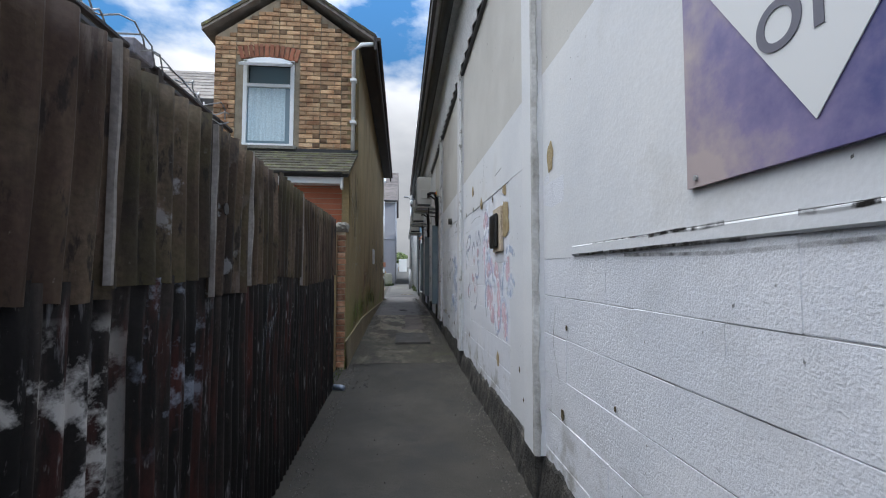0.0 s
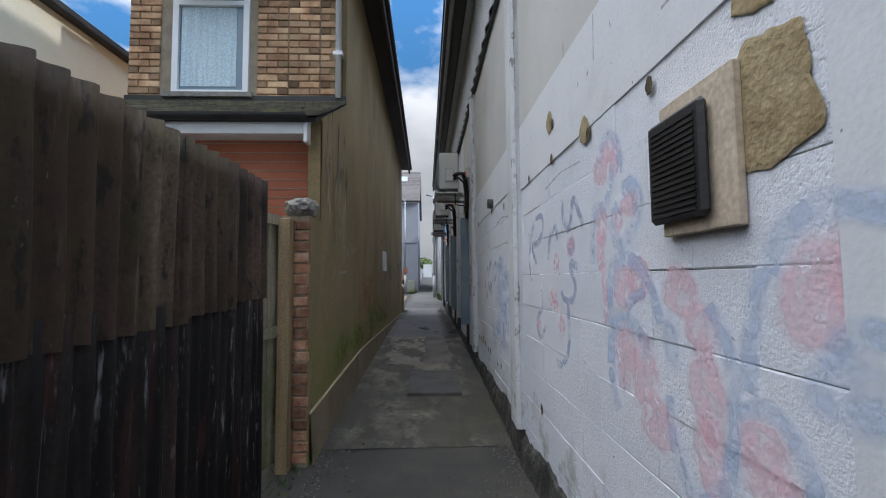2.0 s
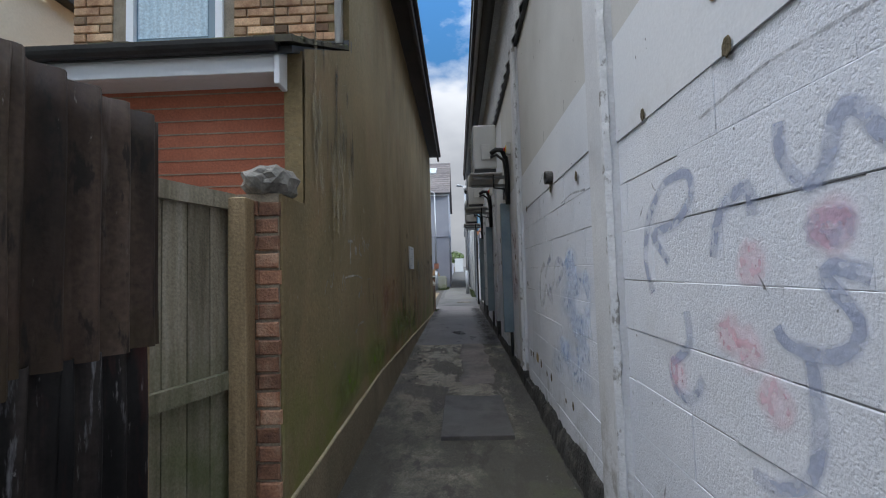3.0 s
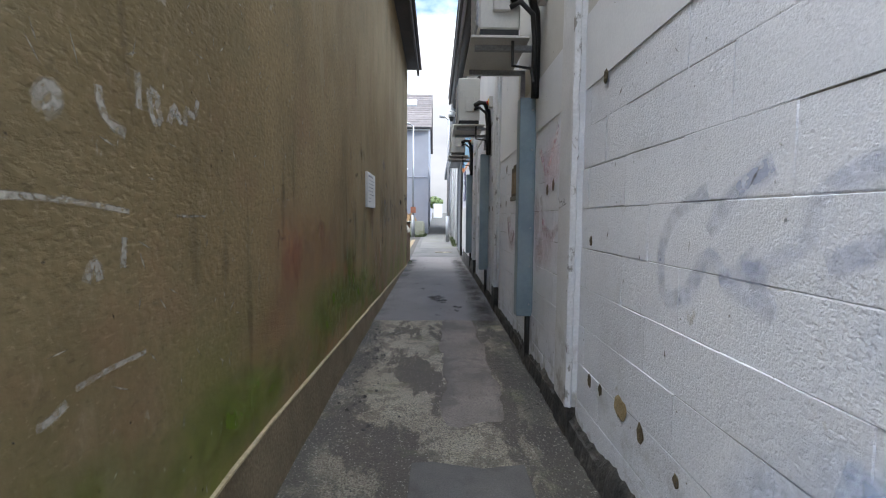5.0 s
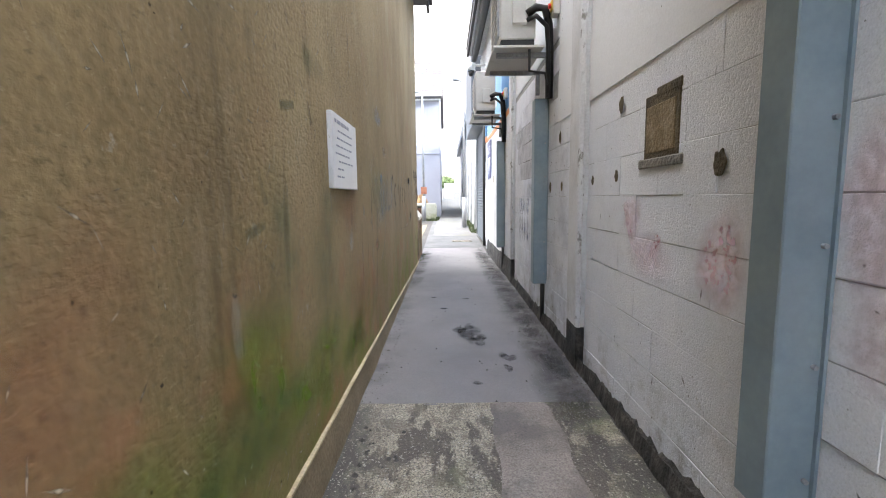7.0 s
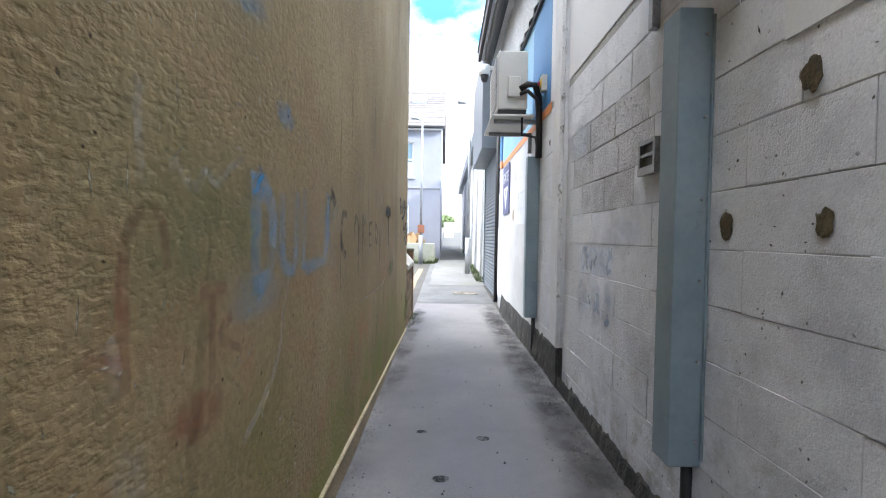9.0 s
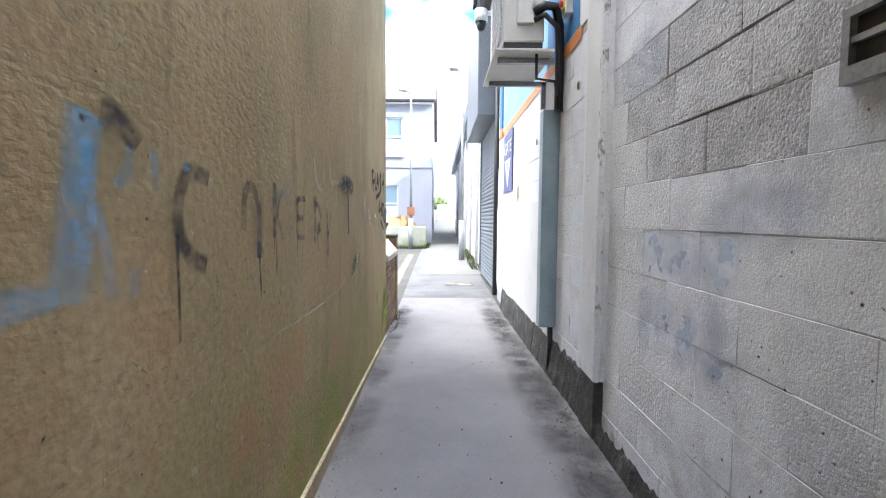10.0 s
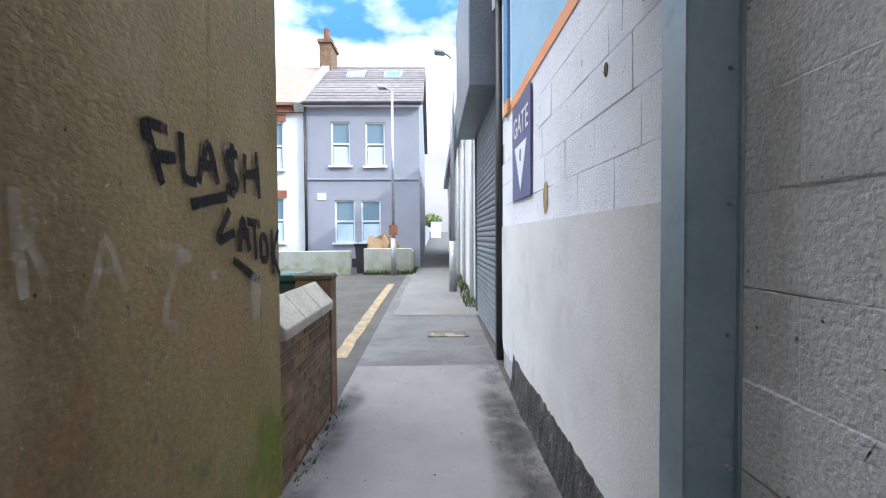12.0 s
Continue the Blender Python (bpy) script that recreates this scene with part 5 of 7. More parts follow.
# plain walls that close the place behind the camera
setting("wall_behind", B((-9.0, 9.0, -9.5, -9.2, -0.2, 4.0)), WHITEWALL, "plain wall behind the alley's start", "wall")

# ---- spray paint, chips, boards ----
def soft_paint(name, colour, amount, scale=26.0):
    """Spray paint that fades towards the edge of each stroke and lets the wall show."""
    m = spray(name, colour, amount, scale)
    n, l = m.node_tree.nodes, m.node_tree.links
    b = n["Principled BSDF"]
    src = b.inputs["Alpha"].links[0].from_socket
    at = n.new("ShaderNodeAttribute")
    at.attribute_name = "body"
    mm = n.new("ShaderNodeMath")
    mm.operation = "MULTIPLY"
    l.new(src, mm.inputs[0])
    l.new(at.outputs["Fac"], mm.inputs[1])
    l.new(mm.outputs[0], b.inputs["Alpha"])
    return m


class Marks:
    """Collects strokes and patches of one paint on one wall, each a piece of its own."""

    def __init__(self, x):
        self.x, self.pieces = x, []

    def stroke(self, width, *pts):
        p = []
        for (y0, z0), (y1, z1) in zip(pts, pts[1:]):
            n = max(2, int(math.hypot(y1 - y0, z1 - z0) / 0.03))
            p += [(y0 + (y1 - y0) * k / n, z0 + (z1 - z0) * k / n) for k in range(n)]
        p.append(pts[-1])
        for _ in range(2):
            p = [p[0]] + [((a[0] + 2 * b[0] + c[0]) / 4, (a[1] + 2 * b[1] + c[1]) / 4) for a, b, c in zip(p, p[1:], p[2:])] + [p[-1]]
        v, f, body = [], [], []
        for i, (y, z) in enumerate(p):
            q, r = p[max(0, i - 1)], p[min(len(p) - 1, i + 1)]
            dy, dz = r[0] - q[0], r[1] - q[1]
            s = math.hypot(dy, dz) or 1
            ny, nz = -dz / s, dy / s
            w = width * (1 + 0.3 * noise.noise((y * 7, z * 7, 2)))
            x = self.x + 0.00012 * len(self.pieces)
            for o, a in ((-1, 0), (-0.5, 0.9), (0.5, 0.9), (1, 0)):
                v.append((x, y + ny * w * o * 0.65, z + nz * w * o * 0.65))
                body.append(a * (0.75 + 0.5 * noise.noise((y * 5, z * 5, 8))))
            if i:
                for k in range(3):
                    f.append((4 * (i - 1) + k, 4 * (i - 1) + k + 1, 4 * i + k + 1, 4 * i + k))
        self.pieces.append((v, f, body))
        return self

    def patch(self, y, z, ry, rz, core=0.9, rim=0.0, wob=0.25, inner=0.6):
        n = 24
        x = self.x + 0.00012 * len(self.pieces)
        v, f, body = [(x, y, z)], [], [core]
        for s, a in ((inner, core), (1.0, rim)):
            for k in range(n):
                t = 2 * math.pi * k / n
                w = 1 + wob * noise.noise((y * 3 + math.cos(t), z * 3 + math.sin(t), 3))
                v.append((x, y + ry * s * w * math.cos(t), z + rz * s * w * math.sin(t)))
                body.append(a)
        for k in range(n):
            m = (k + 1) % n
            f.append((0, 1 + k, 1 + m))
            f.append((1 + k, 1 + n + k, 1 + n + m, 1 + m))
        self.pieces.append((v, f, body))
        return self

    def put(self, name, mat, label, parent):
        for v, f, body in self.pieces:
            me = bpy.data.meshes.new(name)
            me.from_pydata(v, [], f)
            at = me.attributes.new("body", "FLOAT", "POINT")
            for i, a in enumerate(body):
                at.data[i].value = a
            me.materials.append(mat)
            ob = new(name, me)
            ob.parent = parent
            ob.matrix_parent_inverse = parent.matrix_world.inverted()
            ob.visible_shadow = False
            tagged(ob, label)


RX, LX = FACE - 0.0065, SIDE + 0.0125
PINK, SKYBLUE, GREYTAG = soft_paint("pink_spray", (0.72, 0.47, 0.53), 0.75, 18), soft_paint("blue_spray", (0.38, 0.47, 0.64), 0.85, 18), soft_paint("faded_grey_spray", (0.3, 0.34, 0.47), 0.95, 16)
FADEPINK = soft_paint("faded_pink_spray", (0.72, 0.4, 0.46), 0.55)
BLUEWASH = soft_paint("blue_spray_wash", (0.4, 0.5, 0.69), 0.55, 30)
FADEBLUE = soft_paint("faded_blue_spray", (0.42, 0.5, 0.64), 0.6, 14)
BLACKTAG, BLUETAG, REDTAG = soft_paint("black_spray", (0.012, 0.011, 0.011), 3.2), soft_paint("bright_blue_spray", (0.09, 0.37, 0.67), 0.52, 30), soft_paint("dull_red_spray", (0.34, 0.1, 0.06), 0.6)
DIMTAG = soft_paint("dim_black_spray", (0.03, 0.03, 0.04), 1.1, 22)
SOFTBLACK = soft_paint("soft_black_spray", (0.02, 0.02, 0.024), 1.5, 22)
LIME = soft_paint("green_algae_film", (0.16, 0.24, 0.02), 0.8, 9)
RUSTY = soft_paint("red_ochre_stain", (0.42, 0.19, 0.1), 0.5, 7)
DULLGREEN = soft_paint("dull_green_stain", (0.12, 0.2, 0.08), 0.55, 9)

# pink and blue bubble letters
m = Marks(RX)
for y, z, a, b in ((4.57, 1.97, 0.07, 0.08), (4.5, 2.03, 0.08, 0.06), (4.44, 1.98, 0.06, 0.07), (4.58, 1.75, 0.06, 0.1), (4.6, 1.65, 0.05, 0.1), (4.33, 1.8, 0.07, 0.06), (4.43, 1.75, 0.05, 0.06), (4.4, 1.5, 0.11, 0.1), (4.28, 1.53, 0.1, 0.09), (4.4, 1.27, 0.11, 0.13), (4.27, 1.24, 0.1, 0.14), (4.2, 1.1, 0.1, 0.1), (4.05, 1.5, 0.1, 0.09), (3.96, 1.4, 0.08, 0.09), (3.95, 1.24, 0.09, 0.14), (3.95, 1.1, 0.08, 0.13), (3.77, 1.16, 0.1, 0.1), (3.71, 1.05, 0.09, 0.12), (3.62, 1.5, 0.1, 0.12), (3.51, 1.54, 0.1, 0.13)):
    m.patch(y, z, a, b, 0.85, 0.0, 0.4, 0.72)
m.stroke(0.05, (4.58, 1.6), (4.57, 1.45), (4.56, 1.36))
m.put("pink_lettering", PINK, "faded pink bubble lettering", wall_e)
m = Marks(RX - 0.0025)
m.stroke(0.055, (4.68, 1.6), (4.67, 1.72), (4.65, 1.83), (4.56, 1.81), (4.5, 1.85), (4.46, 1.9), (4.46, 1.97))
m.stroke(0.055, (4.58, 2.0), (4.54, 2.07), (4.48, 2.09), (4.42, 2.05), (4.38, 1.98), (4.4, 1.92))
m.stroke(0.06, (4.38, 1.84), (4.34, 1.87), (4.29, 1.86), (4.25, 1.8), (4.27, 1.73), (4.34, 1.68), (4.41, 1.65), (4.47, 1.69), (4.48, 1.77), (4.42, 1.81))
m.stroke(0.06, (4.52, 1.36), (4.51, 1.5), (4.47, 1.6), (4.38, 1.62), (4.27, 1.58), (4.19, 1.5), (4.15, 1.4))
m.stroke(0.05, (4.38, 1.43), (4.32, 1.48), (4.24, 1.49))
m.stroke(0.06, (4.46, 1.06), (4.52, 1.15), (4.52, 1.28), (4.49, 1.36), (4.4, 1.4), (4.3, 1.38), (4.22, 1.29))
m.stroke(0.05, (3.92, 1.47), (3.85, 1.37), (3.84, 1.27), (3.85, 1.15), (3.89, 1.02), (4.02, 0.94), (4.1, 1.05), (4.12, 1.2))
m.stroke(0.05, (3.83, 1.23), (3.74, 1.28), (3.66, 1.22), (3.62, 1.1), (3.66, 0.94))
m.stroke(0.06, (3.74, 1.56), (3.77, 1.46), (3.79, 1.36), (3.8, 1.29)).stroke(0.06, (3.72, 1.55), (3.68, 1.64), (3.6, 1.67), (3.5, 1.66), (3.4, 1.6))
m.stroke(0.05, (3.6, 1.38), (3.55, 1.46), (3.48, 1.45), (3.4, 1.38))
m.patch(3.55, 1.34, 0.12, 0.08, 0.6).patch(4.1, 1.35, 0.05, 0.1, 0.5)
m.put("blue_outline", SKYBLUE, "faded blue outline of the lettering", wall_e)
# faint tag in lines
m = Marks(RX)
G = lambda *p: m.stroke(0.042, *p)
G((5.78, 1.52), (5.84, 1.64), (5.79, 1.81), (5.64, 1.92), (5.47, 1.92), (5.46, 1.83), (5.58, 1.76), (5.77, 1.74), (5.64, 1.63))
G((5.37, 1.64), (5.34, 1.76), (5.25, 1.81), (5.19, 1.83), (5.19, 1.74))
G((5.08, 1.94), (5.09, 1.86), (5.01, 1.77), (4.95, 1.8), (4.94, 1.91), (4.88, 1.92), (4.84, 1.83), (4.78, 1.78))
G((5.02, 1.68), (4.97, 1.73), (4.9, 1.7), (4.94, 1.65), (5.02, 1.68))
G((4.88, 1.59), (4.97, 1.62), (5.0, 1.58), (4.92, 1.54), (4.9, 1.48), (4.97, 1.42), (5.11, 1.43), (5.13, 1.47))
G((5.54, 1.47), (5.52, 1.36), (5.68, 1.27), (5.65, 1.19), (5.54, 1.17), (5.46, 1.27))
G((5.03, 1.41), (5.02, 1.26), (5.05, 1.15), (5.15, 1.08), (5.25, 1.08))
m.put("grey_tag", GREYTAG, "washed-out grey tag", wall_e)
m = Marks(RX - 0.001)
for y, z in ((5.21, 1.62), (4.96, 1.69), (5.24, 1.4), (5.62, 1.25), (5.15, 1.29), (5.32, 1.43)):
    m.patch(y, z, 0.07, 0.07)
m.put("pink_tint", FADEPINK, "faint pink spray tint", wall_e)
# blue tag and wash further on
m = Marks(RX)
m.stroke(0.05, (7.87, 1.67), (8.05, 1.6), (8.13, 1.48), (8.1, 1.3), (7.95, 1.34), (7.85, 1.5), (7.75, 1.4), (7.59, 1.36))
m.stroke(0.05, (7.62, 1.72), (7.75, 1.66), (7.86, 1.55)).stroke(0.05, (7.8, 1.42), (7.65, 1.46), (7.5, 1.54), (7.5, 1.64), (7.38, 1.69), (7.25, 1.68), (7.2, 1.63), (7.3, 1.56), (7.46, 1.49))
m.stroke(0.06, (7.7, 1.5), (7.62, 1.38))
m.put("grey_tag", soft_paint("faded_grey_wash", (0.33, 0.37, 0.5), 0.6, 22), "washed-out grey tag", wall_e)
m = Marks(RX - 0.001)
for y, z, a, b in ((7.1, 1.4, 0.3, 0.16), (6.85, 1.25, 0.3, 0.16), (6.8, 1.52, 0.25, 0.12), (7.2, 1.05, 0.3, 0.14), (6.9, 0.95, 0.35, 0.14), (7.5, 0.9, 0.25, 0.12), (7.0, 1.7, 0.2, 0.1)):
    m.patch(y, z, a, b, 0.7, 0.0, 0.5, 0.4)
m.stroke(0.16, (7.12, 1.69), (7.06, 1.56), (7.02, 1.41), (6.98, 1.29), (6.87, 1.25), (6.74, 1.27), (6.6, 1.3))
m.stroke(0.13, (7.14, 1.66), (6.98, 1.64), (6.9, 1.55), (6.88, 1.45)).stroke(0.14, (7.4, 1.07), (7.24, 1.03), (7.1, 1.02)).stroke(0.14, (6.95, 1.05), (6.8, 1.12), (6.65, 1.1)).stroke(0.12, (6.7, 1.6), (6.62, 1.45), (6.7, 1.35))
m.put("blue_wash", BLUEWASH, "blue spray wash", wall_e)
# pink arcs beside the first duct
m = Marks(RX)
m.stroke(0.06, (10.0, 2.1), (9.8, 1.9), (9.62, 2.05), (9.5, 2.2))
m.stroke(0.06, (9.95, 1.75), (9.85, 1.5), (9.6, 1.46), (9.42, 1.55), (9.34, 1.8))
m.patch(9.65, 1.95, 0.3, 0.2, 0.5).patch(9.8, 1.4, 0.25, 0.2, 0.4)
m.stroke(0.05, (11.5, 1.6), (11.4, 1.4), (11.2, 1.3), (11.1, 1.45))
m.patch(10.65, 1.4, 0.16, 0.2, 0.8).patch(11.2, 1.35, 0.25, 0.12, 0.5).patch(11.4, 1.52, 0.12, 0.12, 0.6)
m.patch(10.08, 1.6, 0.1, 0.25, 0.6).patch(10.0, 1.3, 0.15, 0.15, 0.5)
m.put("faded_pink_tag", FADEPINK, "faded pink spray arcs", wall_e)
m = Marks(RX)
for k in range(4):
    y = 14.95 - 0.17 * k
    m.stroke(0.1, (y, 1.62), (y, 1.48), (y - 0.08, 1.46), (y - 0.1, 1.62))
    m.stroke(0.1, (y, 1.36), (y - 0.09, 1.3), (y, 1.18), (y - 0.1, 1.15))
m.patch(15.0, 2.4, 0.25, 0.2, 0.6).patch(13.9, 1.9, 0.25, 0.1, 0.3).patch(14.2, 1.7, 0.3, 0.12, 0.5)
m.put("faded_blue_tag", FADEBLUE, "faded blue stencilled letters", wall_e)
m = Marks(-0.679)
m.stroke(0.03, (2.76, 1.22), (2.77, 1.31), (2.82, 1.44)).stroke(0.05, (2.73, 1.2), (2.8, 1.18), (2.87, 1.18), (2.94, 1.23), (2.98, 1.32), (3.02, 1.41))
m.stroke(0.015, (2.71, 1.19), (2.7, 0.95)).stroke(0.015, (2.77, 1.18), (2.76, 1.1)).stroke(0.02, (2.83, 1.17), (2.83, 0.9)).stroke(0.015, (2.87, 1.17), (2.88, 1.08))
m.stroke(0.03, (3.17, 1.23), (3.22, 1.14), (3.27, 1.11), (3.31, 1.18), (3.36, 1.27)).stroke(0.012, (3.27, 1.12), (3.26, 0.95))
m.put("paint_drip", soft_paint("white_fence_spray", (0.45, 0.52, 0.57), 0.3, 14), "chalky white spray drips on the iron", fence)
Marks(0.8235).stroke(0.0045, (15.574, 1.942), (15.560, 1.948), (15.552, 1.936), (15.574, 1.912), (15.546, 1.912)).put("small_number", BLACKTAG, "small black painted figure 2", wall_e)
Marks(0.822).stroke(0.008, (9.24, 1.71), (9.2, 1.66), (9.17, 1.7), (9.14, 1.66)).stroke(0.008, (9.14, 1.69), (9.11, 1.66), (9.1, 1.69), (9.13, 1.7)).stroke(0.006, (9.22, 1.645), (9.07, 1.67)).put("small_tag", DIMTAG, "small dark scribbled tag", wall_e)
Marks(LX + 0.0005).stroke(0.03, (10.6, 1.95), (10.74, 1.98)).stroke(0.03, (10.29, 1.54), (10.43, 1.56)).stroke(0.025, (10.39, 1.73), (10.44, 1.62)).stroke(0.03, (10.9, 2.03), (10.94, 1.94)).put("green_smudge", DULLGREEN, "dull green paint smudge", house)
Marks(LX + 0.0005).stroke(0.09, (15.82, 1.3), (15.9, 1.37), (16.04, 1.39)).stroke(0.06, (15.88, 1.32), (15.96, 1.39), (16.1, 1.41)).put("green_smudge", DULLGREEN, "dull green paint smudge", house)
m = Marks(LX + 0.0)
# black tag near the mouth
F = lambda *p: m.stroke(0.035, *p)
F((16.82, 2.09), (16.69, 2.09), (16.72, 2.04))
F((16.71, 2.09), (16.79, 1.92))
F((16.755, 2.0), (16.86, 2.01))
F((16.89, 2.1), (16.9, 1.94), (16.98, 1.95))
F((16.99, 1.95), (17.06, 2.12), (17.13, 1.96))
F((17.01, 2.01), (17.12, 2.03))
F((17.3, 2.1), (17.2, 2.1), (17.2, 2.03), (17.3, 2.01), (17.3, 1.95), (17.19, 1.95))
F((17.25, 2.14), (17.25, 1.92))
F((17.37, 2.12), (17.36, 1.95))
F((17.49, 2.15), (17.52, 1.94))
F((17.36, 2.03), (17.51, 2.05))
F((16.94, 1.87), (17.08, 1.9), (17.2, 1.92))
F((17.22, 1.87), (17.1, 1.74), (17.26, 1.78))
F((17.3, 1.7), (17.33, 1.86), (17.4, 1.7))
F((17.28, 1.77), (17.4, 1.78))
F((17.38, 1.83), (17.52, 1.82))
F((17.45, 1.83), (17.47, 1.66))
F((17.53, 1.66), (17.52, 1.78), (17.6, 1.76), (17.61, 1.64), (17.53, 1.66))
F((17.66, 1.8), (17.68, 1.58))
F((17.76, 1.8), (17.67, 1.68), (17.77, 1.56))
F((17.24, 1.67), (17.4, 1.6), (17.5, 1.56))
m.put("black_tag", BLACKTAG, "black spray-painted tag", house)
m = Marks(LX)
# dim black letters further back
m.stroke(0.04, (14.01, 1.77), (13.93, 1.8), (13.88, 1.74), (13.87, 1.64), (13.92, 1.58), (13.99, 1.56))
m.stroke(0.012, (13.87, 1.64), (13.87, 1.4)).stroke(0.012, (14.47, 1.75), (14.46, 1.48)).stroke(0.012, (14.31, 1.6), (14.32, 1.42))
m.stroke(0.035, (14.2, 1.64), (14.21, 1.76), (14.26, 1.79), (14.32, 1.72), (14.31, 1.55))
m.stroke(0.035, (14.45, 1.8), (14.44, 1.61)).stroke(0.025, (14.53, 1.78), (14.46, 1.7), (14.53, 1.6)).stroke(0.012, (14.45, 1.68), (14.44, 1.55))
m.stroke(0.028, (14.7, 1.76), (14.69, 1.6)).stroke(0.025, (14.7, 1.755), (14.8, 1.76)).stroke(0.022, (14.69, 1.68), (14.77, 1.68)).stroke(0.022, (14.69, 1.6), (14.79, 1.6)).stroke(0.01, (14.69, 1.6), (14.69, 1.52))
m.stroke(0.035, (14.96, 1.78), (14.95, 1.68), (14.94, 1.56)).stroke(0.03, (14.96, 1.76), (15.03, 1.72), (15.06, 1.68), (14.97, 1.6), (15.04, 1.63)).stroke(0.02, (14.98, 1.66), (15.0, 1.52))
m.stroke(0.035, (15.16, 1.73), (15.18, 1.62), (15.18, 1.48)).stroke(0.02, (15.25, 1.71), (15.19, 1.59)).stroke(0.012, (15.17, 1.65), (15.15, 1.42))
m.stroke(0.05, (13.66, 1.86), (13.71, 1.85), (13.75, 1.81))
Marks(LX + 0.0004).stroke(0.06, (15.54, 1.88), (15.7, 1.91), (15.86, 1.89)).patch(15.68, 1.88, 0.22, 0.07, 0.5).stroke(0.04, (15.7, 1.9), (15.71, 1.58)).put("black_cross_stroke", SOFTBLACK, "black sprayed letter T", house)
m.put("faded_black_tag", DIMTAG, "faded black spray letters", house)
m = Marks(LX)
m.stroke(0.06, (12.88, 1.84), (12.88, 1.5)).stroke(0.06, (12.88, 1.84), (13.0, 1.76), (13.0, 1.58), (12.88, 1.5))
m.stroke(0.05, (13.08, 1.8), (13.08, 1.56), (13.2, 1.54), (13.22, 1.82))
m.stroke(0.07, (13.63, 1.85), (13.61, 1.75), (13.6, 1.66), (13.58, 1.54)).stroke(0.05, (13.3, 1.54), (13.56, 1.56)).stroke(0.04, (13.3, 1.84), (13.29, 1.54))
m.stroke(0.04, (13.64, 1.84), (13.63, 1.74), (13.61, 1.6))
m.stroke(0.025, (13.73, 1.81), (13.73, 1.76), (13.69, 1.73)).stroke(0.03, (13.64, 1.7), (13.66, 1.64), (13.67, 1.53)).stroke(0.03, (13.73, 1.58), (13.73, 1.53)).stroke(0.025, (13.8, 1.81), (13.8, 1.73)).stroke(0.02, (13.9, 1.8), (13.92, 1.78))
m.patch(13.1, 2.05, 0.1, 0.05, 0.7).patch(12.75, 2.3, 0.2, 0.08, 0.6).patch(14.55, 1.78, 0.1, 0.04, 0.3).patch(12.9, 1.5, 0.2, 0.08, 0.4)
m.put("blue_tag", BLUETAG, "bright blue spray letters", house)
m = Marks(LX)
m.stroke(0.028, (12.38, 1.4), (12.37, 1.6), (12.39, 1.69), (12.43, 1.72), (12.48, 1.7), (12.49, 1.6)).stroke(0.03, (12.6, 1.54), (12.72, 1.54)).stroke(0.03, (12.65, 1.53), (12.65, 1.33)).stroke(0.028, (12.74, 1.47), (12.66, 1.43), (12.8, 1.37)).stroke(0.025, (12.28, 1.47), (12.33, 1.48), (12.37, 1.44))
m.patch(12.6, 1.28, 0.12, 0.06, 0.8).stroke(0.018, (8.62, 1.51), (8.64, 1.52), (8.64, 1.49), (8.68, 1.47), (8.73, 1.48)).stroke(0.014, (8.64, 1.49), (8.62, 1.43)).stroke(0.014, (8.73, 1.48), (8.72, 1.44)).stroke(0.018, (8.78, 1.48), (8.77, 1.4)).patch(8.75, 1.35, 0.1, 0.1, 0.4).patch(8.9, 1.35, 0.1, 0.15, 0.6).patch(9.4, 1.5, 0.1, 0.08, 0.6)
m.put("dull_red_tag", REDTAG, "dull red spray letters", house)
m = Marks(LX + 0.0006)
# chalky writing
C = lambda w, *p: m.stroke(w, *p)
C(0.022, (7.2, 1.86), (7.27, 1.87), (7.34, 1.865)), C(0.022, (7.27, 1.86), (7.26, 1.7))
C(0.024, (7.56, 1.86), (7.56, 1.79), (7.64, 1.77))
C(0.024, (7.69, 1.93), (7.69, 1.84))
C(0.024, (7.73, 1.9), (7.74, 1.8), (7.8, 1.84), (7.74, 1.86), (7.79, 1.89), (7.73, 1.9))
C(0.024, (7.81, 1.83), (7.84, 1.91), (7.87, 1.84)), C(0.018, (7.82, 1.86), (7.86, 1.86))
C(0.024, (7.89, 1.84), (7.89, 1.91), (7.94, 1.85), (7.96, 1.93))
C(0.03, (7.42, 1.78), (7.4, 1.79), (7.43, 1.83), (7.46, 1.82), (7.45, 1.78), (7.42, 1.77))
C(0.014, (7.1, 1.6), (7.33, 1.615), (7.47, 1.61), (7.64, 1.59)), C(0.008, (7.83, 1.58), (7.98, 1.58))
C(0.018, (7.37, 1.19), (7.4, 1.19), (7.44, 1.21)), C(0.014, (7.46, 1.23), (7.57, 1.24), (7.68, 1.24)), C(0.024, (7.5, 1.44), (7.53, 1.51), (7.54, 1.44)), C(0.022, (7.61, 1.46), (7.62, 1.53))
C(0.009, (6.62, 1.5), (6.7, 1.62), (6.76, 1.52), (6.82, 1.64)), C(0.013, (7.0, 1.5), (7.05, 1.64), (7.1, 1.52))
m.put("chalky_tag", soft_paint("chalky_white_spray", (0.62, 0.6, 0.54), 0.8, 40), "chalky white writing", house)
m = Marks(LX + 0.0006)
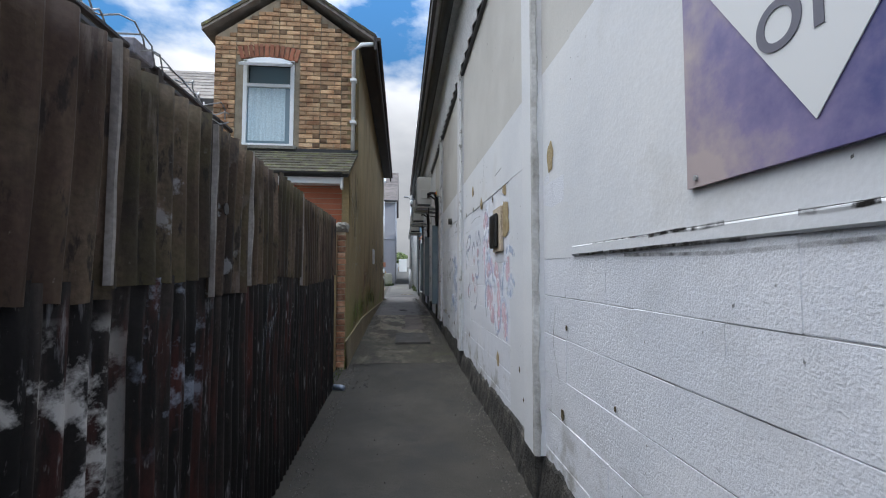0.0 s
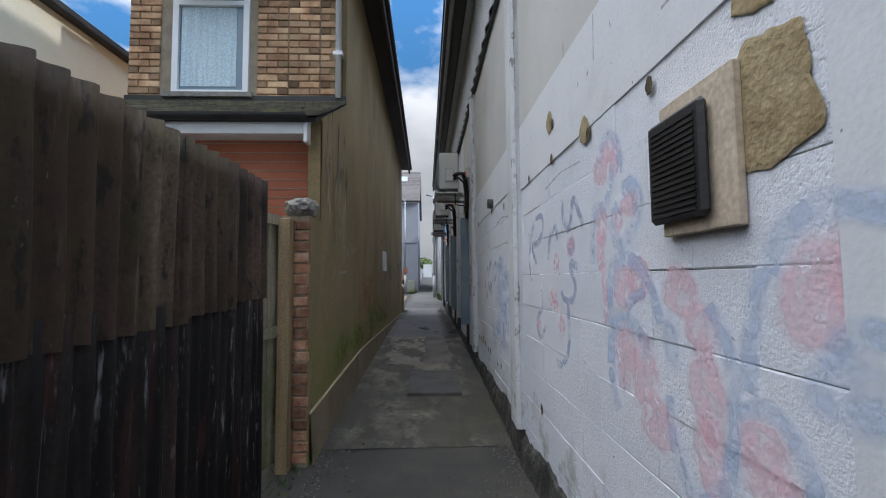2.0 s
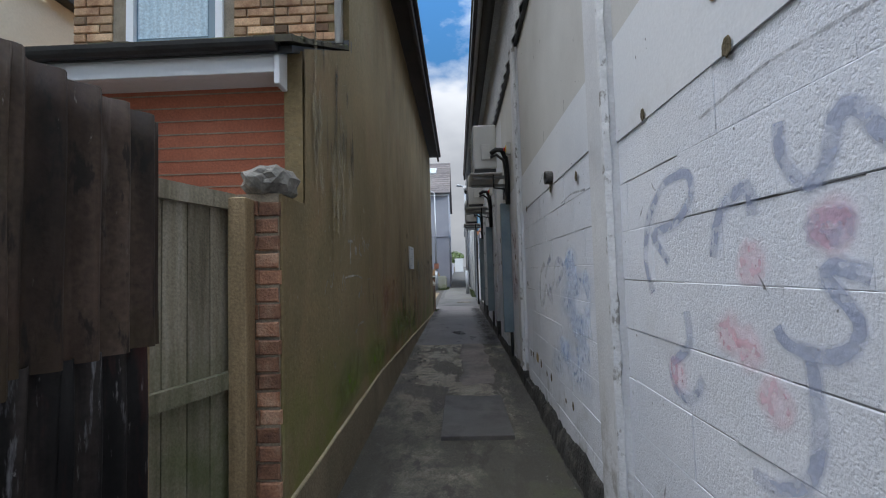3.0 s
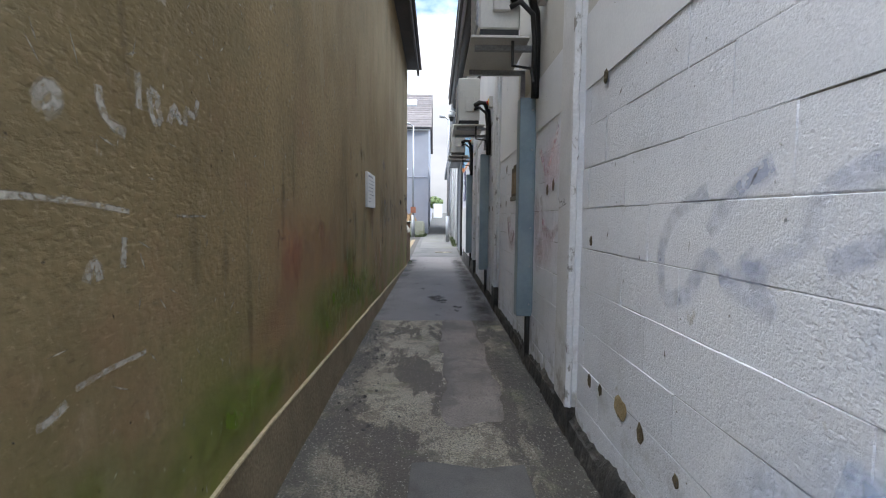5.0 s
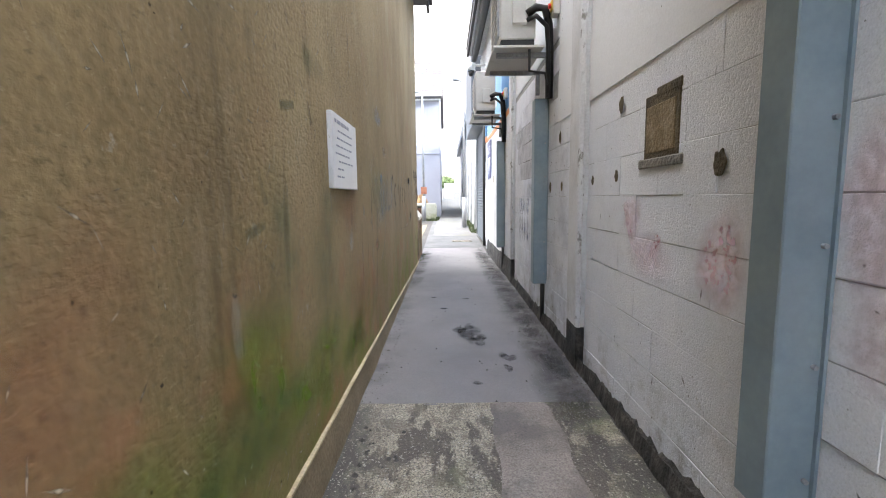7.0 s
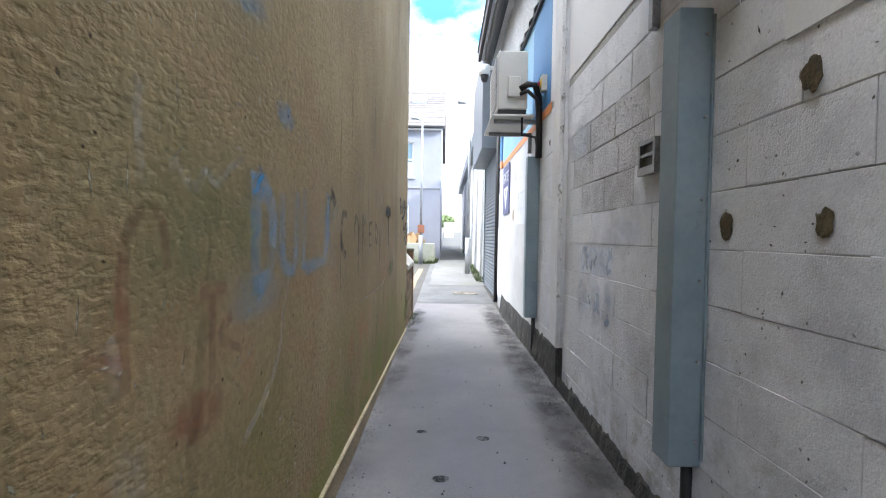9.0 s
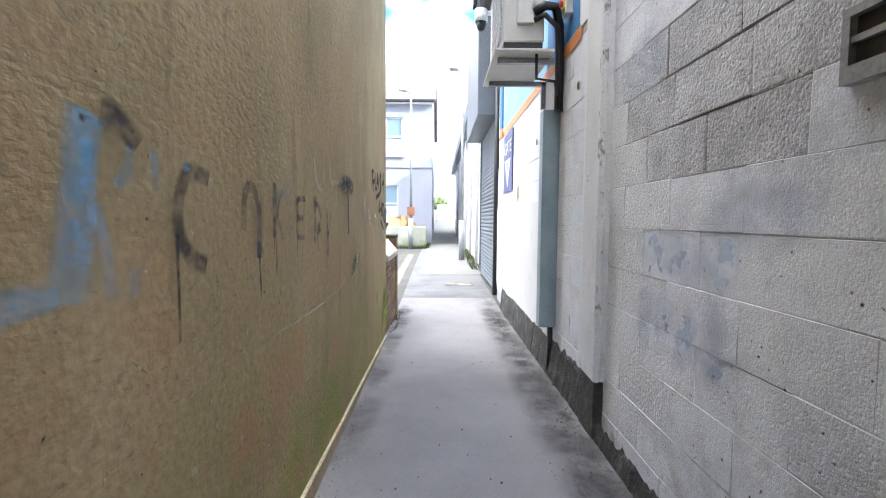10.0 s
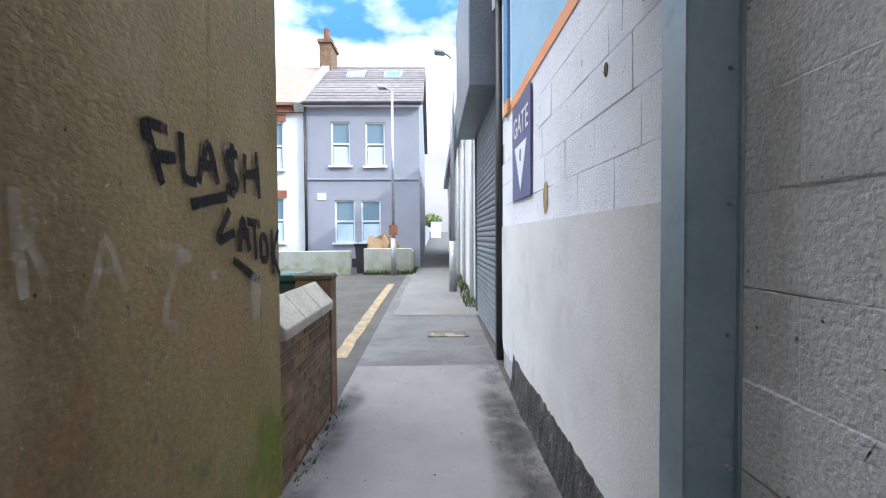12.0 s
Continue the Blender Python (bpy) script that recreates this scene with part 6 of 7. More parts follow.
# tall thin letters before the blue ones
C(0.022, (12.41, 1.93), (12.41, 1.82), (12.42, 1.75)), C(0.02, (12.5, 1.78), (12.52, 1.83), (12.53, 1.77), (12.59, 1.75), (12.62, 1.81)), C(0.02, (12.62, 1.81), (12.67, 1.76), (12.71, 1.82), (12.8, 1.86))
C(0.03, (12.34, 1.5), (12.36, 1.46), (12.35, 1.4)), C(0.02, (13.13, 1.55), (13.12, 1.45)), C(0.03, (13.09, 1.44), (13.06, 1.3), (12.96, 1.2), (12.8, 1.12))
m.patch(12.05, 1.55, 0.05, 0.04, 0.9).patch(12.38, 1.2, 0.06, 0.15, 0.5)
# pale letters above the black ones
C(0.025, (14.95, 2.02), (14.96, 1.87), (15.01, 1.82), (15.08, 1.82)), C(0.02, (15.12, 1.99), (15.12, 1.83)), C(0.025, (15.24, 2.1), (15.24, 1.86), (15.38, 1.88), (15.54, 1.9)), C(0.018, (15.39, 2.03), (15.37, 1.75)), C(0.012, (15.9, 1.4), (15.5, 1.28), (15.0, 1.26), (14.3, 1.27))
# faint letters near the mouth
C(0.025, (16.31, 1.86), (16.33, 1.64)), C(0.022, (16.32, 1.85), (16.37, 1.84), (16.36, 1.78), (16.33, 1.77), (16.38, 1.68)), C(0.025, (16.5, 1.62), (16.55, 1.78), (16.62, 1.62)), C(0.02, (16.52, 1.68), (16.6, 1.68))
C(0.03, (16.77, 1.74), (16.9, 1.72), (16.8, 1.6), (16.77, 1.5), (16.88, 1.47))
C(0.01, (14.86, 1.43), (14.99, 1.43), (15.14, 1.43))
m.patch(17.45, 1.5, 0.07, 0.13, 0.9).patch(17.08, 1.62, 0.025, 0.03, 1).patch(16.88, 1.7, 0.08, 0.03, 0.9).patch(10.2, 1.3, 0.03, 0.12, 0.5).patch(11.62, 1.4, 0.06, 0.08, 0.9).patch(11.2, 1.62, 0.015, 0.05, 0.9)
m.put("chalky_tag", soft_paint("faint_white_spray", (0.6, 0.58, 0.52), 0.42, 30), "faint chalky white writing", house)
m = Marks(LX - 0.001)
for y, z, a, b in ((8.3, 0.85, 0.7, 0.2), (9.7, 0.95, 0.6, 0.28), (10.4, 1.1, 0.35, 0.3), (7.2, 0.85, 0.6, 0.2), (10.9, 0.9, 0.5, 0.2), (17.6, 0.7, 0.3, 0.3), (11.7, 0.8, 0.4, 0.15)):
    m.patch(y, z, a, b, 0.85, 0.0, 0.6, 0.35)
m.put("algae_stain", LIME, "bright green algae stain", house)
m = Marks(LX - 0.0006)
for y, z, a, b in ((9.0, 1.35, 0.5, 0.35), (9.6, 1.35, 0.3, 0.3), (11.9, 1.0, 0.35, 0.35), (12.4, 0.95, 0.2, 0.2), (8.6, 1.1, 0.4, 0.2), (11.6, 1.55, 0.2, 0.15)):
    m.patch(y, z, a, b, 0.7, 0.0, 0.6, 0.3)
m.put("red_ochre_stain", RUSTY, "red ochre stain in the render", house)
m = Marks(LX - 0.0004)
for y, z, a, b in ((10.6, 1.5, 0.2, 0.35), (11.1, 1.4, 0.25, 0.4), (11.0, 2.2, 0.2, 0.06), (10.2, 0.95, 0.5, 0.15), (12.6, 1.7, 0.4, 0.3), (17.0, 0.95, 0.12, 0.1)):
    m.patch(y, z, a, b, 0.6, 0.0, 0.6, 0.3)
m.put("dull_green_stain", DULLGREEN, "dull green stain", house)

# chips in the wall paint down to ochre brick
CHIP = surf("bare_ochre_block", [(0.27, 0.2, 0.1), (0.36, 0.28, 0.155), (0.44, 0.36, 0.21)], 9, 0.95, 0.6, 60, depth=0.01)
CHIPDARK = surf("dark_hole", [(0.05, 0.04, 0.025), (0.14, 0.11, 0.06)], 14, 0.95, 0.8, 80)


def chip(y, z, ry, rz, mat=CHIP, x=FACE - 0.0035, name="paint_chip", parent=None):
    if 3.0 < y < 13.0 and z > 2.1:
        x = FACE - 0.0108
    bm = bmesh.new()
    n = 36
    rim = []
    for k in range(n):
        t = 2 * math.pi * k / n
        w = 1 + 0.28 * noise.noise((y * 9 + 1.5 * math.cos(t), z * 9 + 1.5 * math.sin(t), 5))
        w += 0.07 * noise.noise((y * 9 + 6 * math.cos(t), z * 9 + 6 * math.sin(t), 2))
        square = 1 + 0.18 * math.sin(2 * t) ** 2 if ry > 0.09 else 1
        w *= square
        rim.append((y + ry * w * math.cos(t), z + rz * w * math.sin(t)))
    o = [bm.verts.new((x, a, b)) for a, b in rim]
    i = [bm.verts.new((x - 0.002, y + (a - y) * 0.85, z + (b - z) * 0.85)) for a, b in rim]
    for k in range(n):
        bm.faces.new((o[k], o[(k + 1) % n], i[(k + 1) % n], i[k]))
    bm.faces.new(i)
    return part(name, bm, mat, parent or wall_e)


for y, z, a, b in ((2.62, 2.13, 0.05, 0.09), (4.0, 0.74, 0.05, 0.06), (4.73, 2.19, 0.06, 0.06), (5.27, 2.42, 0.06, 0.06), (18.27, 2.0, 0.06, 0.1), (8.42, 0.77, 0.06, 0.05)):
    chip(y, z, a, b)
for y, z, r in ((2.47, 0.75, 0.03), (5.21, 2.39, 0.03), (4.68, 2.16, 0.03), (4.16, 2.14, 0.03), (5.24, 2.2, 0.03), (5.78, 2.21, 0.025), (7.51, 2.25, 0.035), (6.76, 2.18, 0.035), (5.6, 0.73, 0.035), (9.77, 1.79, 0.04), (9.61, 1.81, 0.04), (8.84, 1.47, 0.025), (8.8, 0.75, 0.035), (8.65, 0.76, 0.03), (8.23, 0.75, 0.04), (8.69, 2.25, 0.035), (7.79, 0.73, 0.035), (7.97, 0.72, 0.025), (10.68, 1.75, 0.05), (11.64, 1.75, 0.035), (11.58, 2.13, 0.045), (12.05, 1.74, 0.03), (12.89, 2.13, 0.05), (12.84, 1.72, 0.04), (13.25, 1.72, 0.05), (17.27, 2.44, 0.03), (17.58, 1.5, 0.02), (3.3, 0.8, 0.02), (3.1, 0.68, 0.02), (3.2, 0.62, 0.015), (7.1, 0.7, 0.03), (7.3, 0.68, 0.02), (16.0, 2.6, 0.03), (16.6, 2.2, 0.02), (2.4, 1.2, 0.015), (1.9, 0.95, 0.012)):
    chip(y, z, r * 0.75, r, CHIPDARK)
# bare render beside the vent, broken off along the blocks
for edge in ([(3.81, 1.78), (3.805, 2.02), (3.75, 2.06), (3.7, 2.05), (3.61, 2.03), (3.6, 1.95), (3.575, 1.81), (3.64, 1.79), (3.7, 1.76)], [(3.8, 2.14), (3.79, 2.26), (3.72, 2.28), (3.68, 2.2), (3.67, 2.1), (3.73, 2.11)]):
    ring = []
    for (ya, za), (yb, zb) in zip(edge, edge[1:] + edge[:1]):
        for k in range(7):
            y, z = ya + (yb - ya) * k / 7, za + (zb - za) * k / 7
            w = 0.016 * noise.noise((y * 28, z * 28, 6))
            ring.append((y + w, z + 0.7 * w))
    bm = bmesh.new()
    outer = [bm.verts.new((FACE - 0.0035, y, z)) for y, z in ring]
    cy, cz = sum(p[0] for p in ring) / len(ring), sum(p[1] for p in ring) / len(ring)
    inner = [bm.verts.new((FACE - 0.0052, cy + (y - cy) * 0.93, cz + (z - cz) * 0.93)) for y, z in ring]
    for k in range(len(ring)):
        bm.faces.new((outer[k], outer[(k + 1) % len(ring)], inner[(k + 1) % len(ring)], inner[k]))
    bm.faces.new(inner)
    part("bare_render", bm, CHIP, wall_e, "bare ochre render where the paint has come off")
# square opening patched with brown brick
FILL = surf("brown_filling", [(0.13, 0.09, 0.045), (0.22, 0.16, 0.085), (0.32, 0.26, 0.17)], 9, 0.95, 0.7, 60, depth=0.014)
fill = part("filled_opening", B((FACE - 0.005, FACE + 0.005, 10.97, 11.29, 1.8, 2.1)), CHIPDARK, wall_e, "square opening filled with brown mortar", bevel=0.002)
part("filling", B((FACE - 0.0085, FACE + 0.003, 11.0, 11.27, 1.835, 2.05)), FILL, fill, bevel=0.003)
part("broken_sill", B((FACE - 0.011, FACE + 0.004, 10.93, 11.34, 1.765, 1.81)), STONE, fill, "rough grey broken sill", bevel=0.006)
part("broken_head", B((FACE - 0.007, FACE + 0.004, 10.96, 11.18, 2.08, 2.125)), CHIPDARK, fill, bevel=0.006)
# cracks
m = Marks(RX)
m.stroke(0.012, (4.08, 2.34), (3.85, 2.35), (3.67, 2.37), (3.54, 2.38)).stroke(0.01, (5.4, 2.06), (5.1, 2.09), (4.8, 2.07)).stroke(0.012, (8.3, 2.3), (8.0, 2.36), (7.8, 2.42)).stroke(0.008, (2.5, 0.9), (2.6, 1.1), (2.55, 1.3))
m.stroke(0.012, (1.8, 1.545), (1.3, 1.53), (0.9, 1.54)).stroke(0.012, (7.2, 2.08), (6.9, 2.1), (6.6, 2.07))
for y in (4.6, 5.0, 7.0, 7.7, 10.4, 16.2, 17.1, 18.4):
    m.stroke(0.008, (y, 2.75 + 0.3 * noise.noise((y, 0, 0))), (y + 0.01, 2.55 + 0.3 * noise.noise((y, 0, 0))))
m.put("crack", soft_paint("crack_shadow", (0.06, 0.055, 0.05), 0.9), "thin dark crack", wall_e)

m = Marks(FACE - 0.0165)
m.stroke(0.006, (2.05, 1.604), (1.8, 1.606), (1.6, 1.603), (1.42, 1.607)).stroke(0.012, (1.62, 1.6), (1.5, 1.606), (1.36, 1.602), (1.27, 1.607)).stroke(0.014, (1.06, 1.604), (0.96, 1.598), (0.9, 1.604))
m.stroke(0.01, (2.2, 1.562), (2.1, 1.56), (1.95, 1.564)).stroke(0.012, (1.9, 1.562), (1.8, 1.559), (1.5, 1.563), (1.2, 1.56))
m.put("trim_crack", soft_paint("trim_gap", (0.02, 0.018, 0.016), 1.4), "dark gap where the trim has lifted", wall_e)

PALEPRINT = plain("faded_grey_print", (0.3, 0.32, 0.38), 0.6)
# notice on the ochre wall
nb = thing("notice_board", (SIDE, 11.5, 1.7), "white plastic notice board with faded grey writing", "notice")
part("board", B((SIDE - 0.002, SIDE + 0.026, 11.24, 11.8, 1.69, 2.06)), UPVC, nb, bevel=0.003)
for k in range(8):
    z = 2.012 - k * 0.038
    y = 11.29 + 0.02 * ((k * 7) % 4)
    for q in range(5 if k < 6 else 2):
        w = 0.03 + 0.05 * ((k * 5 + q * 3) % 4) / 4
        part("writing_line", B((SIDE + 0.026, SIDE + 0.0275, y, y + w, z, z + (0.018 if k == 0 else 0.008))), PALEPRINT, nb)
        y += w + 0.02


def text(body, size, m, mat, parent, name="lettering"):
    cu = bpy.data.curves.new(name, "FONT")
    cu.body, cu.size, cu.align_x, cu.extrude = body, size, "CENTER", 0.001
    tmp = bpy.data.objects.new("tmp", cu)
    scene.collection.objects.link(tmp)
    me = bpy.data.meshes.new_from_object(tmp.evaluated_get(bpy.context.evaluated_depsgraph_get()))
    bpy.data.objects.remove(tmp)
    bpy.data.curves.remove(cu)
    me.name = name
    me.transform(m)
    me.materials.clear()
    me.materials.append(mat)
    ob = new(name, me)
    ob.parent = parent
    ob.matrix_parent_inverse = parent.matrix_world.inverted()
    return ob


def east_sign(y, z, tilt=0.0):
    """A pose for flat things that face the alley from the east wall."""
    return pose(0, y, z) @ pose(0, 0, 0, 90, 0, -90) @ pose(0, 0, 0, 0, 0, tilt)


WHITEPRINT = plain("white_print", (0.78, 0.79, 0.8), 0.4)
sign = thing("advertising_board", (FACE, 0.2, 1.72), "large printed board with a white triangle, blurred reflections painted into its purple", "sign")
# purple to tan blur painted in for reflections on the glossy navy board
SIGNSHEEN = surf("purple_print_reflections", [(0.1, 0.1, 0.26), (0.26, 0.22, 0.38), (0.5, 0.42, 0.42)], 1.6, 0.25, 0.0, 20, fine=0.02, stops=[0.38, 0.5, 0.62])
part("printed_sheet", B((FACE - 0.024, FACE - 0.01, -1.6, 1.4, 1.715, 3.2)), SIGNSHEEN, sign)
bm = bmesh.new()
prism(bm, [(1.62, 2.7), (1.0, 1.78), (0.3, 2.7)], "x", FACE - 0.0275, FACE - 0.025)
part("white_triangle", bm, WHITEPRINT, sign)
t0 = text("or", 0.24, Matrix.Translation((FACE - 0.029, 1.03, 1.96)) @ pose(0, 0, 0, 90, 0, -90), plain("grey_print", (0.16, 0.16, 0.2), 0.4), sign)
for z in (1.74,):
    part("screw_head", T([(FACE - 0.03, 1.36, z), (FACE - 0.02, 1.36, z)], 0.008, 10), STEEL, sign)

post = thing("gate_notice", (FACE, 19.0, 2.05), "purple notice reading GATE above a white triangle", "sign")
part("sheet", B((FACE - 0.02, FACE - 0.006, 18.64, 19.37, 2.06, 2.86)), PURPLE, post)
bm = bmesh.new()
prism(bm, [(19.25, 2.5), (19.0, 2.12), (18.76, 2.5)], "x", FACE - 0.0225, FACE - 0.021)
part("white_triangle", bm, WHITEPRINT, post)
text("GATE", 0.24, Matrix.Translation((FACE - 0.0225, 19.0, 2.58)) @ pose(0, 0, 0, 90, 0, -90), WHITEPRINT, post)
text("0", 0.14, Matrix.Translation((FACE - 0.024, 19.0, 2.36)) @ pose(0, 0, 0, 90, 0, -90), PURPLE, post)
# mural above: blue field, orange line
mural = thing("wall_mural", (FACE, 18, 3.0), "painted mural of blue fields with an orange border", "mural")
bm = bmesh.new()
prism(bm, [(16.3, 2.98), (19.5, 2.98), (19.5, 4.2), (16.3, 4.2)], "x", FACE - 0.0045, FACE - 0.0025)
part("pale_blue_field", bm, PALEBLUE, mural)
part("blue_field", B((FACE - 0.0065, FACE - 0.0048, 16.0, 16.9, 3.0, 4.2)), BLUE, mural)
part("orange_band", B((FACE - 0.0065, FACE - 0.0048, 15.95, 19.5, 2.9, 2.99)), ORANGE, mural)
part("blue_post", B((FACE - 0.03, FACE, 19.58, 19.8, 3.05, 4.2)), BLUE, mural)
part("orange_post", B((FACE - 0.03, FACE, 19.58, 19.8, 2.92, 3.04)), ORANGE, mural)
# black cable along the shutter
tagged(part("black_downpipe", T([(0.86, 20.1, 0.45), (0.86, 20.1, 4.3)], 0.04), DARK, None, "", 0, True), "black downpipe between mural and shutter", "pipe")
# camera dome on the shutter housing
cc = thing("security_camera", (0.45, 19.2, 4.3), "white dome security camera on an arm", "camera")
part("arm", T([(0.89, 19.2, 4.52), (0.5, 19.2, 4.52)], 0.03, 8), UPVC, cc, smooth=True)
part("housing", T([(0.5, 19.2, 4.56), (0.5, 19.2, 4.4)], 0.09, 12), UPVC, cc, smooth=True)
part("dome", T([(0.5, 19.2, 4.4), (0.5, 19.2, 4.33), (0.5, 19.2, 4.29)], 0.075, 12, 0.04), DARK, cc, smooth=True)

# stains on the floor
class FloorMarks(Marks):
    def put(self, name, mat, label, parent):
        for v, f, body in self.pieces:
            self_v = [(a, b, gz(b) + self.x) for _, a, b in v]
            me = bpy.data.meshes.new(name)
            me.from_pydata(self_v, [], f)
            at = me.attributes.new("body", "FLOAT", "POINT")
            for i, a in enumerate(body):
                at.data[i].value = a
            me.materials.append(mat)
            ob = new(name, me)
            ob.parent = parent
            ob.visible_shadow = False
            tagged(ob, label)


m = FloorMarks(0.0075)
for x, y, a, b in ((0.11, 13.06, 0.1, 0.25), (0.2, 12.85, 0.08, 0.12), (0.02, 13.15, 0.06, 0.1), (0.39, 12.4, 0.06, 0.12), (0.36, 12.2, 0.04, 0.06), (0.12, 11.95, 0.03, 0.04)):
    m.patch(x, y, a, b, 1.0, 0.0, 0.9, 0.7)
m.put("damp_stain", soft_paint("damp_dark_stain", (0.04, 0.038, 0.036), 0.75, 12), "dark damp splash on the asphalt", ground)
m = FloorMarks(0.0072)
for y in (11.9, 12.7, 13.6, 14.5, 15.4, 16.3, 17.2, 18.1, 18.9):
    m.patch(0.68, y, 0.2, 0.7, 0.9, 0.0, 0.5, 0.45)
    if y > 15:
        m.patch(-0.55, y + 0.3, 0.13, 0.45, 0.8, 0.0, 0.6, 0.4)
m.put("dark_edge_stain", soft_paint("dark_gutter_dirt", (0.05, 0.047, 0.045), 0.55, 6), "dark dirt along the wall's foot", ground)
FloorMarks(0.008).patch(0.14, 14.42, 0.05, 0.035, 1, 0, 0.2, 0.8).patch(-0.12, 13.95, 0.05, 0.035, 1, 0, 0.2, 0.8).patch(-0.25, 14.5, 0.04, 0.025, 1, 0, 0.3, 0.8).put("gum_spot", soft_paint("gum_spot_black", (0.03, 0.03, 0.03), 0.9), "dark gum spot", ground)

# litter and grit along the edges
lit = thing("crushed_can", (-0.58, 5.2, 0.21), "crushed blue and white drinks can on the ground", "litter")
bm = bmesh.new()
tube(bm, [(-0.66, 5.2, 0.235), (-0.6, 5.17, 0.24), (-0.55, 5.14, 0.235)], 0.03, 10, 0.026)
for v in bm.verts:
    v.co += Vector((0, 0, 0.008 * noise.noise(v.co * 40)))
part("can_body", bm, surf("printed_can", [(0.6, 0.62, 0.65), (0.3, 0.4, 0.6)], 20, 0.3, 0.1, 60, metal=0.4), lit, smooth=True)


def grit(name, label, spots, seed):
    rnd = random.Random(seed)
    v, f = [], []
    for (x0, x1, y0, y1, n, s) in spots:
        for _ in range(n):
            x, y, r = rnd.uniform(x0, x1), rnd.uniform(y0, y1), s * rnd.uniform(0.5, 1.5)
            z, b = gz(y) + 0.006, len(v)
            a = rnd.uniform(0, 6.28)
            for k in range(4):
                t = a + k * 1.57 + rnd.uniform(-0.3, 0.3)
                v.append((x + r * math.cos(t), y + r * math.sin(t), z - 0.004))
            v.append((x, y, z + r * rnd.uniform(0.4, 0.9)))
            f += [(b + k, b + (k + 1) % 4, b + 4) for k in range(4)]
    me = bpy.data.meshes.new(name)
    me.from_pydata(v, [], f)
    me.materials.append(GRAVEL)
    return tagged(new(name, me), label, "grit", "", "stuff")


grit("grit_edge", "loose grit and stones along the wall's foot", [(0.66, 0.84, 0.5, 20, 2400, 0.008), (0.5, 0.8, 2, 16, 500, 0.006), (-0.62, -0.5, 0.5, 6.2, 500, 0.008), (-0.62, -0.52, 6.2, 19, 700, 0.006)], 3)
grit("grit_scatter", "scattered small chips on the alley floor", [(-0.5, 0.7, 0.5, 20, 260, 0.008), (-0.55, -0.3, 9.0, 11.5, 60, 0.016), (-0.6, -0.3, 5.2, 6.4, 60, 0.016)], 5)


# scratches, pits and scuffs too small to pick apart
def scatter(name, label, x, parent, mat, n, y0, y1, z0, z1, length, width, upright, seed, turn=0.5):
    rnd = random.Random(seed)
    v, f, body = [], [], []
    for _ in range(n):
        y, z = rnd.uniform(y0, y1), z0 + (z1 - z0) * rnd.random() ** 1.3
        a = rnd.gauss(math.pi / 2 if upright else 0.2, turn)
        L, w = length * rnd.uniform(0.3, 1.4), width * rnd.uniform(0.5, 1.4)
        dy, dz = math.cos(a) * L / 2, math.sin(a) * L / 2
        ny, nz = -math.sin(a) * w / 2, math.cos(a) * w / 2
        b = len(v)
        xx = x + rnd.uniform(0, 0.0004)
        v += [(xx, y - dy, z - dz), (xx, y + ny, z + nz), (xx, y + dy, z + dz), (xx, y - ny, z - nz), (xx, y, z)]
        body += [0.1, 0.5, 0.1, 0.5, 1.0]
        f += [(b, b + 1, b + 4), (b + 1, b + 2, b + 4), (b + 2, b + 3, b + 4), (b + 3, b, b + 4)]
    me = bpy.data.meshes.new(name)
    me.from_pydata(v, [], f)
    at = me.attributes.new("body", "FLOAT", "POINT")
    for i, a in enumerate(body):
        at.data[i].value = a
    me.materials.append(mat)
    ob = new(name, me)
    ob.parent = parent
    ob.matrix_parent_inverse = parent.matrix_world.inverted()
    ob.visible_shadow = False
    return tagged(ob, label, "", "", "stuff")


SCRATCH = soft_paint("pale_scratch", (0.5, 0.46, 0.36), 1.1, 60)
PIT = soft_paint("dark_pit", (0.045, 0.035, 0.02), 1.3, 60)
PITGREY = soft_paint("grey_pit", (0.2, 0.2, 0.2), 1.2, 60)
scatter("scratch", "fine pale scratches in the render", LX + 0.001, house, SCRATCH, 1500, 6.5, 17.7, 0.7, 3.0, 0.06, 0.006, True, 1, 0.9)
scatter("render_pit", "small dark pits in the render", LX + 0.001, house, PIT, 420, 6.5, 17.7, 0.7, 3.2, 0.016, 0.009, True, 2)
scatter("render_streak", "long dark run-down streaks in the render", LX - 0.0008, house, soft_paint("dark_run", (0.13, 0.1, 0.05), 0.3, 8), 40, 6.5, 17.7, 1.2, 4.6, 0.8, 0.06, True, 7, 0.05)
scatter("gutter_run", "dark run-down stains below the gutter", LX - 0.0004, house, soft_paint("gutter_run_stain", (0.06, 0.055, 0.035), 0.8, 14), 26, 6.4, 7.45, 2.35, 3.0, 0.4, 0.05, True, 17, 0.06)
scatter("pale_run", "pale weathered streaks below the gutter", LX - 0.0006, house, soft_paint("pale_run_stain", (0.36, 0.31, 0.2), 0.7, 10), 18, 6.4, 7.4, 2.0, 2.9, 0.6, 0.1, True, 18, 0.06)
scatter("paint_pit", "small grey pits in the wall paint", RX - 0.001, wall_e, PITGREY, 500, 0.5, 15.3, 0.55, 2.9, 0.016, 0.008, True, 3)
scatter("block_pit", "small dark pits in the concrete blocks", RX - 0.001, wall_e, PIT, 700, 12.4, 19.6, 0.6, 3.2, 0.016, 0.011, False, 9)
scatter("paint_scuff", "thin dark scuffs on the wall paint", RX - 0.001, wall_e, PIT, 130, 2.9, 19.5, 0.6, 4.0, 0.06, 0.008, True, 4)

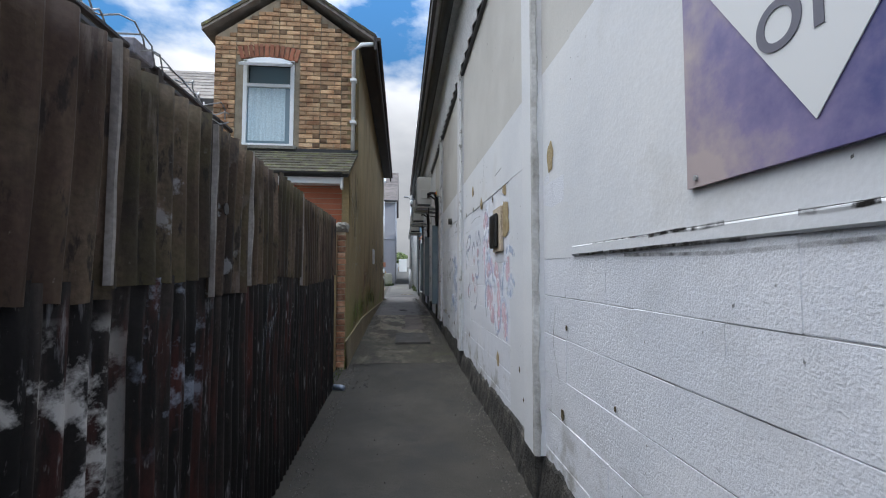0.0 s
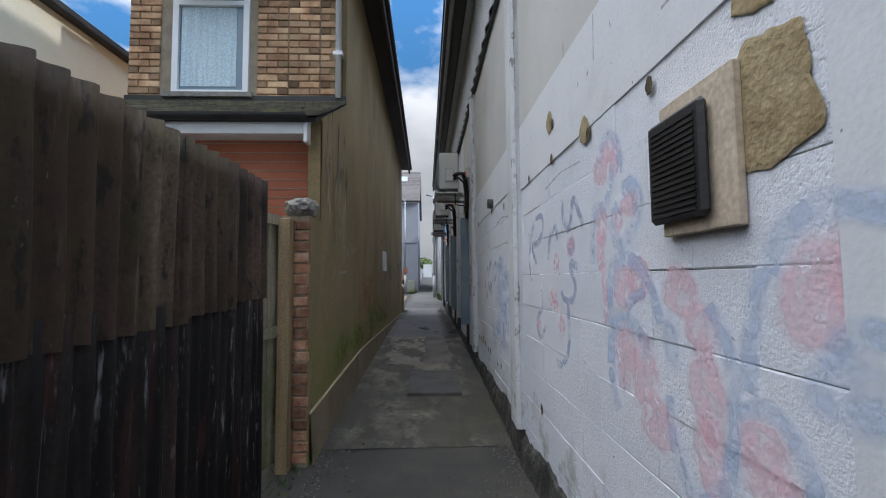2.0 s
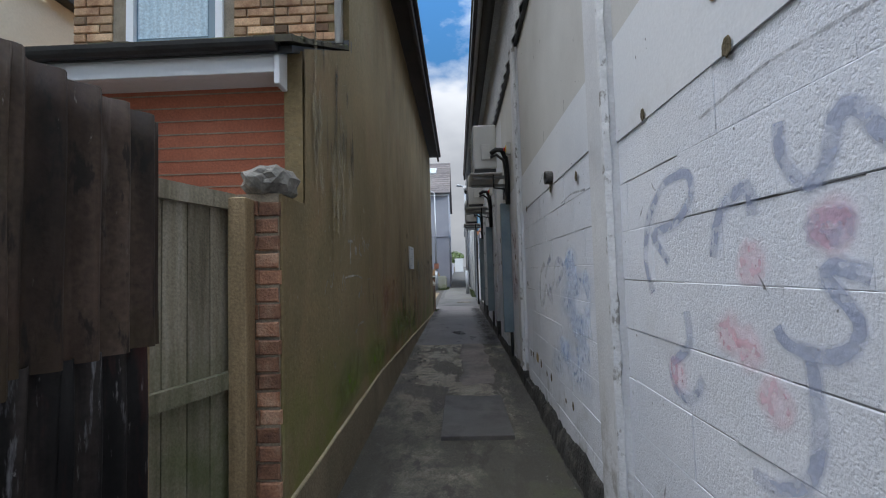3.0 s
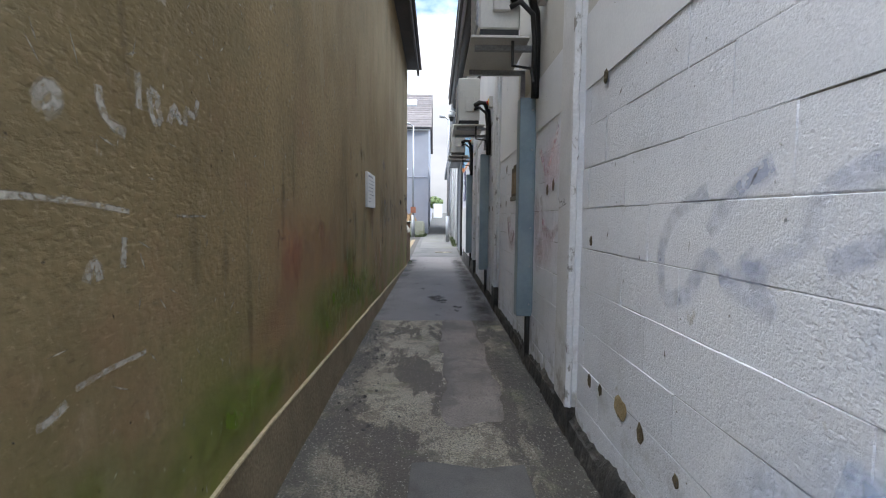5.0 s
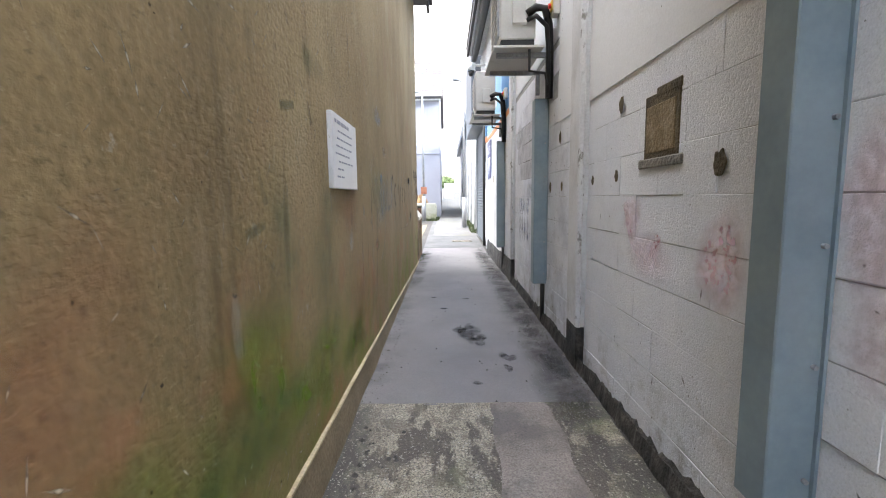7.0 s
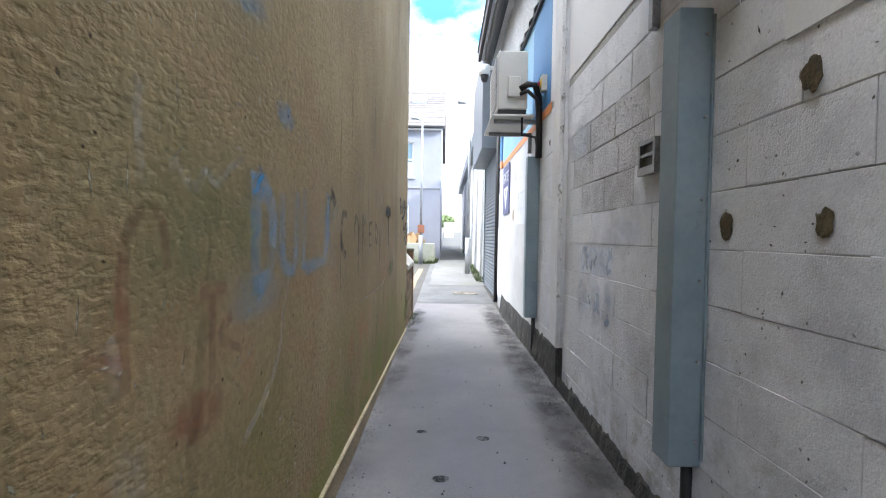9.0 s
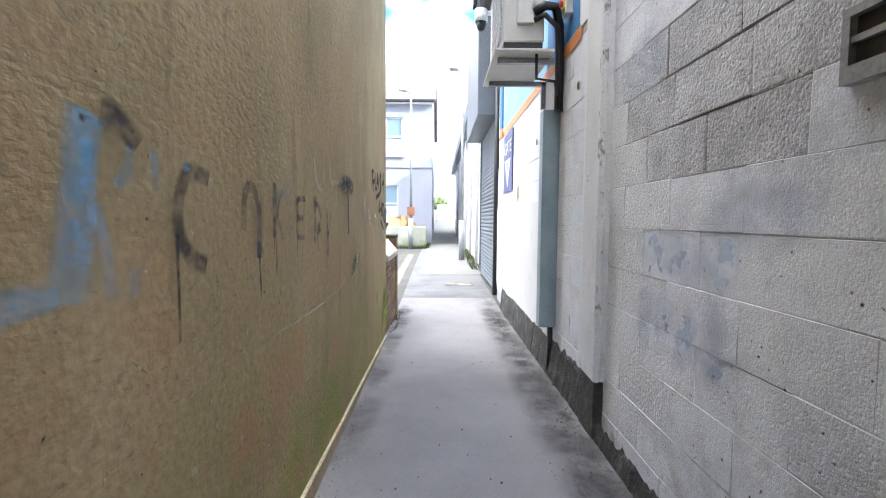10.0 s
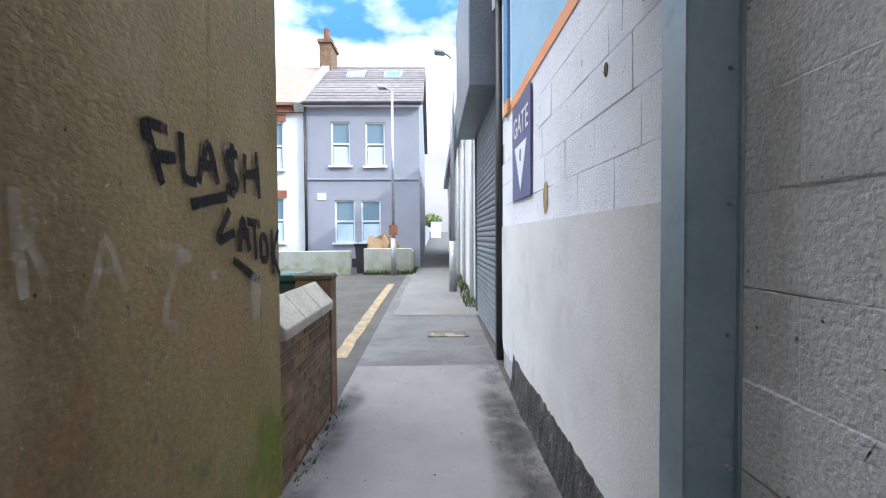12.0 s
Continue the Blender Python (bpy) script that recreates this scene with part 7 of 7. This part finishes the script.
# moss and grass tufts at the kerbs
def tufts(name, label, spots, seed):
    rnd = random.Random(seed)
    v, f = [], []
    for (x0, x1, y0, y1, n, h) in spots:
        for _ in range(n):
            x, y = rnd.uniform(x0, x1), rnd.uniform(y0, y1)
            a, hh = rnd.uniform(0, 6.28), h * rnd.uniform(0.4, 1.3)
            b, z = len(v), gz(y)
            v += [(x - 0.012 * math.cos(a), y - 0.012 * math.sin(a), z - 0.01), (x + 0.012 * math.cos(a), y + 0.012 * math.sin(a), z - 0.01), (x + rnd.uniform(-0.05, 0.05), y + rnd.uniform(-0.05, 0.05), z + hh)]
            f.append((b, b + 1, b + 2))
    me = bpy.data.meshes.new(name)
    me.from_pydata(v, [], f)
    me.materials.append(LEAF)
    return tagged(new(name, me), label, "grass", "", "stuff")


tufts("grass_tuft", "short grass and moss along the kerbs", [(-2.0, -0.5, 28.8, 29.0, 500, 0.14), (0.7, 0.93, 23.2, 28, 700, 0.1), (-0.56, -0.4, 29.0, 31, 200, 0.12), (-0.66, -0.58, 17.9, 19.2, 60, 0.04), (-0.9, -0.66, 5.3, 6.3, 90, 0.05)], 6)
gb = thing("garden_bin", (-1.1, 19.45, 0.4), "dark green garden bin with a teal lid behind the wall", "bin")
GREENBIN = surf("green_bin_plastic", [(0.02, 0.07, 0.055), (0.03, 0.1, 0.08)], 4, 0.5, 0.1, 40)
part("bin_body", B((-1.24, -0.98, 19.3, 19.6, 0.38, 1.38)), GREENBIN, gb, bevel=0.02)
part("bin_lid", B((-1.26, -0.96, 19.27, 19.62, 1.38, 1.45)), GREENBIN, gb, bevel=0.015)

# ---- bricks and blocks, last ----
meshes = [block_mesh(0.4455, 0.2095, 0.02, s, PAINT) for s in range(8)]
flush = [block_mesh(0.4475, 0.2112, 0.02, 40 + s, PAINT, 0.003, 0.0004) for s in range(6)]
rnd = random.Random(7)
rest = bmesh.new()
count = 0
grey = [block_mesh(0.443, 0.207, 0.02, 70 + s, BLOCKGREY, 0.007) for s in range(4)]
rough = [block_mesh(0.4455, 0.2095, 0.02, 90 + s, ROUGHBLOCK, 0.005) for s in range(4)]
for r in range(-4, 12):
    z = 0.572 + 0.2135 * r
    if z + 0.21 > 2.99 or z < -0.2:
        continue
    y = (-2.95 if z + 0.21 < 2.37 else 13.0) + (0.224 if r % 2 else 0)
    while y < 19.9:
        skip = z < paint_foot(y) - 0.2 or (y < 2.3 and z > 1.45 and y > -9)
        for a, b in PIERS:
            if a - 0.2 < y < b + 0.0:
                skip = skip or (y > a and y + 0.443 < b)
        if 2.9 < y < 3.2:
            skip = True
        if not skip:
            at = (FACE + rnd.uniform(-0.002, 0.002), y, z - (0.075 if y < 6.0 else 0.0))
            smooth_share = 1.0 if y < 9.0 else 0.93 if y < 12.0 else 0.85 if y > 16.4 else 0.45 if z > 1.75 else 0.8
            if 13.75 < y < 14.9 and 1.8 < z < 2.4:
                tmp = grey[rnd.randrange(4)]
            elif 14.7 < y < 15.3 or 15.7 < y < 16.4:
                tmp = rough[rnd.randrange(4)]
            else:
                tmp = flush[rnd.randrange(6)] if rnd.random() < smooth_share else meshes[rnd.randrange(8)]
            if 3.4 < y and count < 300 and y < 17 and 0 <= r < 9:
                piece("block", tmp, at, wall_e)
                count += 1
            else:
                base = len(rest.verts)
                rest.from_mesh(tmp)
                rest.verts.ensure_lookup_table()
                for v in rest.verts[base:]:
                    v.co += Vector(at)
        y += 0.4475
rest_ob = part("block_rest", rest, PAINT, wall_e, "white painted concrete blocks")
tagged(rest_ob, kind="stuff")

# gable bricks, stretchers and dark headers
BRICK_HEAD = surf("dark_header_brick", [(0.15, 0.08, 0.045), (0.27, 0.165, 0.09), (0.42, 0.28, 0.16)], 5, 0.9, 0.5, 110, rand=0.55)


def brick_mesh(w, h, d, mat, seed):
    """A brick seen on its long face, which looks towards -y."""
    rnd2 = random.Random(seed)
    bm = bmesh.new()
    b = 0.006
    j = lambda s=0.002: rnd2.uniform(-s, s)
    back = [bm.verts.new((x, d, z)) for x, z in ((0, 0), (w, 0), (w, h), (0, h))]
    mid = [bm.verts.new((x + j(), b, z + j())) for x, z in ((0, 0), (w, 0), (w, h), (0, h))]
    front = [bm.verts.new((x, j(0.002), z)) for x, z in ((b, b), (w - b, b), (w - b, h - b), (b, h - b))]
    for p, q in ((back, mid), (mid, front)):
        for i in range(4):
            bm.faces.new((p[i], p[(i + 1) % 4], q[(i + 1) % 4], q[i]))
    bm.faces.new(front)
    finish(bm)
    me = bpy.data.meshes.new("brick")
    bm.to_mesh(me)
    bm.free()
    me.materials.append(mat)
    return me


longs = [brick_mesh(0.213, 0.064, 0.02, BRICK_BUFF, s) for s in range(3)]
heads = [brick_mesh(0.1, 0.064, 0.02, BRICK_HEAD if s else BRICK_BUFF, 9 + s) for s in range(3)]
gable = [o for o in house.children if o.name.startswith("gable_core")][0]
peak = [o for o in house.children if o.name.startswith("gable_peak")][0]
for r in range(37):
    z = 3.36 + r * 0.0745
    x = -2.95 + (0.0 if r % 2 else -0.0)
    k = r % 2
    while x < -0.68:
        w = 0.213 if k % 2 == 0 else 0.1
        right = -0.66 if z < 5.27 else -1.8 + (6.1 - z - 0.06) * (1.15 / 0.8)
        left = -2.95 if z < 5.27 else -1.8 - (6.1 - z - 0.06) * (1.15 / 0.8)
        inwin = x + w > -2.53 and x < -1.67 and 3.4 < z < (5.1 if -2.5 < x < -1.75 else 4.98)
        if x >= left - 0.01 and x + w <= right + 0.03 and not inwin:
            piece("brick", (longs if k % 2 == 0 else heads)[rnd.randrange(3)], (x, GY - 0.012, z), gable if z < 5.27 else peak)
        x += w + 0.011
        k += 1
# arch of bricks over the window
arch = [brick_mesh(0.066, 0.21, 0.03, BRICK_RED, 30 + s) for s in range(2)]
for k in range(12):
    a = radians(-15 + 30 * k / 11)
    R = 1.6
    ob = piece("arch_brick", arch[k % 2], (-2.1 + R * math.sin(a) - 0.033, GY - 0.016, 4.98 - R + R * math.cos(a)), gable)
    ob.rotation_euler = (0, a, 0)

# pillar bricks: on the face to the alley's start and on the alley face
PILLAR_BRICK = surf("weathered_pillar_brick", [(0.13, 0.06, 0.038), (0.3, 0.15, 0.085), (0.44, 0.29, 0.19)], 9, 0.9, 0.6, 90, rand=0.45)
pm = [brick_mesh(w, 0.064, 0.02, PILLAR_BRICK, 60 + s) for s, w in enumerate((0.098, 0.102, 0.094, 0.1))]
pillar_core = [o for o in pillar.children if o.name.startswith("pillar_core")][0]
for r in range(22):
    z = 0.27 + r * 0.0775
    for q in range(2):
        piece("brick", pm[(r + q * 3) % 4], (-0.862 + 0.104 * q + (0.006 if r % 2 else -0.006), 6.02 + rnd.uniform(-0.008, 0.004), z + rnd.uniform(-0.003, 0.003)), pillar_core)

# garden wall bricks
gm = [brick_mesh(0.215, 0.064, 0.02, BRICK_BROWN, 80 + s) for s in range(4)]
gcore = [o for o in gwall.children if o.name.startswith("wall_core")][0]
for r in range(13):
    z = 0.24 + r * 0.0748
    y = 17.8 - (0.11 if r % 2 else 0)
    while y < 18.95:
        ob = piece("brick", gm[rnd.randrange(4)], (-0.652, max(y, 17.802), z), gcore)
        ob.rotation_euler = (0, 0, radians(90))
        y += 0.226
